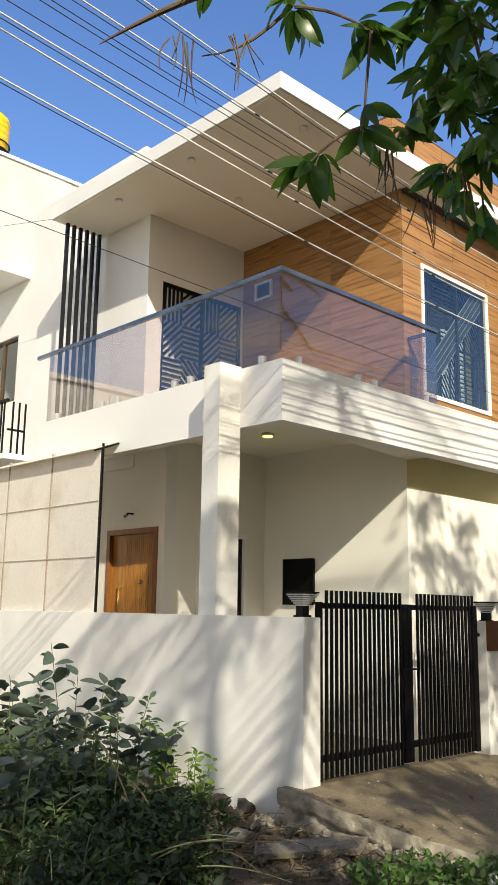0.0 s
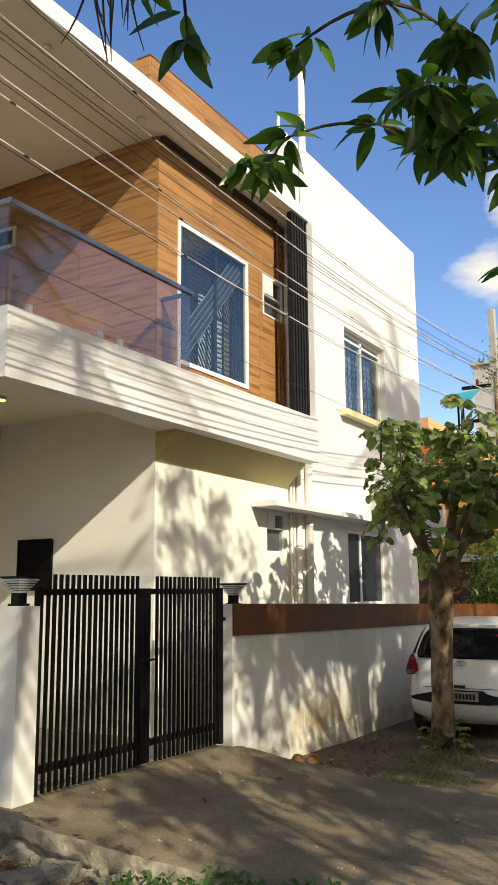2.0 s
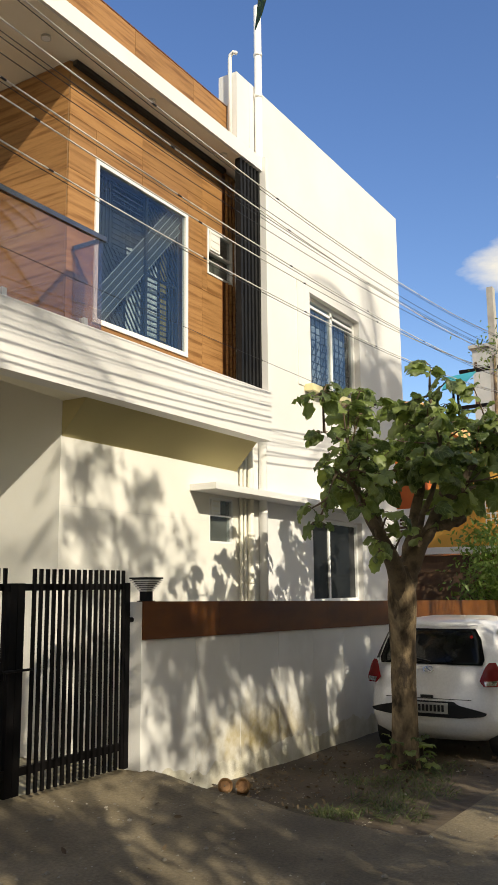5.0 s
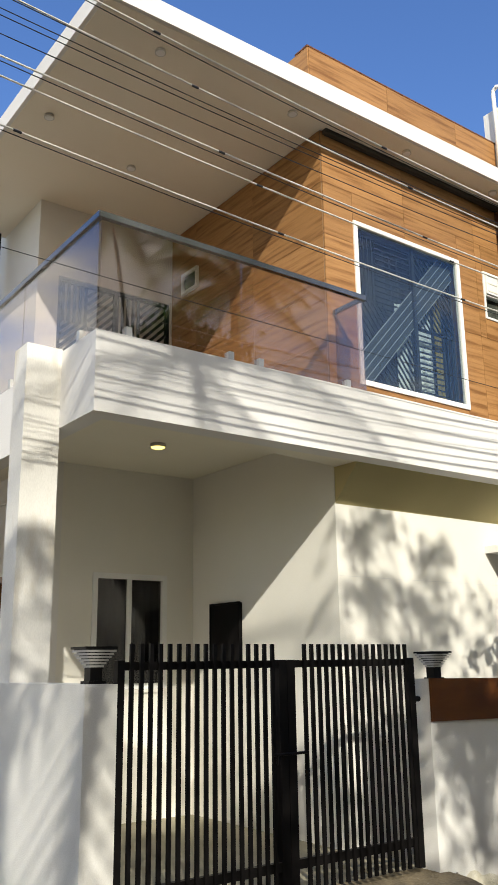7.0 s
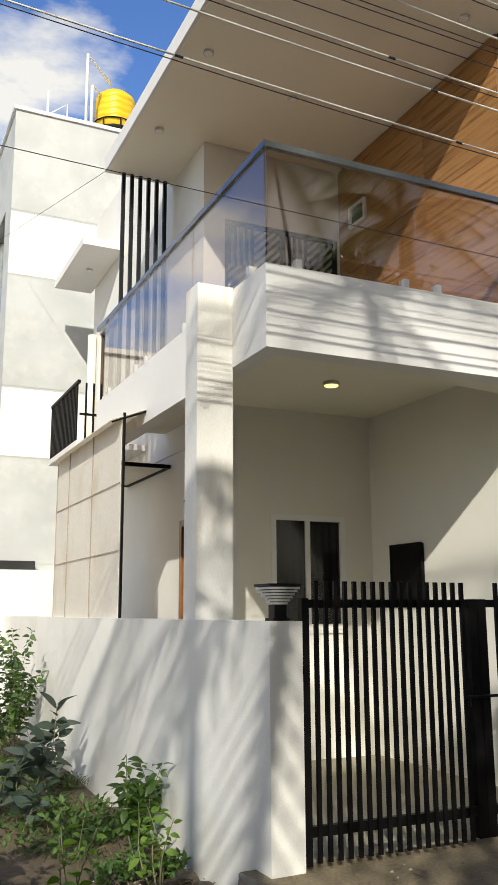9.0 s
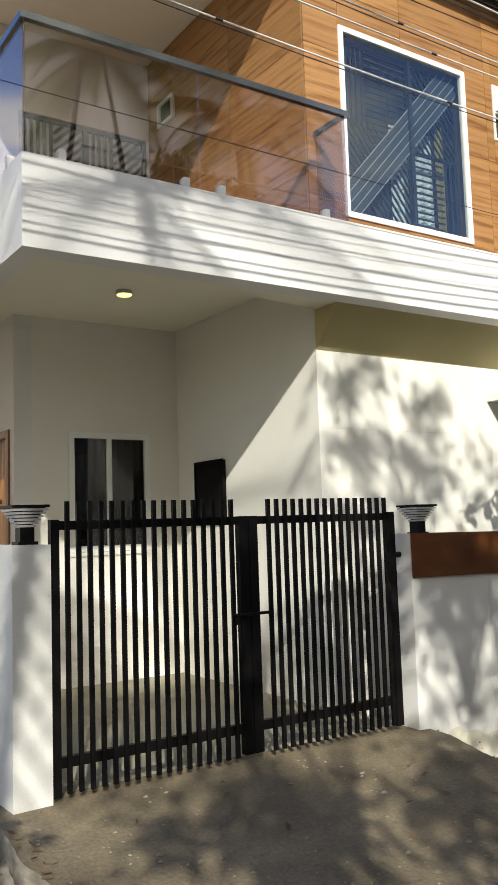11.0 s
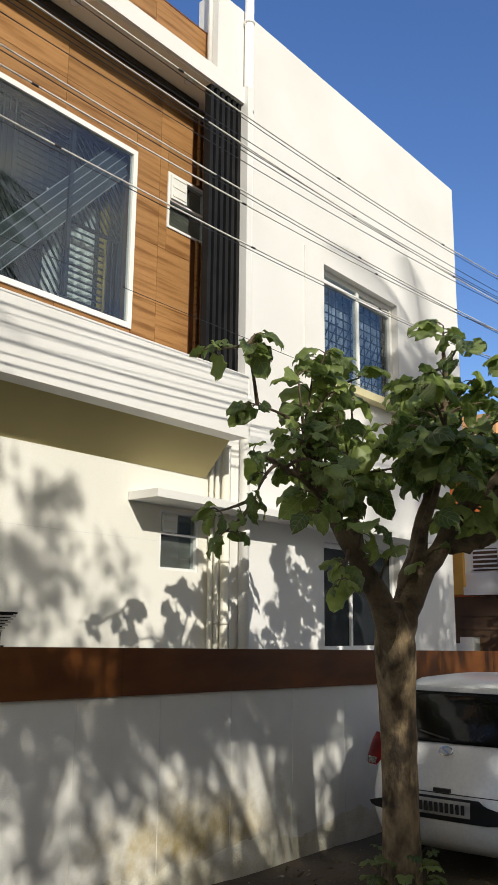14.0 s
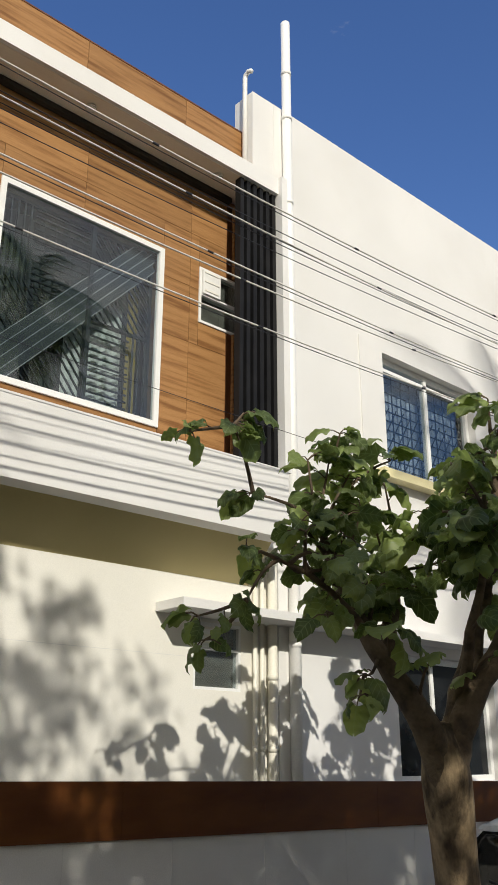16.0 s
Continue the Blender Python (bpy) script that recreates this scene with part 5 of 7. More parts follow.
def far_house():
    h = thing("orange_house", "orange and yellow painted house across the side lane", "house")
    part("wall", box(22.002, 30, 7.30, 14.0, -0.4, 5.6), ORANGE, h)
    part("roof", box(21.7, 30.2, 7.15, 14.2, 5.602, 6.05), surf("peach_paint", (0.66, 0.36, 0.16), (0.74, 0.43, 0.2), 1.5, 0.8, 0.1), h, "peach roof slab")
    part("balcony", box(20.9, 22.0, 5.0, 6.90, 2.50, 2.87), YELLOW, h, "yellow balcony front")
    part("beam", box(20.88, 22.0, 5.0, 7.62, 2.345, 2.498), UPVC, h, "white beam")
    part("column", box(20.90, 21.16, 6.62, 6.87, 2.872, 3.68), UPVC, h, "white balcony column")
    part("pier", box(20.90, 21.25, 7.622, 8.6, 2.36, 3.22), YELLOW, h, "yellow pier")
    part("parapet", box(20.98, 21.12, 6.872, 7.618, 2.50, 3.40), UPVC, h, "white upper wall")
    part("louvre_panel", box(20.968, 20.979, 6.95, 7.44, 2.80, 3.22), SHUTTER, h, "dark louvred window")
    for k in range(5):
        part("rail", box(20.955, 20.967, 6.95, 7.44, 2.83 + 0.085 * k, 2.86 + 0.085 * k), UPVC, h)
    part("wall_panel", box(21.3, 22.0, 5.0, 6.72, 2.872, 4.76), YELLOW, h, "yellow upper wall")
    for k in range(5):
        part("grille_bar", box(20.95, 20.98, 5.0, 5.46, 3.06 + 0.12 * k, 3.085 + 0.12 * k), UPVC, h)
    for k in range(5):
        part("grille_bar", box(20.92, 20.945, 5.02 + 0.105 * k, 5.04 + 0.105 * k, 2.872, 3.60), UPVC, h)
    for k in range(19):
        part("brick_course", box(20.95 + 0.012 * (k % 2), 21.2, 5.0, 8.6, 0.0 + 0.122 * k, 0.1215 + 0.122 * k), SHUTTER, h, "brown wall courses")
    w = thing("white_house", "plain white house behind the orange one", "house")
    part("wall", box(29.0, 36, 5.0, 7.96, -0.4, 9.17), NWHITE, w)
    part("roof", box(28.9, 36.1, 4.9, 8.06, 9.17, 9.27), NWHITE, w)
    t = thing("rain_sheet", "teal tin sheet canopy on the far roof", "canopy")
    bm = bmesh.new()
    for o in (0, 0.03):
        bm.faces.new([bm.verts.new(p) for p in ((23.9, 7.30, 6.72 + o), (24.7, 7.42, 7.24 + o), (24.7, 6.60, 7.30 + o), (23.9, 6.72, 6.80 + o))])
    part("sheet", bm, TEAL, t)
    part("post", box(24.05, 24.1, 6.9, 6.95, 6.05, 6.86), BLACK, t)
    part("post", box(24.6, 24.65, 7.2, 7.25, 6.05, 7.20), BLACK, t)
    structure("far_low_wall", box(20.5, 20.8, 7.3, 7.55, -0.4, 1.57), NLIGHT, "low white wall beside the far house", "wall")
    structure("far_low_wall_step", box(20.5, 20.8, 7.552, 7.80, -0.4, 1.45), NLIGHT, "lower step of the white wall", "wall")
    s = structure("side_wall_far", box(19.6, 40, 4.9, 5.1, -0.6, 1.25), surf("far_wall_brown", (0.12, 0.06, 0.035), (0.18, 0.095, 0.05), 2, 0.8, 0.2), "dark brown far compound wall", "wall")


far_house()


def utility_pole():
    p = thing("utility_pole", "grey concrete utility pole with cross arms", "pole")
    bm = bmesh.new()
    v = [[bm.verts.new((27.5 + sx * w, 6.85 + sy * w * 0.7, z)) for sx, sy in ((-1, -1), (1, -1), (1, 1), (-1, 1))] for z, w in ((-0.4, 0.22), (10.55, 0.13))]
    for i in range(4):
        j = (i + 1) % 4
        bm.faces.new([v[0][i], v[0][j], v[1][j], v[1][i]])
    bm.faces.new(v[1])
    part("shaft", bm, GREYPOLE, p)
    for z in (6.9, 8.0):
        part("cross_arm", box(27.35, 27.45, 3.4, 7.9, z, z + 0.10), BLACK, p)
        for y in (5.2, 6.0, 7.4):
            part("insulator", tube(bmesh.new(), [(27.4, y, z + 0.1), (27.4, y, z + 0.28)], 0.05, 8), SHUTTER, p)


utility_pole()


# ---------- parked car ----------
def hatchback():
    car = thing("car", "white hatchback parked beside the compound wall", "car")
    rear, front, cy, g = 11.96, 15.60, 3.615, -0.245
    # height over ground, rear end, front end, half width
    LV = [(0.20, 0.22, 3.46, 0.70), (0.30, 0.06, 3.58, 0.83), (0.45, 0.0, 3.64, 0.855), (0.60, 0.01, 3.64, 0.855), (0.72, 0.05, 3.60, 0.848), (0.86, 0.095, 3.45, 0.838), (0.98, 0.135, 2.95, 0.815),
          (1.06, 0.17, 2.62, 0.785), (1.20, 0.235, 2.42, 0.735), (1.34, 0.315, 2.20, 0.685), (1.44, 0.40, 2.00, 0.63), (1.495, 0.55, 1.80, 0.55), (1.525, 0.90, 1.55, 0.36)]
    zs = [l[0] for l in LV]
    at = lambda z, k: float(np.interp(z, zs, [l[k] for l in LV]))

    def rear_x(y, z, out=0.0):
        w = at(z, 3)
        u = min(abs(y) / w, 1.0)
        return rear + at(z, 1) + 0.05 * u ** 2 + 0.22 * max(0.0, u - 0.72) ** 2 / 0.28 ** 2 * 0.6 - out

    bm = bmesh.new()
    n, rings = 56, []
    for z, r, f, w in LV:
        ring = []
        for k in range(n):
            a = 2 * math.pi * k / n
            c, s = math.cos(a), math.sin(a)
            e = 0.36
            px, py = math.copysign(abs(c) ** e, c), math.copysign(abs(s) ** e, s)
            ring.append(bm.verts.new((rear + (r + f) / 2 + px * (f - r) / 2 + (0.05 * py * py if px < 0 else 0), cy + py * w, g + z)))
        rings.append(ring)
    for p, q in zip(rings, rings[1:]):
        for k in range(n):
            bm.faces.new([p[k], p[(k + 1) % n], q[(k + 1) % n], q[k]])
    bm.faces.new(rings[-1])
    bm.faces.new(rings[0][::-1])
    body = part("body", bm, CARWHITE, car, "glossy white body shell", smooth=True)

    def patch(name, outline, out, mat, label="", parent=car, cells=14):
        """A panel on the tail that follows its curve; outline gives height: (y from, y to)."""
        bm = bmesh.new()
        rows = []
        hs = np.linspace(outline[0][0], outline[-1][0], cells)
        for z in hs:
            y0, y1 = (float(np.interp(z, [o[0] for o in outline], [o[k] for o in outline])) for k in (1, 2))
            rows.append([bm.verts.new((rear_x(y, z, out), cy + y, g + z)) for y in np.linspace(y0, y1, cells)])
        for r, q in zip(rows, rows[1:]):
            for k in range(cells - 1):
                bm.faces.new([r[k], r[k + 1], q[k + 1], q[k]])
        bmesh.ops.solidify(bm, geom=bm.faces, thickness=0.012)
        return part(name, bm, mat, parent, label, smooth=name == "rear_window")

    patch("rear_window", [(1.02, -0.60, 0.60), (1.08, -0.62, 0.62), (1.30, -0.56, 0.56), (1.405, -0.48, 0.48)], 0.012, CARGLASS, "dark rear window")
    patch("tailgate_seam", [(0.655, -0.50, 0.50), (0.662, -0.50, 0.50)], 0.010, CARBLACK, cells=10)
    patch("bumper_insert", [(0.465, -0.38, 0.38), (0.495, -0.64, 0.64), (0.53, -0.67, 0.67), (0.555, -0.58, 0.58), (0.60, -0.36, 0.36), (0.635, -0.31, 0.31)], 0.012, CARBLACK, "black bumper insert")
    for s in (-1, 1):
        o = [(0.80, 0.63, 0.76), (0.86, 0.58, 0.785), (1.0, 0.63, 0.755), (1.05, 0.665, 0.725)]
        patch("tail_lamp", [(z, *sorted((s * a, s * b))) for z, a, b in o], 0.016, REDLAMP, "red tail lamp")
        o = [(0.81, 0.64, 0.75), (0.86, 0.63, 0.76)]
        patch("reverse_lamp", [(z, *sorted((s * a, s * b))) for z, a, b in o], 0.022, CHROME)
    plate = patch("number_plate", [(0.505, -0.25, 0.25), (0.62, -0.25, 0.25)], 0.030, PLATE, "white number plate")
    for k in range(10):
        y = 0.205 - 0.0445 * k
        part("plate_mark", box(rear_x(y, 0.56, 0.048), rear_x(y, 0.56, 0.040), cy + y - 0.013, cy + y + 0.013, g + 0.528, g + 0.598), CARBLACK, plate)
    bm = bmesh.new()
    pts = [(rear_x(0.06 * math.cos(a), 0.965 + 0.03 * math.sin(a), 0.022), cy + 0.06 * math.cos(a), g + 0.965 + 0.03 * math.sin(a)) for a in np.linspace(0, 2 * math.pi, 25)]
    part("badge", tube(bm, pts, 0.006, 6, False), CHROME, car, "oval chrome badge")
    part("badge_bar", tube(bmesh.new(), [(rear_x(0, 0.95, 0.022), cy - 0.03, g + 0.945), (rear_x(0, 0.98, 0.022), cy + 0.03, g + 0.985)], 0.006, 6), CHROME, car)
    part("release_handle", box(rear_x(0, 0.68, 0.03), rear_x(0, 0.68), cy - 0.07, cy + 0.07, g + 0.665, g + 0.695), CARBLACK, car)
    patch("spoiler", [(1.415, -0.52, 0.52), (1.45, -0.50, 0.50)], 0.045, CARWHITE)
    part("wiper", tube(bmesh.new(), [(rear_x(0, 1.05, 0.03), cy - 0.02, g + 1.05), (rear_x(0.3, 1.12, 0.03), cy + 0.32, g + 1.11)], 0.008, 6), CARBLACK, car)
    bm = disc(bmesh.new(), (0, 0), 0.018, 0.018, 0, 0.004, 16)
    part("sticker", bm, REDLAMP, car, "small round red sticker").matrix_local = pose(rear_x(-0.48, 1.30, 0.030), cy - 0.46, g + 1.32, 0, -70, 0)
    # side glass
    for s in (-1, 1):
        bm = bmesh.new()
        rows = []
        for z in np.linspace(1.04, 1.40, 6):
            x0, x1 = rear + at(z, 1) + 0.30, rear + at(z, 2) - 0.18
            rows.append([bm.verts.new((x, cy + s * (at(z, 3) * (1 - 0.02) + 0.014 - 0.06 * max(0, abs((x - rear - 1.4) / 1.3) - 0.6)), g + z)) for x in np.linspace(x0, x1, 12)])
        for r, q in zip(rows, rows[1:]):
            for k in range(11):
                bm.faces.new([r[k], r[k + 1], q[k + 1], q[k]])
        part("side_window", bm, CARGLASS, car, "dark side glass")
        part("mirror", box(rear + 2.35, rear + 2.55, cy + s * 0.84 - 0.09, cy + s * 0.84 + 0.09, g + 1.02, g + 1.16), CARWHITE, car, "", 0.03)
    for x in (rear + 0.62, rear + 3.0):
        for s in (-1, 1):
            wheel = thing("wheel", "black tyre with a grey rim", "wheel")
            del wheel["label"], wheel["category"]
            wheel.parent = car
            y = cy + s * 0.66
            bm = bmesh.new()
            prof = [(0.20, -0.085), (0.27, -0.09), (0.285, -0.07), (0.285, 0.07), (0.27, 0.09), (0.20, 0.085)]
            rr = [[bm.verts.new((x + r * math.cos(a), y + o, g + 0.285 + r * math.sin(a))) for r, o in prof] for a in np.linspace(0, 2 * math.pi, 29)[:-1]]
            for i in range(28):
                for k in range(5):
                    bm.faces.new([rr[i][k], rr[i][k + 1], rr[(i + 1) % 28][k + 1], rr[(i + 1) % 28][k]])
            part("tyre", bm, TYRE, wheel, smooth=True)
            part("rim", tube(bmesh.new(), [(x, y - 0.07, g + 0.285), (x, y + 0.07, g + 0.285)], 0.20, 24), STEEL, wheel)
            part("wheel_arch", tube(bmesh.new(), [(x, cy + s * 0.60, g + 0.29), (x, cy + s * 0.74, g + 0.29)], 0.298, 28), CARBLACK, car)


hatchback()


# ---------- plants ----------
rnd = random.Random(11)


def leaf_data(name, length, width, lobes=0, fold=0.18, droop=0.35, n=6):
    """A leaf along +y from its stalk, folded along the rib, drooping to the tip."""
    verts, faces = [], []
    for i in range(n + 1):
        t = i / n
        w = width / 2 * (math.sin(math.pi * min(1.0, t * 0.96 + 0.02) ** 0.75) ** 0.8)
        z = -droop * length * t * t
        y = length * t
        verts += [(-w, y, z + fold * w), (0, y, z), (w, y, z + fold * w)]
    for i in range(n):
        a, b = 3 * i, 3 * i + 3
        faces += [(a, a + 1, b + 1, b), (a + 1, a + 2, b + 2, b + 1)]
    return verts, faces


def broad_leaf_data(length, width, fold, droop, curl, seed, n=14):
    """A broad rounded leaf with a ruffled margin and a small tip."""
    r = random.Random(seed)
    verts, faces = [], []
    cols = (-1.0, -0.8, -0.42, 0.0, 0.42, 0.8, 1.0)
    ph = {u: r.uniform(0, 6.28) for u in cols}
    for i in range(n + 1):
        t = i / n
        w = width / 2 * max(0.04, math.sin(math.pi * (0.06 + 0.94 * t) ** 0.80) ** 0.46)
        lobe = 1 + 0.07 * math.sin(11 * t + ph[-1.0]) + 0.025 * r.uniform(-1, 1)
        lobe2 = 1 + 0.07 * math.sin(10 * t + ph[1.0]) + 0.025 * r.uniform(-1, 1)
        for u in cols:
            rim = max(0.0, (abs(u) - 0.42) / 0.58)
            side = lobe if u < 0 else lobe2
            back = -0.17 * length * (1 - t) ** 3 * u * u
            z = -droop * length * t * t + fold * w * abs(u) - curl * width * u ** 4
            z += rim * 0.085 * length * math.sin(14 * t + ph[1.0 if u > 0 else -1.0] * 1.7) + 0.010 * math.sin(22 * t) * abs(u)
            verts.append((w * u * (1 + (side - 1) * rim), length * t + back, z))
    for i in range(n):
        for k in range(6):
            a, b = 7 * i + k, 7 * i + k + 7
            faces.append((a, a + 1, b + 1, b))
    return verts, faces


def map_leaf(me, flat):
    """Lays the leaf's own plane out as its map, in metres."""
    uv = me.uv_layers.new(name="leaf_plane")
    loops = np.empty(len(me.loops), dtype=np.int32)
    me.loops.foreach_get("vertex_index", loops)
    uv.data.foreach_set("uv", np.asarray(flat, dtype=np.float32)[loops].ravel())


def mesh_of(name, data, mat):
    me = bpy.data.meshes.new(name)
    me.from_pydata(data[0], [], data[1])
    map_leaf(me, [p[:2] for p in data[0]])
    me.shade_smooth()
    me.materials.append(mat)
    return me


def leaf_mesh(name, mat, *args, **kw):
    me = bpy.data.meshes.new(name)
    v, f = leaf_data(name, *args, **kw)
    me.from_pydata(v, [], f)
    me.shade_smooth()
    me.materials.append(mat)
    return me


def leaf_pose(p, d, roll=0.0, size=1.0):
    """Stands a leaf at p along d, its face up and then rolled."""
    d = Vector(d).normalized()
    side = d.cross(Vector((0, 0, 1)))
    side = side.normalized() if side.length > 0.05 else Vector((1, 0, 0))
    up = side.cross(d)
    m = Matrix((side, d, up)).transposed().to_4x4()
    return Matrix.Translation(p) @ m @ Matrix.Rotation(roll, 4, "Y") @ Matrix.Scale(size, 4)


def joined_leaves(name, poses, data, mat, parent, label=""):
    """Many leaves in one mesh."""
    v0, f0 = np.array(data[0]), np.array(data[1])
    V, F = [], []
    for i, m in enumerate(poses):
        a = np.array(m)
        V.append(v0 @ a[:3, :3].T + a[:3, 3])
        F.append(f0 + i * len(v0))
    me = bpy.data.meshes.new(name)
    me.from_pydata(np.concatenate(V).tolist(), [], np.concatenate(F).tolist())
    map_leaf(me, np.tile(v0[:, :2], (len(poses), 1)))
    me.shade_smooth()
    ob = link_mesh(name, me, mat, parent, label)
    ob["kind"] = "stuff"
    return ob


def rand_dir(zlo=-0.6, zhi=0.7):
    a, z = rnd.uniform(0, 2 * math.pi), rnd.uniform(zlo, zhi)
    r = math.sqrt(max(0.0, 1 - z * z))
    return Vector((r * math.cos(a), r * math.sin(a), z))


def street_tree():
    t = thing("tree", "broad-leaved young tree with pale mottled trunk beside the lane", "tree")
    pts = bent((11.45, 3.69, -0.42), (11.15, 3.53, 1.86), (0.06, 0.02, 0), 14)
    bm = tube(bmesh.new(), pts, [0.195, 0.165, 0.150, 0.142, 0.138, 0.135, 0.134, 0.134, 0.135, 0.137, 0.142, 0.150, 0.155, 0.135, 0.07], 20)
    for v in bm.verts:
        v.co += 0.022 * noise.noise(v.co * 5) * Vector((1, 1, 0.3)) + 0.012 * noise.noise(v.co * 14) * Vector((1, 1, 0))
    part("trunk", bm, BARK, t, "mottled pale brown bark, sun patches and shade in its colour", smooth=True)
    # limbs: points, radius at the foot and at the tip
    limbs = [
        ([(11.19, 3.55, 1.44), (11.09, 3.54, 1.70), (10.92, 3.56, 1.98), (10.74, 3.60, 2.21), (10.63, 3.68, 2.43), (10.51, 3.75, 2.74), (10.27, 3.70, 3.05)], 0.128, 0.022),
        ([(10.66, 3.66, 2.36), (10.40, 3.64, 2.54), (10.12, 3.62, 2.66), (9.86, 3.62, 2.72)], 0.030, 0.010),
        ([(10.76, 3.60, 2.18), (10.98, 3.76, 2.46), (11.25, 3.92, 2.80), (11.48, 4.05, 3.22)], 0.072, 0.022),
        ([(11.18, 3.54, 1.46), (11.24, 3.53, 1.74), (11.36, 3.51, 2.05), (11.54, 3.50, 2.36), (11.70, 3.49, 2.68), (11.80, 3.45, 3.02), (11.84, 3.40, 3.48), (11.74, 3.33, 3.92)], 0.118, 0.016),
        ([(11.18, 3.54, 1.46), (11.26, 3.48, 1.78), (11.40, 3.38, 2.12), (11.60, 3.28, 2.42), (11.86, 3.10, 2.72), (12.26, 3.00, 3.07), (12.62, 2.92, 3.42)], 0.125, 0.020),
        ([(11.62, 3.27, 2.43), (12.10, 3.36, 2.74), (12.60, 3.50, 3.10), (13.05, 3.60, 3.60)], 0.060, 0.018),
        ([(11.80, 3.14, 2.66), (12.30, 2.78, 2.80), (12.80, 2.62, 3.05), (13.20, 2.58, 3.40)], 0.045, 0.014),
        ([(11.72, 3.48, 2.72), (11.98, 3.72, 3.05), (12.30, 3.88, 3.42), (12.55, 3.95, 3.85)], 0.045, 0.014),
        ([(11.30, 3.50, 1.98), (11.18, 3.28, 2.40), (11.12, 3.08, 2.80), (11.02, 2.98, 3.20)], 0.045, 0.014),
    ]
    tips = []
    for k, (l, r0, r1) in enumerate(limbs):
        pts = []
        for a, b in zip(l, l[1:]):
            pts += bent(a, b, (rnd.uniform(-0.03, 0.03), rnd.uniform(-0.03, 0.03), 0), 4)[:-1]
        pts.append(Vector(l[-1]))
        n = len(pts) - 1
        bm = tube(bmesh.new(), pts, [(r0 + (r1 - r0) * (i / n) ** 0.8) * (min(1.0, 0.55 + 0.09 * i) if r0 > 0.11 else 1.0) for i in range(n + 1)], 12)
        for v in bm.verts:
            v.co += 0.012 * noise.noise(v.co * 8) * Vector((1, 1, 1))
        part("limb", bm, LIMBBARK, t, smooth=True)
        for i in range(n * 5 // 8, n + 1, 2):
            for _ in range(3 if i == n else 2):
                tips.append((pts[i], pts[i] + rand_dir(-0.2, 0.85) * rnd.uniform(0.22, 0.52)))
    # thin twigs that stand out of the crown and hang below it
    V = Vector
    tips += [(V((9.86, 3.62, 2.72)), V((9.60, 3.60, 2.46))), (V((9.86, 3.62, 2.72)), V((9.64, 3.65, 2.76))), (V((9.60, 3.60, 2.46)), V((9.27, 3.60, 2.34))), (V((9.60, 3.60, 2.46)), V((9.30, 3.58, 2.22))),
             (V((10.27, 3.70, 3.05)), V((9.72, 3.68, 3.10))), (V((10.27, 3.70, 3.05)), V((10.20, 3.70, 3.42))), (V((9.72, 3.68, 3.10)), V((9.46, 3.56, 3.42))), (V((9.46, 3.56, 3.42)), V((9.14, 3.54, 3.30))), (V((9.46, 3.56, 3.42)), V((9.52, 3.55, 3.50))),
             (V((10.70, 3.62, 2.24)), V((10.36, 3.44, 2.10))), (V((10.36, 3.44, 2.10)), V((10.24, 3.38, 1.98))), (V((10.40, 3.64, 2.54)), V((10.10, 3.50, 2.42))), (V((10.51, 3.75, 2.74)), V((10.60, 3.62, 3.15))), (V((10.51, 3.75, 2.74)), V((10.05, 3.62, 2.98))),
             (V((11.25, 3.92, 2.80)), V((10.92, 3.80, 3.20))), (V((11.25, 3.92, 2.80)), V((11.05, 3.55, 3.05))), (V((11.48, 4.05, 3.22)), V((11.2, 3.9, 3.5))), (V((11.84, 3.40, 3.48)), V((11.55, 3.30, 3.62))), (V((11.74, 3.33, 3.92)), V((11.70, 3.30, 4.14))),
             (V((11.80, 3.45, 3.02)), V((11.40, 3.30, 3.15))), (V((12.26, 3.00, 3.07)), V((12.05, 2.88, 3.45))), (V((12.62, 2.92, 3.42)), V((12.30, 2.98, 3.92))), (V((12.62, 2.92, 3.42)), V((12.95, 2.85, 3.62))), (V((13.05, 3.60, 3.60)), V((13.4, 3.6, 3.8))),
             (V((11.12, 3.08, 2.80)), V((10.80, 3.0, 2.95))), (V((11.12, 3.08, 2.80)), V((11.45, 3.0, 3.0))), (V((11.60, 3.28, 2.42)), V((11.75, 2.95, 2.70))), (V((12.26, 3.00, 3.07)), V((12.35, 2.75, 3.25))), (V((12.26, 3.00, 3.07)), V((12.60, 3.05, 2.85))), (V((12.10, 3.36, 2.74)), V((12.35, 3.2, 2.62))), (V((12.60, 3.50, 3.10)), V((12.75, 3.3, 2.95))), (V((12.62, 2.92, 3.42)), V((12.72, 2.72, 3.5))), (V((11.84, 3.40, 3.48)), V((12.1, 3.25, 3.75))), (V((12.30, 2.78, 2.80)), V((12.5, 2.6, 2.65))),
             (V((10.95, 3.54, 1.95)), V((10.80, 3.30, 2.20))), (V((11.36, 3.44, 2.06)), V((11.30, 3.20, 2.26))), (V((10.76, 3.58, 2.20)), V((10.46, 3.34, 2.36))), (V((11.18, 3.28, 2.40)), V((11.02, 3.05, 2.45))),
             (V((10.27, 3.70, 3.05)), V((10.46, 3.76, 3.48))), (V((10.51, 3.75, 2.74)), V((10.78, 3.84, 3.42))), (V((10.78, 3.84, 3.42)), V((10.62, 3.80, 3.66))), (V((10.78, 3.84, 3.42)), V((11.02, 3.70, 3.60))), (V((10.46, 3.76, 3.48)), V((10.40, 3.6, 3.62)))]
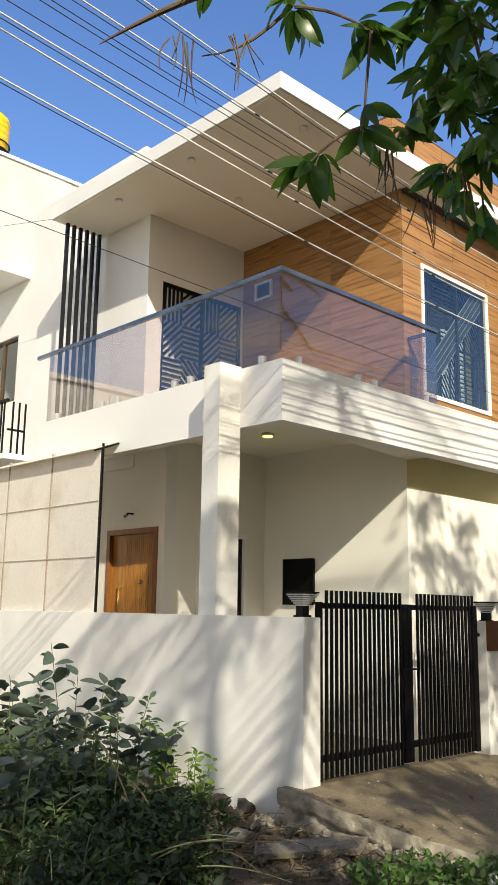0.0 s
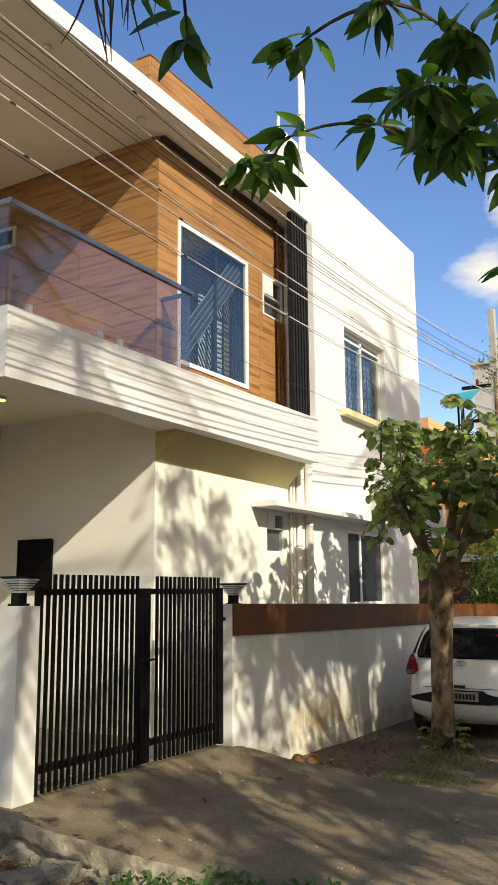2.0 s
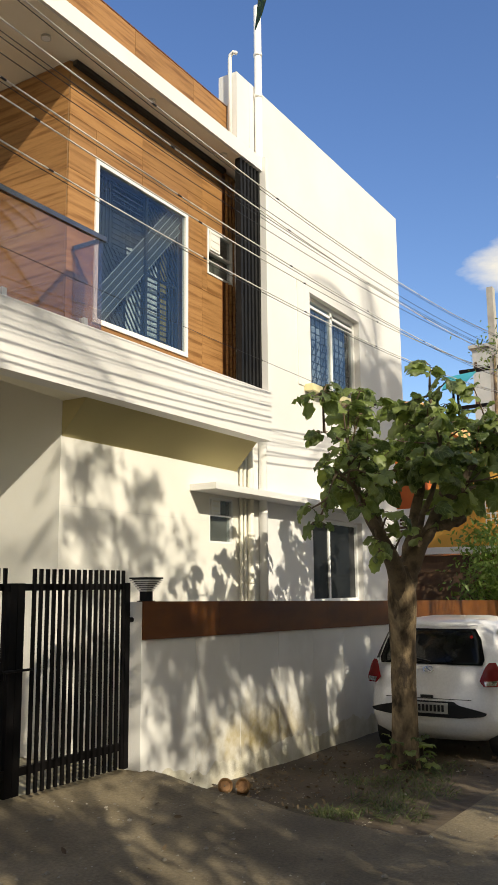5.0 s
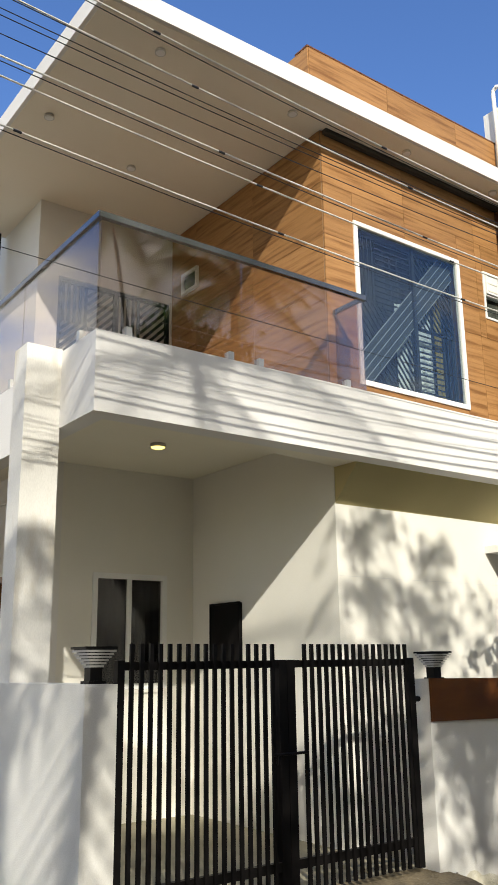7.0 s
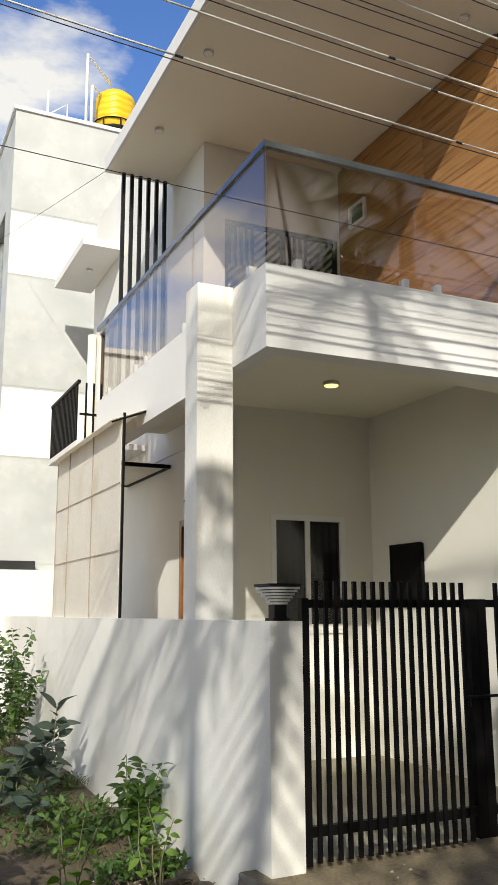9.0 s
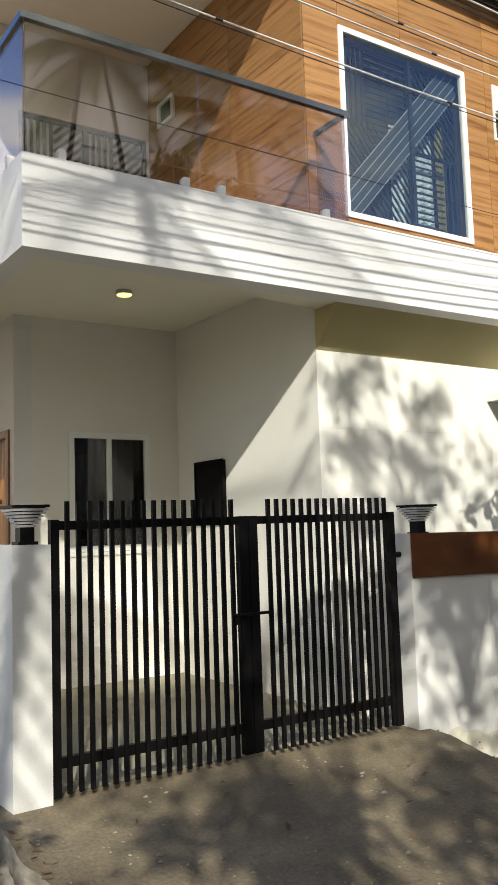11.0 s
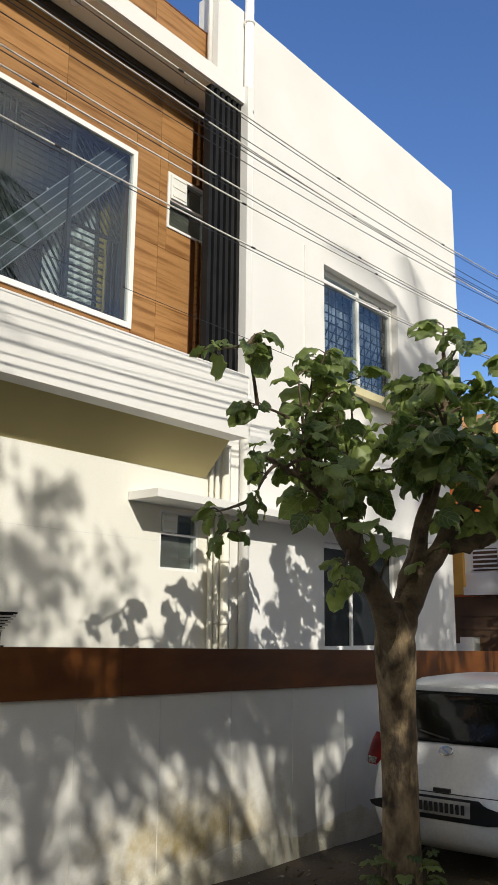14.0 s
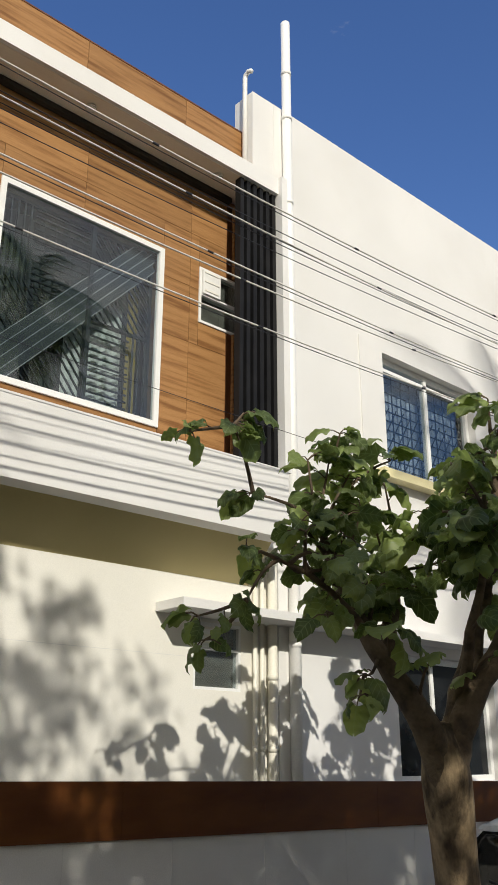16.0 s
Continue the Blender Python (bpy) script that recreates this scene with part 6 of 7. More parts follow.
    bm = tube(bmesh.new(), bent((11.52, 3.32, 2.30), (11.96, 3.08, 2.40), (0, 0, -0.04), 8), [0.050, 0.052, 0.056, 0.052, 0.060, 0.054, 0.060, 0.050, 0.034], 14)
    for v in bm.verts:
        v.co += (0.03 * noise.noise(v.co * 16) + 0.02 * noise.noise(v.co * 34)) * Vector((1, 1, 1))
    part("stub", bm, LIMBBARK, t, "rough sawn branch stub")
    part("stub", tube(bmesh.new(), [(11.34, 3.46, 2.0), (11.40, 3.42, 2.14), (11.43, 3.40, 2.26)], [0.042, 0.036, 0.020], 8), BARK, t, "short broken stub")
    part("bare_twig", tube(bmesh.new(), bent((12.05, 3.06, 2.86), (12.32, 2.9, 2.62), (0, 0, -0.03), 5), 0.007, 6), TWIG, t)
    bm = bmesh.new()
    poses = []
    for a, b in tips:
        mid = bent(a, b, (0, 0, rnd.uniform(-0.04, 0.06)), 4)
        tube(bm, mid, [0.015, 0.012, 0.010, 0.008, 0.006], 6)
        d = (b - a).normalized()
        for k in range(5 if b.x < 10.4 else 8 if b.x > 11.6 else 7):
            p = mid[4] if k < 4 else mid[1 + k % 3]
            w = (rand_dir(-0.6, 0.4) + d * 0.4).normalized()
            q = p + w * rnd.uniform(0.04, 0.11)
            if (q - Vector((11.62, 3.55, 3.52))).length < 0.24:
                continue
            if q.x > 10.5 and q.z + 0.12 * w.z < 2.52 and rnd.random() > (0.45 if q.y < 3.55 else 0.12):
                continue
            tube(bm, [p, p.lerp(q, 0.5) + Vector((0, 0, 0.012)), q], [0.0045, 0.004, 0.0035], 5)
            poses.append(leaf_pose(q, w + Vector((0, 0, -0.25)), rnd.uniform(-1.0, 1.0), rnd.uniform(0.35, 0.75) if b.x < 10.4 else rnd.uniform(0.42, 1.02)))
    # young shoots round the foot of the trunk
    for k in range(22):
        a = k * 2.4
        p = Vector((11.44 + 0.18 * math.cos(a), 3.66 + 0.18 * math.sin(a), -0.24 + 0.016 * k))
        poses.insert(0, leaf_pose(p, (math.cos(a), math.sin(a), 0.5), rnd.uniform(-0.5, 0.5), rnd.uniform(0.35, 0.7)))
    part("branchwork", bm, TWIG, t)
    me = [mesh_of("leaf", broad_leaf_data(0.225, 0.225, f, dr, cu, 60 + i), BROADLEAF) for i, (f, dr, cu) in enumerate(((0.22, 0.22, 0.10), (0.40, 0.42, 0.26), (0.12, 0.16, 0.05), (0.30, 0.58, 0.30), (0.10, 0.32, 0.20)))]
    # those that face the lane are leaves of their own
    poses.sort(key=lambda m: m.translation.y + 0.25 * m.translation.z)
    for i, m in enumerate(poses[:300]):
        ob = link_mesh("leaf", me[i % 5], None, t)
        ob.matrix_local = m
    for k, (f, dr, cu) in enumerate(((0.3, 0.4, 0.15), (0.15, 0.25, 0.08), (0.4, 0.5, 0.28))):
        joined_leaves("leaf_mass", poses[300 + k::3], broad_leaf_data(0.225, 0.215, f, dr, cu, 70 + k), BROADLEAF2, t)


street_tree()


def mango_tree():
    t = thing("mango_tree", "mango tree with long drooping dark leaves over the lane", "tree")
    trunk = bent((2.2, -2.1, -0.4), (2.0, -1.7, 2.6), (0.1, 0.05, 0), 8)
    bm = tube(bmesh.new(), trunk, [0.24, 0.2, 0.185, 0.18, 0.175, 0.17, 0.17, 0.17, 0.16], 14)
    part("trunk", bm, BARK, t, smooth=True)
    top = trunk[-1]
    # leaf whorls: place and number of leaves
    whorls = [(1.50, 1.26, 2.90, 10), (1.62, 1.16, 3.02, 8), (1.86, 1.04, 3.18, 12), (2.00, 1.00, 3.02, 10), (1.98, 1.06, 2.92, 6), (1.60, 1.11, 3.30, 12), (1.44, 1.27, 3.38, 8), (1.80, 0.92, 3.35, 10), (1.98, 0.86, 3.22, 8),
              (2.10, 1.20, 3.08, 9), (2.16, 1.10, 3.14, 9), (2.32, 1.18, 2.98, 6), (2.30, 0.95, 3.22, 8), (2.58, 1.02, 3.05, 8), (2.60, 0.78, 3.10, 10), (2.75, 0.66, 3.06, 10), (2.82, 0.72, 2.92, 8),
              (2.86, 1.34, 2.94, 8), (2.99, 1.33, 2.98, 9), (2.92, 1.22, 3.02, 6), (3.02, 0.98, 3.04, 8), (3.12, 0.88, 2.98, 10), (3.22, 0.78, 2.98, 9), (3.30, 0.72, 3.04, 8), (3.30, 0.62, 2.86, 7), (3.62, 0.74, 2.74, 6),
              (2.05, 0.75, 3.30, 10), (2.40, 0.60, 3.28, 10), (2.9, 0.5, 3.2, 10), (1.3, 1.5, 3.52, 5)]
    bm = bmesh.new()
    spine = {}
    for k, goal in enumerate([(1.45, 1.35, 3.55), (2.0, 0.85, 3.42), (2.6, 0.62, 3.36), (3.25, 0.55, 3.24)]):
        pts = bent(top, goal, (0.05 * (k - 1.5), 0, 0.55), 10)
        part("limb", tube(bmesh.new(), pts, [0.075 - 0.0064 * i for i in range(11)], 10), DARKBARK, t, smooth=True)
        spine[k] = pts
    me = [leaf_mesh("leaf", MANGOLEAF, 0.118, 0.042, 0, f, dr) for f, dr in ((0.25, 0.25), (0.15, 0.45), (0.35, 0.1))]
    i = 0
    joints = [q for s in spine.values() for q in s[6:]]
    whorls.sort(key=lambda w: min((q - Vector(w[:3])).length for q in joints))
    for x, y, z, n in whorls:
        n = int(n * 1.7)
        p = Vector((x, y, z))
        root = min(joints, key=lambda q: (q - p).length)
        joints.append(p)
        mid = bent(root, p, (0, 0, 0.02), 5)
        tube(bm, mid, [0.006, 0.0055, 0.005, 0.0045, 0.004, 0.003], 6)
        d = (p - root).normalized()
        for k in range(n):
            q = mid[5] if k < n * 0.65 else mid[4]
            w = (rand_dir(-0.6, 0.45) + d * 0.5 + Vector((0, 0, -0.22))).normalized()
            ob = link_mesh("leaf", me[i % 3], None, t)
            ob.matrix_local = leaf_pose(q + w * 0.012, w, rnd.uniform(-1.2, 1.2), rnd.uniform(0.65, 1.15))
            i += 1
    extra = [(1.77, 1.11, 3.08), (1.84, 0.96, 3.12), (1.75, 0.94, 3.25), (1.73, 1.03, 3.38), (1.92, 0.98, 3.26), (1.88, 1.10, 3.30), (2.05, 0.95, 3.10), (2.69, 0.72, 2.90), (2.80, 0.66, 2.80), (2.78, 0.80, 2.96), (2.72, 0.62, 3.02), (3.12, 0.80, 3.08), (3.24, 0.84, 3.04), (3.05, 0.72, 3.10), (3.35, 0.66, 2.98),
             (1.42, 0.69, 3.03), (1.48, 0.59, 3.02), (1.50, 0.70, 2.92), (1.57, 0.63, 2.88), (1.56, 0.72, 2.82), (1.62, 0.66, 2.77), (1.40, 0.78, 3.12), (1.52, 0.62, 3.10), (1.60, 0.60, 2.98)]
    extra.sort(key=lambda c: -c[2])
    poses = []
    for c in extra:
        p = Vector(c)
        root = min(joints, key=lambda q: (q - p).length)
        tube(bm, bent(root, p, (0, 0, 0.02), 5), [0.006, 0.0055, 0.005, 0.0045, 0.004, 0.003], 6)
        joints.append(p)
        small = 0.72 if p.x < 1.66 else 1.0
        for k in range(20 if small == 1.0 else 26):
            w = (rand_dir(-0.7, 0.5) + Vector((0, 0, -0.22))).normalized()
            poses.append(leaf_pose(p + w * 0.012 + rand_dir(-1, 1) * rnd.uniform(0, 0.05), w, rnd.uniform(-1.2, 1.2), small * rnd.uniform(0.65, 1.1)))
    joined_leaves("leaf_mass", poses, leaf_data("", 0.115, 0.041, 0, 0.25, 0.3), leafy("mango_leaf_mass", (0.022, 0.058, 0.011), (0.095, 0.175, 0.034), 0.46, 0.32), t)
    # bare tip reaching over the lane, and dry flower stalks
    part("bare_twig", tube(bmesh.new(), bent((1.45, 1.35, 3.55), (1.10, 1.78, 3.34), (0, 0, 0.03), 6), [0.014, 0.013, 0.012, 0.011, 0.009, 0.006, 0.002], 8), TWIG, t)
    part("bare_twig", tube(bmesh.new(), bent((1.55, 1.40, 3.50), (1.38, 1.62, 3.36), (0, 0, -0.04), 5), [0.007, 0.006, 0.005, 0.004, 0.003, 0.002], 6), TWIG, t)
    for x, y, z in ((1.70, 1.15, 2.98), (1.28, 1.60, 3.36), (1.95, 1.05, 2.98), (2.15, 1.22, 3.10), (1.42, 1.50, 3.40), (2.10, 1.28, 3.02)):
        sm = bmesh.new()
        for _ in range(7):
            a = Vector((x + rnd.uniform(-0.03, 0.03), y + rnd.uniform(-0.03, 0.03), z))
            tube(sm, bent(a, a + Vector((rnd.uniform(-0.05, 0.05), rnd.uniform(-0.05, 0.05), -rnd.uniform(0.10, 0.22))), (rnd.uniform(-0.02, 0.02), 0, 0), 4), [0.003, 0.003, 0.0025, 0.002, 0.001], 5)
        part("flower_stalk", sm, TWIG, t, "dry brown flower stalks")
    part("branchwork", bm, TWIG, t)["kind"] = "stuff"
    return t


mango_tree()


def shade_tree(label, base, crown, radii, count, leaf_len, seed, clumps=26, trunk_r=0.2, spread=0.4):
    """An unseen lane tree for shade: trunk, limbs, crown of leaf clumps with gaps."""
    r = random.Random(seed)
    t = thing("tree", label, "tree", "lane trees")
    base, crown = Vector(base), Vector(crown)
    pts = bent(base, crown - Vector((0, 0, radii[2] * 0.55)), (0.15, 0.1, 0), 8)
    part("trunk", tube(bmesh.new(), pts, [trunk_r * (1.15 - 0.122 * i) for i in range(9)], 12), BARK, t, smooth=True)
    poses = []
    data = leaf_data("", leaf_len, leaf_len * 0.42, 0, 0.2, 0.3, 2)
    for k in range(clumps):
        a, z, q = r.uniform(0, 2 * math.pi), r.uniform(-0.8, 1), r.uniform(0.45, 1.0)
        s = math.sqrt(max(0.0, 1 - z * z))
        c = crown + Vector((radii[0] * s * math.cos(a) * q, radii[1] * s * math.sin(a) * q, radii[2] * z * q))
        part("limb", tube(bmesh.new(), bent(pts[-1 if k % 2 else -3], c, (0, 0, 0.15), 5), [0.016, 0.013, 0.010, 0.008, 0.006, 0.004], 6), TWIG, t)
        size = r.uniform(0.7, 1.3) * spread
        for _ in range(count // clumps):
            d = Vector((r.gauss(0, 1), r.gauss(0, 1), r.gauss(0, 0.7)))
            w = Vector((r.uniform(-1, 1), r.uniform(-1, 1), r.uniform(-1.8, 0.0)))
            poses.append(leaf_pose(c + d * size * 0.5, w, r.uniform(-1.5, 1.5), r.uniform(0.7, 1.3)))
    joined_leaves("crown", poses, data, SHADELEAF, t)
    return t


# trees out of view, added so their crowns shade the lane, walls and gate
shade_tree("unseen leafy tree added to shade the wall", (7.6, -4.4, -0.4), (7.75, -3.1, 6.55), (4.2, 1.2, 0.85), 7600, 0.135, 5, 130, 0.09, 0.31)
shade_tree("tall thin-crowned unseen tree added to shade the house wall", (4.2, -4.4, -0.4), (5.15, -2.9, 8.1), (1.2, 0.7, 0.9), 1250, 0.115, 15, 42, 0.05, 0.2)
shade_tree("unseen leafy tree added to shade the driveway", (2.2, -5.6, -0.4), (3.2, -4.6, 5.2), (2.9, 1.3, 1.2), 3900, 0.155, 6, 54, 0.13, 0.34)
shade_tree("small unseen leafy tree added behind the lane for shade", (-1.6, -5.4, -0.4), (-1.4, -4.4, 6.0), (1.7, 1.2, 1.1), 2000, 0.2, 7, 30, 0.12)
shade_tree("unseen leafy tree added farther along the lane for shade", (9.6, -5.6, -0.4), (9.2, -4.6, 5.0), (3.1, 1.3, 1.2), 5200, 0.15, 8, 75, 0.13, 0.30)
shade_tree("low unseen leafy tree added to shade the verge", (6.6, -4.7, -0.4), (7.4, -3.5, 4.9), (2.3, 0.9, 0.6), 2500, 0.15, 27, 40, 0.08, 0.3)
shade_tree("unseen flat-crowned tree added to shade the wall top", (6.0, -4.9, -0.4), (6.9, -3.5, 7.05), (2.6, 0.7, 0.28), 1800, 0.15, 33, 44, 0.07, 0.27)
shade_tree("young slender unseen tree added to dapple the wall foot", (4.6, -4.2, -0.4), (5.15, -3.1, 5.75), (0.75, 0.4, 0.38), 300, 0.115, 41, 24, 0.03, 0.17)
shade_tree("slim unseen leafy tree added to shade the gate", (3.0, -4.0, -0.4), (3.55, -2.9, 6.55), (1.5, 0.8, 0.75), 1000, 0.13, 25, 26, 0.045, 0.32)
shade_tree("unseen leafy tree added to shade the stair block", (11.5, -4.4, -0.4), (11.9, -3.2, 8.0), (1.7, 1.0, 0.75), 1500, 0.19, 26, 30, 0.09, 0.34)


def palm(base, top, seed, fronds=15, leaflets=46, wide=0.028, girth=0.13, leaf=0.62):
    r = random.Random(seed)
    t = thing("palm_tree", "tall coconut palm across the lane", "tree", "palms")
    base, top = Vector(base), Vector(top)
    part("trunk", tube(bmesh.new(), bent(base, top, (0.3, 0.1, 0), 14), [girth * (1 - 0.035 * i) for i in range(15)], 12), PALMBARK, t, smooth=True)
    for k in range(fronds):
        a = 2 * math.pi * k / fronds + r.uniform(-0.2, 0.2)
        up = r.uniform(-0.2, 0.75)
        d = Vector((math.cos(a), math.sin(a), up)).normalized()
        L = r.uniform(2.3, 3.1)
        spine = [top + d * L * s + Vector((0, 0, -1.15 * L * 0.5 * s * s)) for s in np.linspace(0, 1, 12)]
        bm = tube(bmesh.new(), spine, [0.03 - 0.0022 * i for i in range(12)], 5)
        side = d.cross(Vector((0, 0, 1))).normalized()
        for i in range(1, leaflets):
            s = i / leaflets
            p = top + d * L * s + Vector((0, 0, -1.15 * L * 0.5 * s * s))
            fwd = (d + Vector((0, 0, -1.15 * s))).normalized()
            ln = leaf * math.sin(math.pi * (0.12 + 0.85 * s)) + 0.06
            for e in (-1, 1):
                tip = p + (side * e + fwd * 0.6 + Vector((0, 0, -0.45))).normalized() * ln
                bm.faces.new([bm.verts.new(p - fwd * wide), bm.verts.new(p + fwd * wide), bm.verts.new(tip)])
        part("frond", bm, FROND, t)


palm((14.2, -5.6, -0.4), (14.5, -5.0, 12.3), 9)
palm((13.4, -7.0, -0.4), (11.2, -5.1, 11.8), 3, 20, girth=0.085)
palm((15.0, -5.4, -0.4), (14.2, -4.6, 10.6), 6)
palm((9.0, -7.2, -0.4), (10.9, -5.0, 13.0), 12, 9, 40, 0.02, 0.09)
# palms out of view, placed for the frond streaks on the west wall
palm((-0.8, -3.7, -0.4), (1.5, -3.5, 7.7), 4, 13, 15, 0.042, 0.10, 0.85)
palm((2.6, -5.2, -0.4), (1.85, -4.1, 10.5), 5, 11, 20, 0.030, 0.07)
palm((-0.6, -4.9, -0.4), (0.35, -4.1, 9.5), 9, 9, 15, 0.042, 0.09, 0.8)


def far_tree(label, base, crown, radii, count, seed, mat):
    r = random.Random(seed)
    t = thing("tree", label, "tree", "far trees")
    base, crown = Vector(base), Vector(crown)
    part("trunk", tube(bmesh.new(), bent(base, crown, (0.1, 0, 0), 6), [0.16, 0.14, 0.12, 0.1, 0.08, 0.06, 0.03], 10), BARK, t, smooth=True)
    data = leaf_data("", 0.12, 0.05, 0, 0.2, 0.3, 2)
    poses = []
    for k in range(22):
        c = crown + Vector((r.uniform(-1, 1) * radii[0], r.uniform(-1, 1) * radii[1], r.uniform(-1, 1) * radii[2]))
        for _ in range(count // 22):
            d = Vector((r.gauss(0, 0.3), r.gauss(0, 0.3), r.gauss(0, 0.25)))
            poses.append(leaf_pose(c + d, (r.uniform(-1, 1), r.uniform(-1, 1), r.uniform(-1, 0.3)), r.uniform(-1.5, 1.5), r.uniform(0.7, 1.4)))
    joined_leaves("crown", poses, data, mat, t)


FARLEAF = leafy("far_leaf", (0.06, 0.12, 0.02), (0.20, 0.28, 0.06), 0.35, 0.5)
far_tree("feathery green tree beyond the parked car", (20.4, 5.1, -0.4), (20.4, 5.05, 1.95), (0.5, 0.42, 0.85), 2400, 21, FARLEAF)
far_tree("creeper covered tree at the utility pole", (27.2, 6.95, -0.4), (27.35, 6.8, 8.45), (0.25, 0.28, 0.45), 180, 23, FARLEAF)


def bush(label, stems, leaf, size, seed, height, spread, leaves=14, category="shrub", top=0.25):
    """A shrub of upright stems with paired leaves, each leaf a part."""
    r = random.Random(seed)
    t = thing("shrub", label, category, "wayside plants")
    bm = bmesh.new()
    poses = []
    for x, y, h in stems:
        z0 = rise(x, y) - 0.05
        a = Vector((x, y, z0))
        b = a + Vector((r.uniform(-spread, spread), r.uniform(-spread, spread), h + 0.05))
        pts = bent(a, b, (r.uniform(-0.06, 0.06), r.uniform(-0.06, 0.06), 0), 8)
        tube(bm, pts, [0.007 - 0.0006 * i for i in range(9)], 6)
        for k in range(leaves):
            s = top + (1 - top) * (k / leaves) ** 0.7
            i = min(7, int(s * 8))
            p = pts[i].lerp(pts[i + 1], s * 8 - i) if i < 8 else pts[8]
            w = Vector((math.cos(k * 2.4 + x * 9) + r.uniform(-0.5, 0.5), math.sin(k * 2.4 + x * 9) + r.uniform(-0.5, 0.5), r.uniform(-0.5, 0.9)))
            poses.append(leaf_pose(p + w * 0.01, w, r.uniform(-1.0, 1.0), size * r.uniform(0.5, 1.25)))
    r.shuffle(poses)
    for m in poses[:300]:
        link_mesh("leaf", leaf, None, t).matrix_local = m
    if len(poses) > 300:
        joined_leaves("leaf_mass", poses[300:], ([tuple(v.co) for v in leaf.vertices], [tuple(f.vertices) for f in leaf.polygons]), leaf.materials[0] if leaf is ROUNDLEAF else BUSHLEAF2, t)
    part("branchwork", bm, STALK, t)
    return t


MILKLEAF = leafy("milkweed_leaf", (0.030, 0.052, 0.036), (0.105, 0.135, 0.098), 0.22, 0.5, island=False)
ROUNDLEAF = leaf_mesh("leaf", MILKLEAF, 0.135, 0.078, 0, 0.26, 0.10)
SMALLLEAF = leaf_mesh("leaf", BUSHLEAF, 0.062, 0.034, 0, 0.2, 0.2, n=4)
GREENLEAF = leaf_mesh("leaf", leafy("bright_leaf", (0.07, 0.14, 0.02), (0.19, 0.30, 0.045), 0.4, 0.5, island=False), 0.075, 0.045, 0, 0.2, 0.3, n=4)
DEEPLEAF = leaf_mesh("leaf", leafy("deep_green_leaf", (0.035, 0.085, 0.014), (0.13, 0.22, 0.045), 0.4, 0.45, island=False), 0.085, 0.052, 0, 0.2, 0.45, n=4)
rb = random.Random(31)
bush("grey-green milkweed shrub with thick round leaves", [(3.25, 5.10, 1.56), (3.42, 5.02, 1.30), (3.05, 5.30, 1.30), (3.62, 4.98, 1.30), (2.92, 5.40, 1.35), (3.75, 4.90, 1.0)] + [(rb.uniform(2.5, 3.65), rb.uniform(4.5, 5.5), rb.uniform(0.5, 1.15)) for _ in range(16)] + [(rb.uniform(2.75, 3.8), rb.uniform(4.7, 5.4), rb.uniform(0.9, 1.35)) for _ in range(5)], ROUNDLEAF, 1.1, 1, 1, 0.14, 15, top=0.5)
bush("small-leaved grey-green wayside shrub", [(rb.uniform(2.5, 3.75), rb.uniform(4.4, 5.6), rb.uniform(0.5, 1.2)) for _ in range(30)] + [(rb.uniform(2.6, 3.9), rb.uniform(5.1, 5.9), rb.uniform(0.6, 1.0)) for _ in range(18)] + [(rb.uniform(3.2, 3.8), rb.uniform(4.8, 5.5), rb.uniform(0.4, 1.1)) for _ in range(16)], SMALLLEAF, 1.05, 2, 1, 0.36, 46)
bush("low milkweed shrub with dark round leaves", [(2.6 + 0.13 * k, 4.2 - 0.05 * k, 0.35 + 0.08 * (k % 3)) for k in range(8)], ROUNDLEAF, 0.9, 3, 1, 0.15, 12)
bush("bright green shrub beside the compound wall", [(4.45 + 0.05 * k, 5.35 + 0.06 * k, 0.55 + 0.05 * (k % 3)) for k in range(4)], GREENLEAF, 1.0, 4, 1, 0.15, 12)
bush("young green plant with drooping leaves at the wall foot", [(5.14 + 0.03 * k, 6.28 + 0.05 * k, 0.42 + 0.07 * (k % 4)) for k in range(9)], DEEPLEAF, 1.15, 5, 1, 0.20, 26)
bush("milkweed plant with dark round leaves by the wall", [(4.98, 8.4, 0.80), (5.05, 8.6, 0.6), (4.85, 8.2, 0.62), (4.9, 8.0, 0.4), (4.7, 7.9, 0.55), (4.62, 7.6, 0.5), (4.5, 7.7, 0.4), (4.55, 7.3, 0.3)], ROUNDLEAF, 1.3, 6, 1, 0.14, 16)
bush("leafy green shrub far along the wall", [(4.72 + 0.025 * k, 10.1 + 0.06 * k, 0.75 + 0.17 * (k % 5)) for k in range(22)], DEEPLEAF, 1.1, 7, 1, 0.3, 44)
bush("small green plant at the wall corner", [(5.12 + 0.03 * k, 5.75 + 0.05 * k, 0.42 + 0.05 * (k % 2)) for k in range(4)], GREENLEAF, 1.0, 8, 1, 0.14, 14)


def ground_cover(name, label, spots, data, mat, per, height, seed):
    r = random.Random(seed)
    poses = []
    for x, y, rad in spots:
        for _ in range(per):
            a, q = r.uniform(0, 2 * math.pi), math.sqrt(r.random()) * rad
            px, py = x + q * math.cos(a), y + q * math.sin(a)
            p = Vector((px, py, rise(px, py) + r.uniform(0, height)))
            poses.append(leaf_pose(p, (r.uniform(-1, 1), r.uniform(-1, 1), r.uniform(0.1, 1.3)), r.uniform(-0.7, 0.7), r.uniform(0.6, 1.3)))
    ob = joined_leaves(name, poses, data, mat, None)
    tagged(ob, label, "plants", "", "stuff")


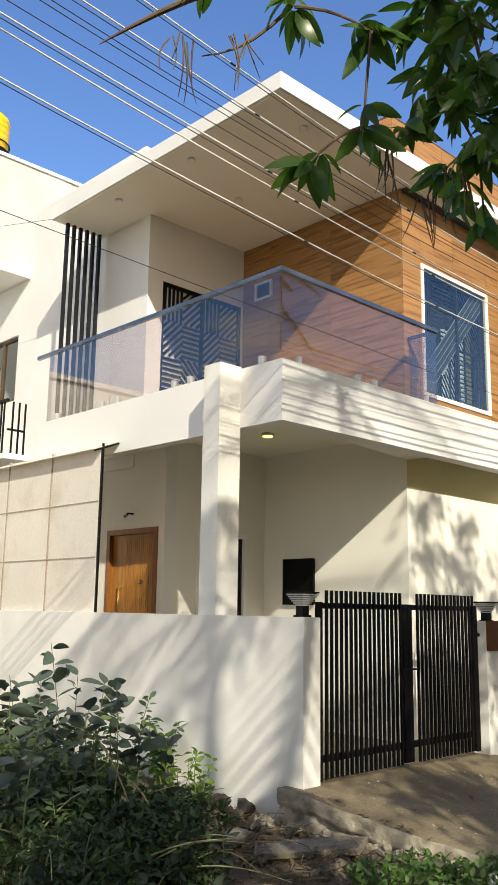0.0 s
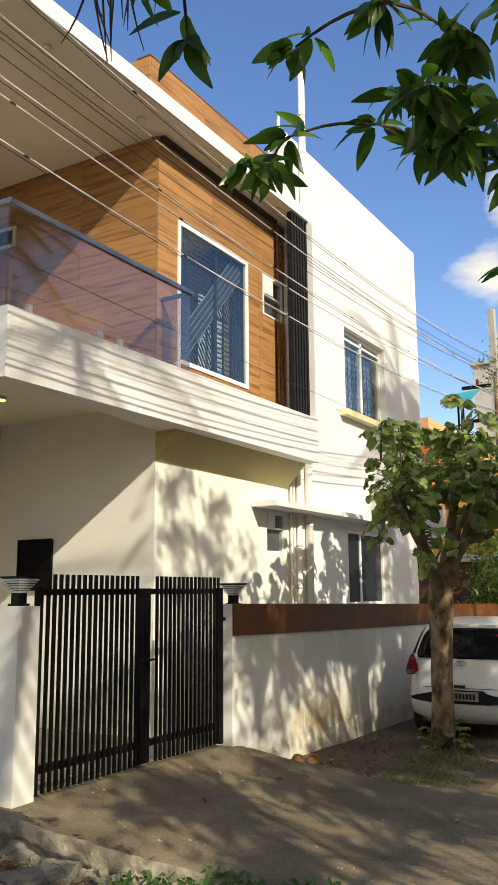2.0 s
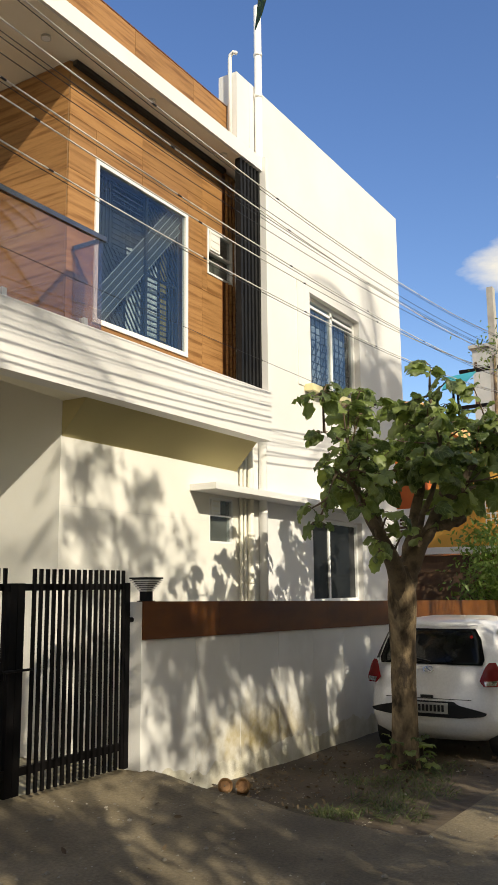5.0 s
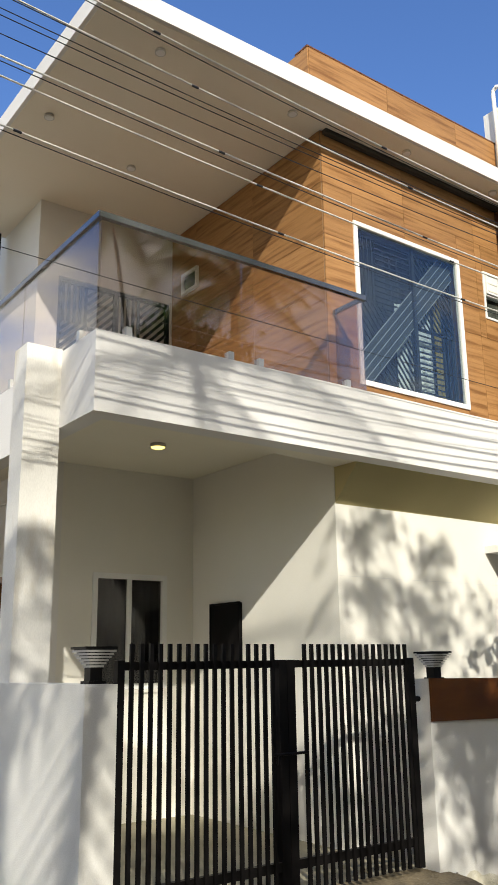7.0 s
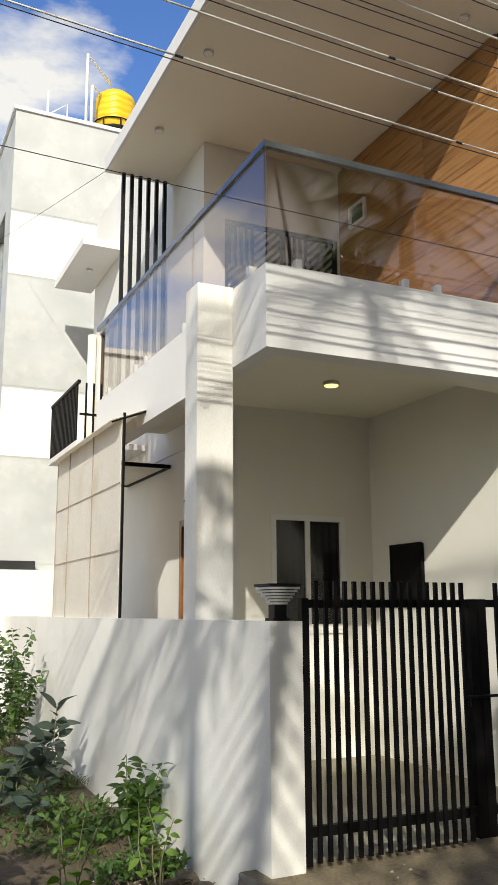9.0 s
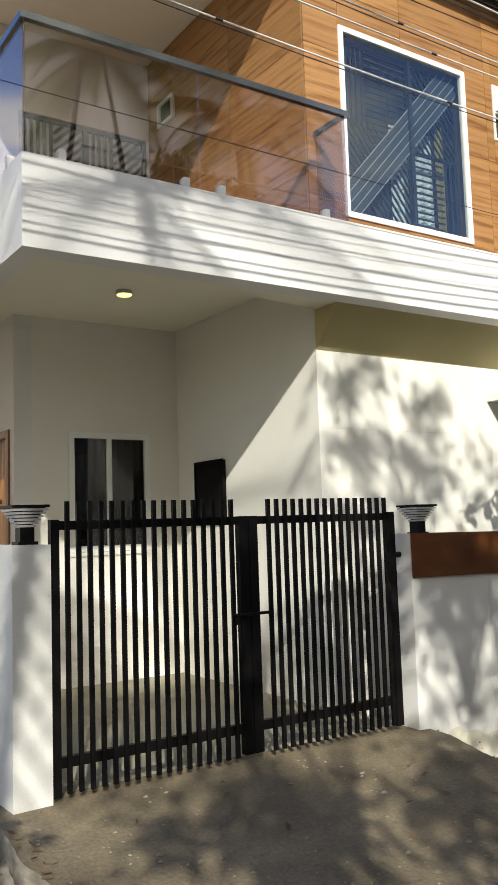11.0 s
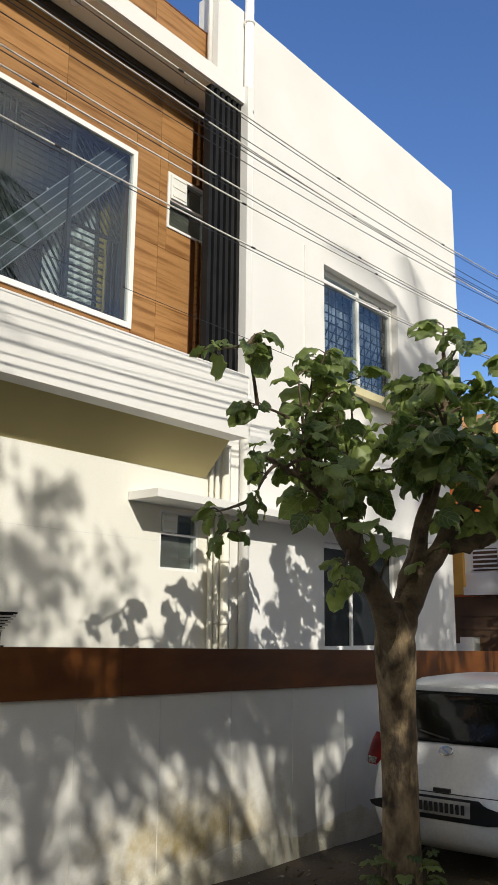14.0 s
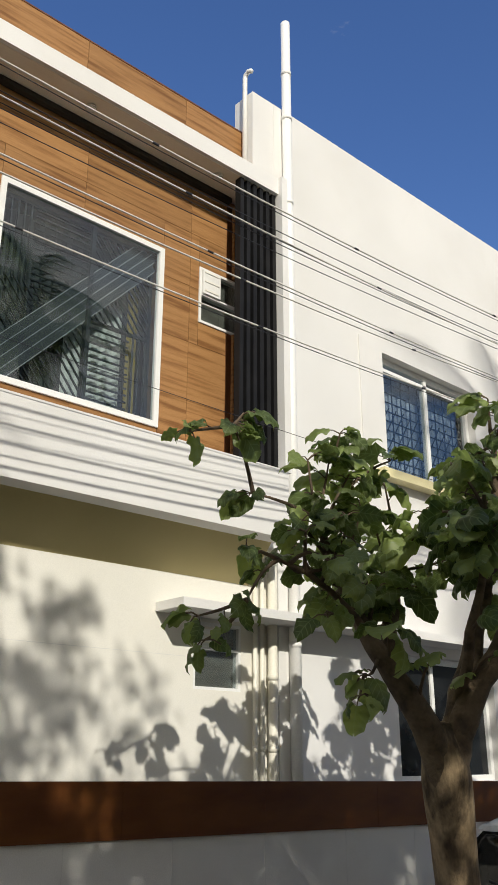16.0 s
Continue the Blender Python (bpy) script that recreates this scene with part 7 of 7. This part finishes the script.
ground_cover("weeds", "low green weeds beside the driveway edge", [(5.45, 3.2, 0.22), (5.25, 3.5, 0.25), (5.05, 3.3, 0.3), (5.5, 2.85, 0.22), (5.2, 2.9, 0.3), (4.8, 3.6, 0.2), (5.62, 2.6, 0.2), (4.9, 8.8, 0.45), (4.65, 8.1, 0.5), (5.05, 7.5, 0.3), (4.7, 9.6, 0.55), (5.1, 9.7, 0.3), (4.3, 7.4, 0.5), (4.8, 6.9, 0.35), (5.1, 7.0, 0.25), (5.3, 6.0, 0.12), (5.0, 6.1, 0.2)], leaf_data("", 0.055, 0.034, 0, 0.2, 0.2, 3), WEED, 190, 0.12, 41)
ground_cover("grass", "dry and green grass tufts on the verge", [(9.5, 3.0, 0.3), (9.9, 3.3, 0.3), (10.4, 3.1, 0.35), (9.2, 3.4, 0.2), (10.9, 3.3, 0.3), (11.5, 3.4, 0.35), (10.5, 3.7, 0.3), (4.8, 9.2, 0.6), (5.0, 7.4, 0.4), (4.6, 8.0, 0.6), (4.5, 10.0, 0.8), (5.2, 8.8, 0.25), (4.9, 6.8, 0.4), (5.2, 7.2, 0.25), (4.6, 7.0, 0.5), (5.0, 7.8, 0.4)], leaf_data("", 0.10, 0.008, 0, 0.1, 0.4, 3), GRASS, 230, 0.01, 42)
ground_cover("undergrowth", "tangled dark undergrowth in front of the wall", [(3.2, 4.7, 0.5), (3.4, 4.6, 0.4), (2.9, 4.3, 0.5), (3.2, 4.2, 0.5), (3.0, 5.1, 0.5), (2.6, 3.9, 0.4), (3.5, 4.1, 0.3), (3.75, 4.5, 0.25)], leaf_data("", 0.055, 0.030, 0, 0.2, 0.2, 3), leafy("undergrowth_leaf", (0.016, 0.034, 0.010), (0.060, 0.100, 0.026), 0.25, 0.6), 900, 0.6, 43)


def hanging_sprigs():
    """Feathery twigs that hang from the lane tree into the view."""
    t = thing("neem_branch", "drooping feathery green twigs of a lane tree", "tree branch", "lane trees")
    r = random.Random(77)
    bm = bmesh.new()
    poses = []
    root = Vector((10.6, -1.6, 4.6))
    hub = Vector((11.05, 1.98, 5.35))
    tube(bm, bent(root, hub, (0.1, 0, 0.7), 10), [0.05 - 0.003 * i for i in range(11)], 8)
    for a, b in (((11.05, 1.98, 5.35), (10.86, 2.12, 4.55)), ((11.05, 1.98, 5.35), (10.90, 2.06, 4.62)), ((11.05, 1.98, 5.3), (10.98, 1.95, 4.3)), ((11.05, 1.95, 4.9), (10.98, 1.98, 3.75)), ((11.05, 1.95, 4.6), (10.72, 2.16, 3.93)), ((11.05, 1.95, 4.6), (10.95, 2.02, 3.95))):
        pts = bent(a, b, (r.uniform(-0.05, 0.05), 0.03, 0.03), 10)
        tube(bm, pts, [0.006 - 0.0004 * i for i in range(11)], 5)
        for i in range(2, 11):
            for k in range(7):
                w = Vector((r.uniform(-1, 1), r.uniform(-1, 1), r.uniform(-1.2, 0.1)))
                poses.append(leaf_pose(pts[i] + Vector((r.gauss(0, 0.02), r.gauss(0, 0.02), r.gauss(0, 0.03))), w, r.uniform(-1, 1), r.uniform(0.7, 1.3)))
    part("branchwork", bm, TWIG, t)
    joined_leaves("leaf_mass", poses, leaf_data("", 0.05, 0.018, 0, 0.2, 0.3, 3), leafy("neem_leaf", (0.05, 0.12, 0.02), (0.16, 0.26, 0.05), 0.4, 0.45), t)


hanging_sprigs()


# ---------- across the lane: unseen houses added for light and reflections ---
def opposite_house(x0, x1, y, h, label):
    t = thing("house", label, "house", "houses across the lane")
    holes = [(x0 + 1.2, x0 + 2.6, 0.9, 2.3), (x1 - 2.8, x1 - 1.4, 0.9, 2.3), (x0 + 1.2, x0 + 2.6, 4.1, 5.4), (x1 - 2.8, x1 - 1.4, 4.1, 5.4)]
    holes = [q for q in holes if q[3] < h - 0.3]
    part("wall", wall_with("x", x0, x1, y - 0.25, y, -0.4, h, holes), OPPOSITE, t)
    for q in holes:
        w = part("window", box(q[0], q[1], y - 0.2, y - 0.16, q[2], q[3]), CARGLASS, t, "dark window pane")
    part("roof", box(x0 - 0.2, x1 + 0.2, y - 7, y + 0.3, h, h + 0.15), OPPOSITE, t)
    for x in (x0, x1 - 0.25):
        part("side_wall", box(x, x + 0.25, y - 7, y - 0.25, -0.4, h), OPPOSITE, t)


opposite_house(-16.0, -5.5, -9.0, 6.6, "unseen cream two-storey house added across the lane")
opposite_house(-4.0, 5.5, -9.6, 6.2, "unseen plain cream house added across the lane")
opposite_house(7.0, 17.0, -9.2, 6.6, "unseen cream house with flat roof added across the lane")
opposite_house(18.5, 30.0, -9.4, 6.4, "unseen cream house added at the far end of the lane")
opposite_house(31.0, 44.0, -9.2, 6.8, "unseen cream house added beyond the utility pole")
opposite_house(45.5, 62.0, -9.4, 6.6, "unseen plain cream house added far down the lane")


def side_lane_house():
    t = thing("house", "white two-storey house beyond the empty plot", "house", "houses across the lane")
    holes = [(-5.5, -4.2, 1.0, 2.3), (-1.0, 0.4, 1.0, 2.3), (-5.5, -4.2, 4.3, 5.6), (-1.0, 0.4, 4.3, 5.6)]
    part("wall", wall_with("x", -9.0, 4.0, 18.0, 18.25, -0.4, 7.2, holes), NLIGHT, t)
    for q in holes:
        part("window", box(q[0], q[1], 18.16, 18.2, q[2], q[3]), CARGLASS, t, "dark window pane")
    part("roof", box(-9.1, 4.1, 17.9, 26.0, 7.2, 7.32), NLIGHT, t)
    for x in (-9.0, 3.75):
        part("side_wall", box(x, x + 0.25, 18.25, 26.0, -0.4, 7.2), NLIGHT, t)


side_lane_house()


# ---------- litter, rubble and small things ----------
def chunk(name, label, category, c, size, seed, mat=STONE, group="rubble"):
    r = random.Random(seed)
    bm = bmesh.new()
    bmesh.ops.create_icosphere(bm, subdivisions=3, radius=0.5)
    o = Vector((r.uniform(0, 50), r.uniform(0, 50), 0))
    for v in bm.verts:
        v.co *= 1 + 0.75 * noise.noise(v.co * 2.2 + o) + 0.28 * noise.noise(v.co * 6 + o) + 0.08 * noise.noise(v.co * 14 + o)
        v.co = Vector((v.co.x * size[0], v.co.y * size[1], v.co.z * size[2]))
    ob = part(name, bm, mat)
    ob.matrix_world = pose(c[0], c[1], rise(c[0], c[1]) + size[2] * 0.30, r.uniform(-15, 15), r.uniform(-15, 15), r.uniform(0, 360))
    return tagged(ob, label, category, group)


rr = random.Random(91)
for k in range(44):
    x, y = rr.uniform(4.55, 5.42), rr.uniform(3.6, 5.9)
    s = rr.uniform(0.03, 0.105)
    chunk("rubble_stone", "rough grey-brown rubble stone by the wall foot", "stone", (x, y), (s * rr.uniform(0.8, 1.5), s, s * rr.uniform(0.5, 0.9)), 100 + k)
for k in range(24):
    x = 5.36 + 0.08 * rr.random()
    chunk("broken_concrete", "broken lump of concrete under the driveway edge", "stone", (x, 3.3 + 1.55 * k / 24), (rr.uniform(0.06, 0.13), rr.uniform(0.08, 0.2), rr.uniform(0.06, 0.15)), 300 + k, BROKEN)
chunk("rubble_stone", "large dark earth clod against the wall", "stone", (5.33, 5.45), (0.19, 0.17, 0.17), 401)
chunk("rubble_stone", "earth clod against the wall", "stone", (5.28, 5.75), (0.2, 0.18, 0.12), 402)
chunk("white_stone", "pale broken stone among the weeds", "stone", (5.38, 3.05), (0.10, 0.09, 0.12), 403, UPVC)
chunk("white_stone", "pale broken stone among the weeds", "stone", (5.55, 3.3), (0.07, 0.06, 0.06), 404, UPVC)


SLABSTONE = surf("dusty_slab", (0.14, 0.122, 0.092), (0.27, 0.24, 0.185), 5, 0.95, 1.0, 34, amp=0.3, stain=(0.06, 0.05, 0.038), stain_scale=5, stain_amount=0.8, stain_edge=0.1)


def flat_stone(c, a, b, turn, label):
    bm = slab(bmesh.new(), [(-a, -b), (a * 0.8, -b * 1.1), (a, b * 0.7), (a * 0.2, b), (-a * 0.9, b * 0.9)], 0, 0.05)
    bmesh.ops.bevel(bm, geom=bm.edges[:], offset=0.006, segments=1, affect="EDGES")
    ob = part("stone_slab", bm, SLABSTONE)
    ob.matrix_world = pose(c[0], c[1], rise(*c) + 0.01, 4, -5, turn)
    tagged(ob, label, "stone", "rubble")


flat_stone((5.0, 4.35), 0.42, 0.14, -48, "long cracked concrete slab lying in the rubble")
flat_stone((4.75, 4.95), 0.14, 0.09, 15, "flat stone chip among dry leaves")


def litter():
    """Dry leaves and straw on the ground, too many to count."""
    r = random.Random(55)
    poses = []
    for x, y, rx, ry, n in ((4.9, 4.9, 0.5, 0.9, 420), (5.1, 4.2, 0.4, 0.6, 260), (4.3, 4.5, 0.6, 0.6, 240), (10.6, 3.9, 1.5, 0.8, 330), (9.6, 4.6, 0.8, 0.25, 60), (7.4, 3.6, 1.6, 1.2, 16), (7.0, 1.6, 3.0, 0.9, 24), (12.3, 3.0, 1.2, 0.5, 120)):
        for _ in range(n):
            px, py = x + r.uniform(-rx, rx), y + r.uniform(-ry, ry)
            z = rise(px, py)
            if 5.45 < px < 8.7 and 2.3 < py < 4.95:
                z = ramp_height(px, py)
            elif py < 2.3:
                z = -0.155
            poses.append(leaf_pose((px, py, z + r.uniform(0.006, 0.03)), (r.uniform(-1, 1), r.uniform(-1, 1), r.uniform(-0.15, 0.35)), r.uniform(-0.8, 0.8), r.uniform(0.5, 1.4)))
    ob = joined_leaves("dry_leaves", poses, leaf_data("", 0.046, 0.022, 0, 0.3, -0.2, 3), leafy("dry_leaf_skin", (0.065, 0.040, 0.018), (0.22, 0.155, 0.085), 0.1, 0.85), None)
    tagged(ob, "scattered dry brown leaves on the ground", "dry leaves", "", "stuff")
    bm = bmesh.new()
    for _ in range(150):
        px, py = r.uniform(4.2, 5.4), r.uniform(3.7, 5.8)
        a = Vector((px, py, rise(px, py) + r.uniform(0.01, 0.10)))
        d = Vector((r.uniform(-1, 1), r.uniform(-1, 1), r.uniform(-0.1, 0.15))).normalized() * r.uniform(0.08, 0.3)
        tube(bm, bent(a, a + d, (r.uniform(-0.04, 0.04), 0, r.uniform(0, 0.04)), 4), [0.004, 0.0035, 0.003, 0.0025, 0.0015], 5)
    ob = part("dry_straw", bm, LITTER)
    tagged(ob, "dry twigs and straw in the rubble", "dry twigs", "", "stuff")
    bm = bmesh.new()
    for _ in range(34):
        px, py = r.uniform(2.6, 3.6), r.uniform(3.9, 5.0)
        a = Vector((px, py, rise(px, py) + r.uniform(0.1, 0.5)))
        d = Vector((r.uniform(-0.6, 1), r.uniform(-1, 0.4), r.uniform(-0.2, 0.5))).normalized() * r.uniform(0.4, 0.9)
        tube(bm, bent(a, a + d, (0, 0, r.uniform(0.02, 0.2)), 8), [0.006, 0.006, 0.0055, 0.005, 0.005, 0.004, 0.003, 0.003, 0.002], 5)
    ob = part("dry_stalks", bm, surf("pale_stalk", (0.20, 0.20, 0.10), (0.36, 0.35, 0.20), 8, 0.8, 0.1))
    tagged(ob, "pale bent stalks among the undergrowth", "plants", "", "stuff")


litter()


def crumpled_sheet(x, y, a, b, turn, seed, label):
    """A thin scrap of packing sheet, creased and half folded."""
    bm = bmesh.new()
    n = 9
    g = [[bm.verts.new((a * (i / n - 0.5), b * (j / n - 0.5), 0.03 + 0.075 * noise.noise((i * 0.45, j * 0.45, seed)) + 0.03 * noise.noise((i * 1.1, j * 1.1, seed + 5)))) for i in range(n + 1)] for j in range(n + 1)]
    for j in range(n):
        for i in range(n):
            bm.faces.new([g[j][i], g[j][i + 1], g[j + 1][i + 1], g[j + 1][i]])
    bmesh.ops.solidify(bm, geom=bm.faces[:], thickness=0.003)
    ob = part("sheet_scrap", bm, SCRAP)
    ob.matrix_world = pose(x, y, rise(x, y) + 0.02, 8, -6, turn)
    tagged(ob, label, "litter", "litter scraps")


SCRAP = surf("packing_scrap", (0.30, 0.27, 0.20), (0.50, 0.46, 0.36), 12, 0.8, 0.3, 60, stain=(0.16, 0.13, 0.09), stain_scale=9, stain_amount=0.6)
crumpled_sheet(5.12, 5.02, 0.24, 0.16, 30, 3.3, "crumpled pale scrap of packing sheet among rubble")
crumpled_sheet(5.22, 4.78, 0.16, 0.12, -20, 8.1, "small creased pale scrap lying in dry leaves")
crumpled_sheet(4.72, 4.62, 0.15, 0.13, 70, 5.7, "creased pale scrap lying under the shrubs")


def pebbles():
    """Grit and small stones strewn over the driveway, lane and verge, too many to count."""
    r = random.Random(66)
    V, F = [], []
    for x0, x1, y0, y1, n in ((5.5, 9.2, 2.6, 4.9, 420), (4.0, 14.0, 0.6, 2.5, 420), (8.8, 12.5, 2.9, 4.85, 420), (4.4, 5.5, 3.4, 6.2, 520)):
        for _ in range(n):
            px, py = r.uniform(x0, x1), r.uniform(y0, y1)
            z = rise(px, py)
            if 5.5 < px < 8.8 and 2.55 < py < 4.9:
                z = ramp_height(px, py)
            elif py < 2.5:
                z = -0.156 - 0.012 * max(0, px - 8)
            s = r.uniform(0.004, 0.011) * (2.2 if r.random() < 0.1 else 1)
            b, a = len(V), r.uniform(0, 6.28)
            V += [(px + s * 1.3 * math.cos(a + k * 1.571) * r.uniform(0.7, 1.2), py + s * math.sin(a + k * 1.571) * r.uniform(0.7, 1.2), z + s * 0.2) for k in range(4)]
            V += [(px + r.uniform(-0.3, 0.3) * s, py + r.uniform(-0.3, 0.3) * s, z + s * r.uniform(0.6, 1.0)), (px, py, z - s)]
            F += [(b + k, b + (k + 1) % 4, b + 4) for k in range(4)] + [(b + (k + 1) % 4, b + k, b + 5) for k in range(4)]
    me = bpy.data.meshes.new("grit")
    me.from_pydata(V, [], F)
    ob = link_mesh("grit", me, surf("grit_stone", (0.10, 0.085, 0.06), (0.38, 0.34, 0.27), 3.5, 0.95, 0.3, 40, amp=0.3))
    tagged(ob, "pale grit and small stones strewn on the ground", "gravel", "", "stuff")


pebbles()


def coconut(x, y, turn, label):
    c = thing("coconut_husk", label, "coconut", "coconut husks")
    bm = bmesh.new()
    prof = [(0.02, -0.085), (0.06, -0.07), (0.088, -0.02), (0.09, 0.02), (0.082, 0.045), (0.066, 0.045), (0.06, 0.0), (0.03, -0.03), (0.005, -0.035)]
    rings = [[bm.verts.new((r * math.cos(k * math.pi / 10) * (1 + 0.08 * noise.noise((k, r * 30, x))), r * math.sin(k * math.pi / 10), z)) for k in range(20)] for r, z in prof]
    for p, q in zip(rings, rings[1:]):
        for k in range(20):
            bm.faces.new([p[k], p[(k + 1) % 20], q[(k + 1) % 20], q[k]])
    part("husk", bm, HUSK, c, "fibrous brown husk", smooth=True)
    part("shell", disc(bmesh.new(), (0, 0), 0.052, 0.062, -0.006, 0.012, 16), surf("dry_shell", (0.22, 0.11, 0.045), (0.38, 0.21, 0.10), 12, 0.8, 0.4, 60), c, "dry tan inside")
    c.matrix_world = pose(x, y, rise(x, y) + 0.062, 62, 0, turn) @ Matrix.Scale(0.78, 4)


coconut(9.46, 4.66, -38, "opened coconut husk lying on the soil by the wall")
coconut(9.52, 4.50, -84, "brown coconut husk lying on the soil by the wall")


# ---------- wood-look tiles, piece by piece ----------
def tile_rects(a0, a1, z0, z1, holes, w=1.2, h=0.6, az=0.0):
    """Stacked tiles cut round the openings."""
    out, gap = [], 0.0022
    a = a0
    while a < a1 - 0.02:
        b = min(a + w, a1)
        z = z1
        while z > z0 + 0.02:
            lo = max(z - h, z0)
            cells = [(a, b, lo, z)]
            for p, q, r, s in holes:
                nxt = []
                for c in cells:
                    if c[1] <= p or c[0] >= q or c[3] <= r or c[2] >= s:
                        nxt.append(c)
                        continue
                    if c[0] < p:
                        nxt.append((c[0], p, c[2], c[3]))
                    if c[1] > q:
                        nxt.append((q, c[1], c[2], c[3]))
                    m0, m1 = max(c[0], p), min(c[1], q)
                    if c[2] < r:
                        nxt.append((m0, m1, c[2], r))
                    if c[3] > s:
                        nxt.append((m0, m1, s, c[3]))
                cells = nxt
            out += [(c[0] + gap, c[1] - gap, c[2] + gap, c[3] - gap) for c in cells if c[1] - c[0] > 0.03 and c[3] - c[2] > 0.03]
            z = lo
        a = b
    return out


shared = {}


def lay_tiles(wall, axis, rects, t0, t1, flip=1):
    for a, b, lo, hi in rects:
        key = (axis, round(b - a, 3), round(hi - lo, 3), round(t1 - t0, 3))
        if key not in shared:
            w, h, t = (b - a) / 2, (hi - lo) / 2, (t1 - t0) / 2
            bm = box(-w, w, -t, t, -h, h) if axis == "x" else box(-t, t, -w, w, -h, h)
            ob = part("tile", bm, WOODTILE, wall)
            shared[key] = ob.data
        else:
            ob = link_mesh("tile", shared[key], None, wall)
        ob.location = ((a + b) / 2, (t0 + t1) / 2, (lo + hi) / 2) if axis == "x" else ((t0 + t1) / 2, (a + b) / 2, (lo + hi) / 2)


O = bpy.data.objects
grow = lambda r: (r[0] - 0.012, r[1] + 0.012, r[2] - 0.012, r[3] + 0.012)
lay_tiles(O["wall_first_south"], "x", tile_rects(8.53, 11.70, 4.08, 7.14, [grow(WIN), FW]), 5.94, 5.958)
lay_tiles(O["wall_first_side"], "y", tile_rects(5.962, 8.945, 4.0, 7.145, []), 8.527, 8.543)
lay_tiles(O["roof_parapet"], "x", tile_rects(8.50, 11.69, 7.348, 8.24, [], 1.2, 0.45), 6.05, 6.068)
lay_tiles(O["roof_parapet_return"], "y", tile_rects(6.052, 9.5, 7.348, 8.24, [], 1.2, 0.45), 8.482, 8.498)
structure("parapet_cap", box(8.475, 11.695, 6.045, 6.26, 8.24, 8.256), BROWNFIN, "brown capping on the roof parapet", "trim")
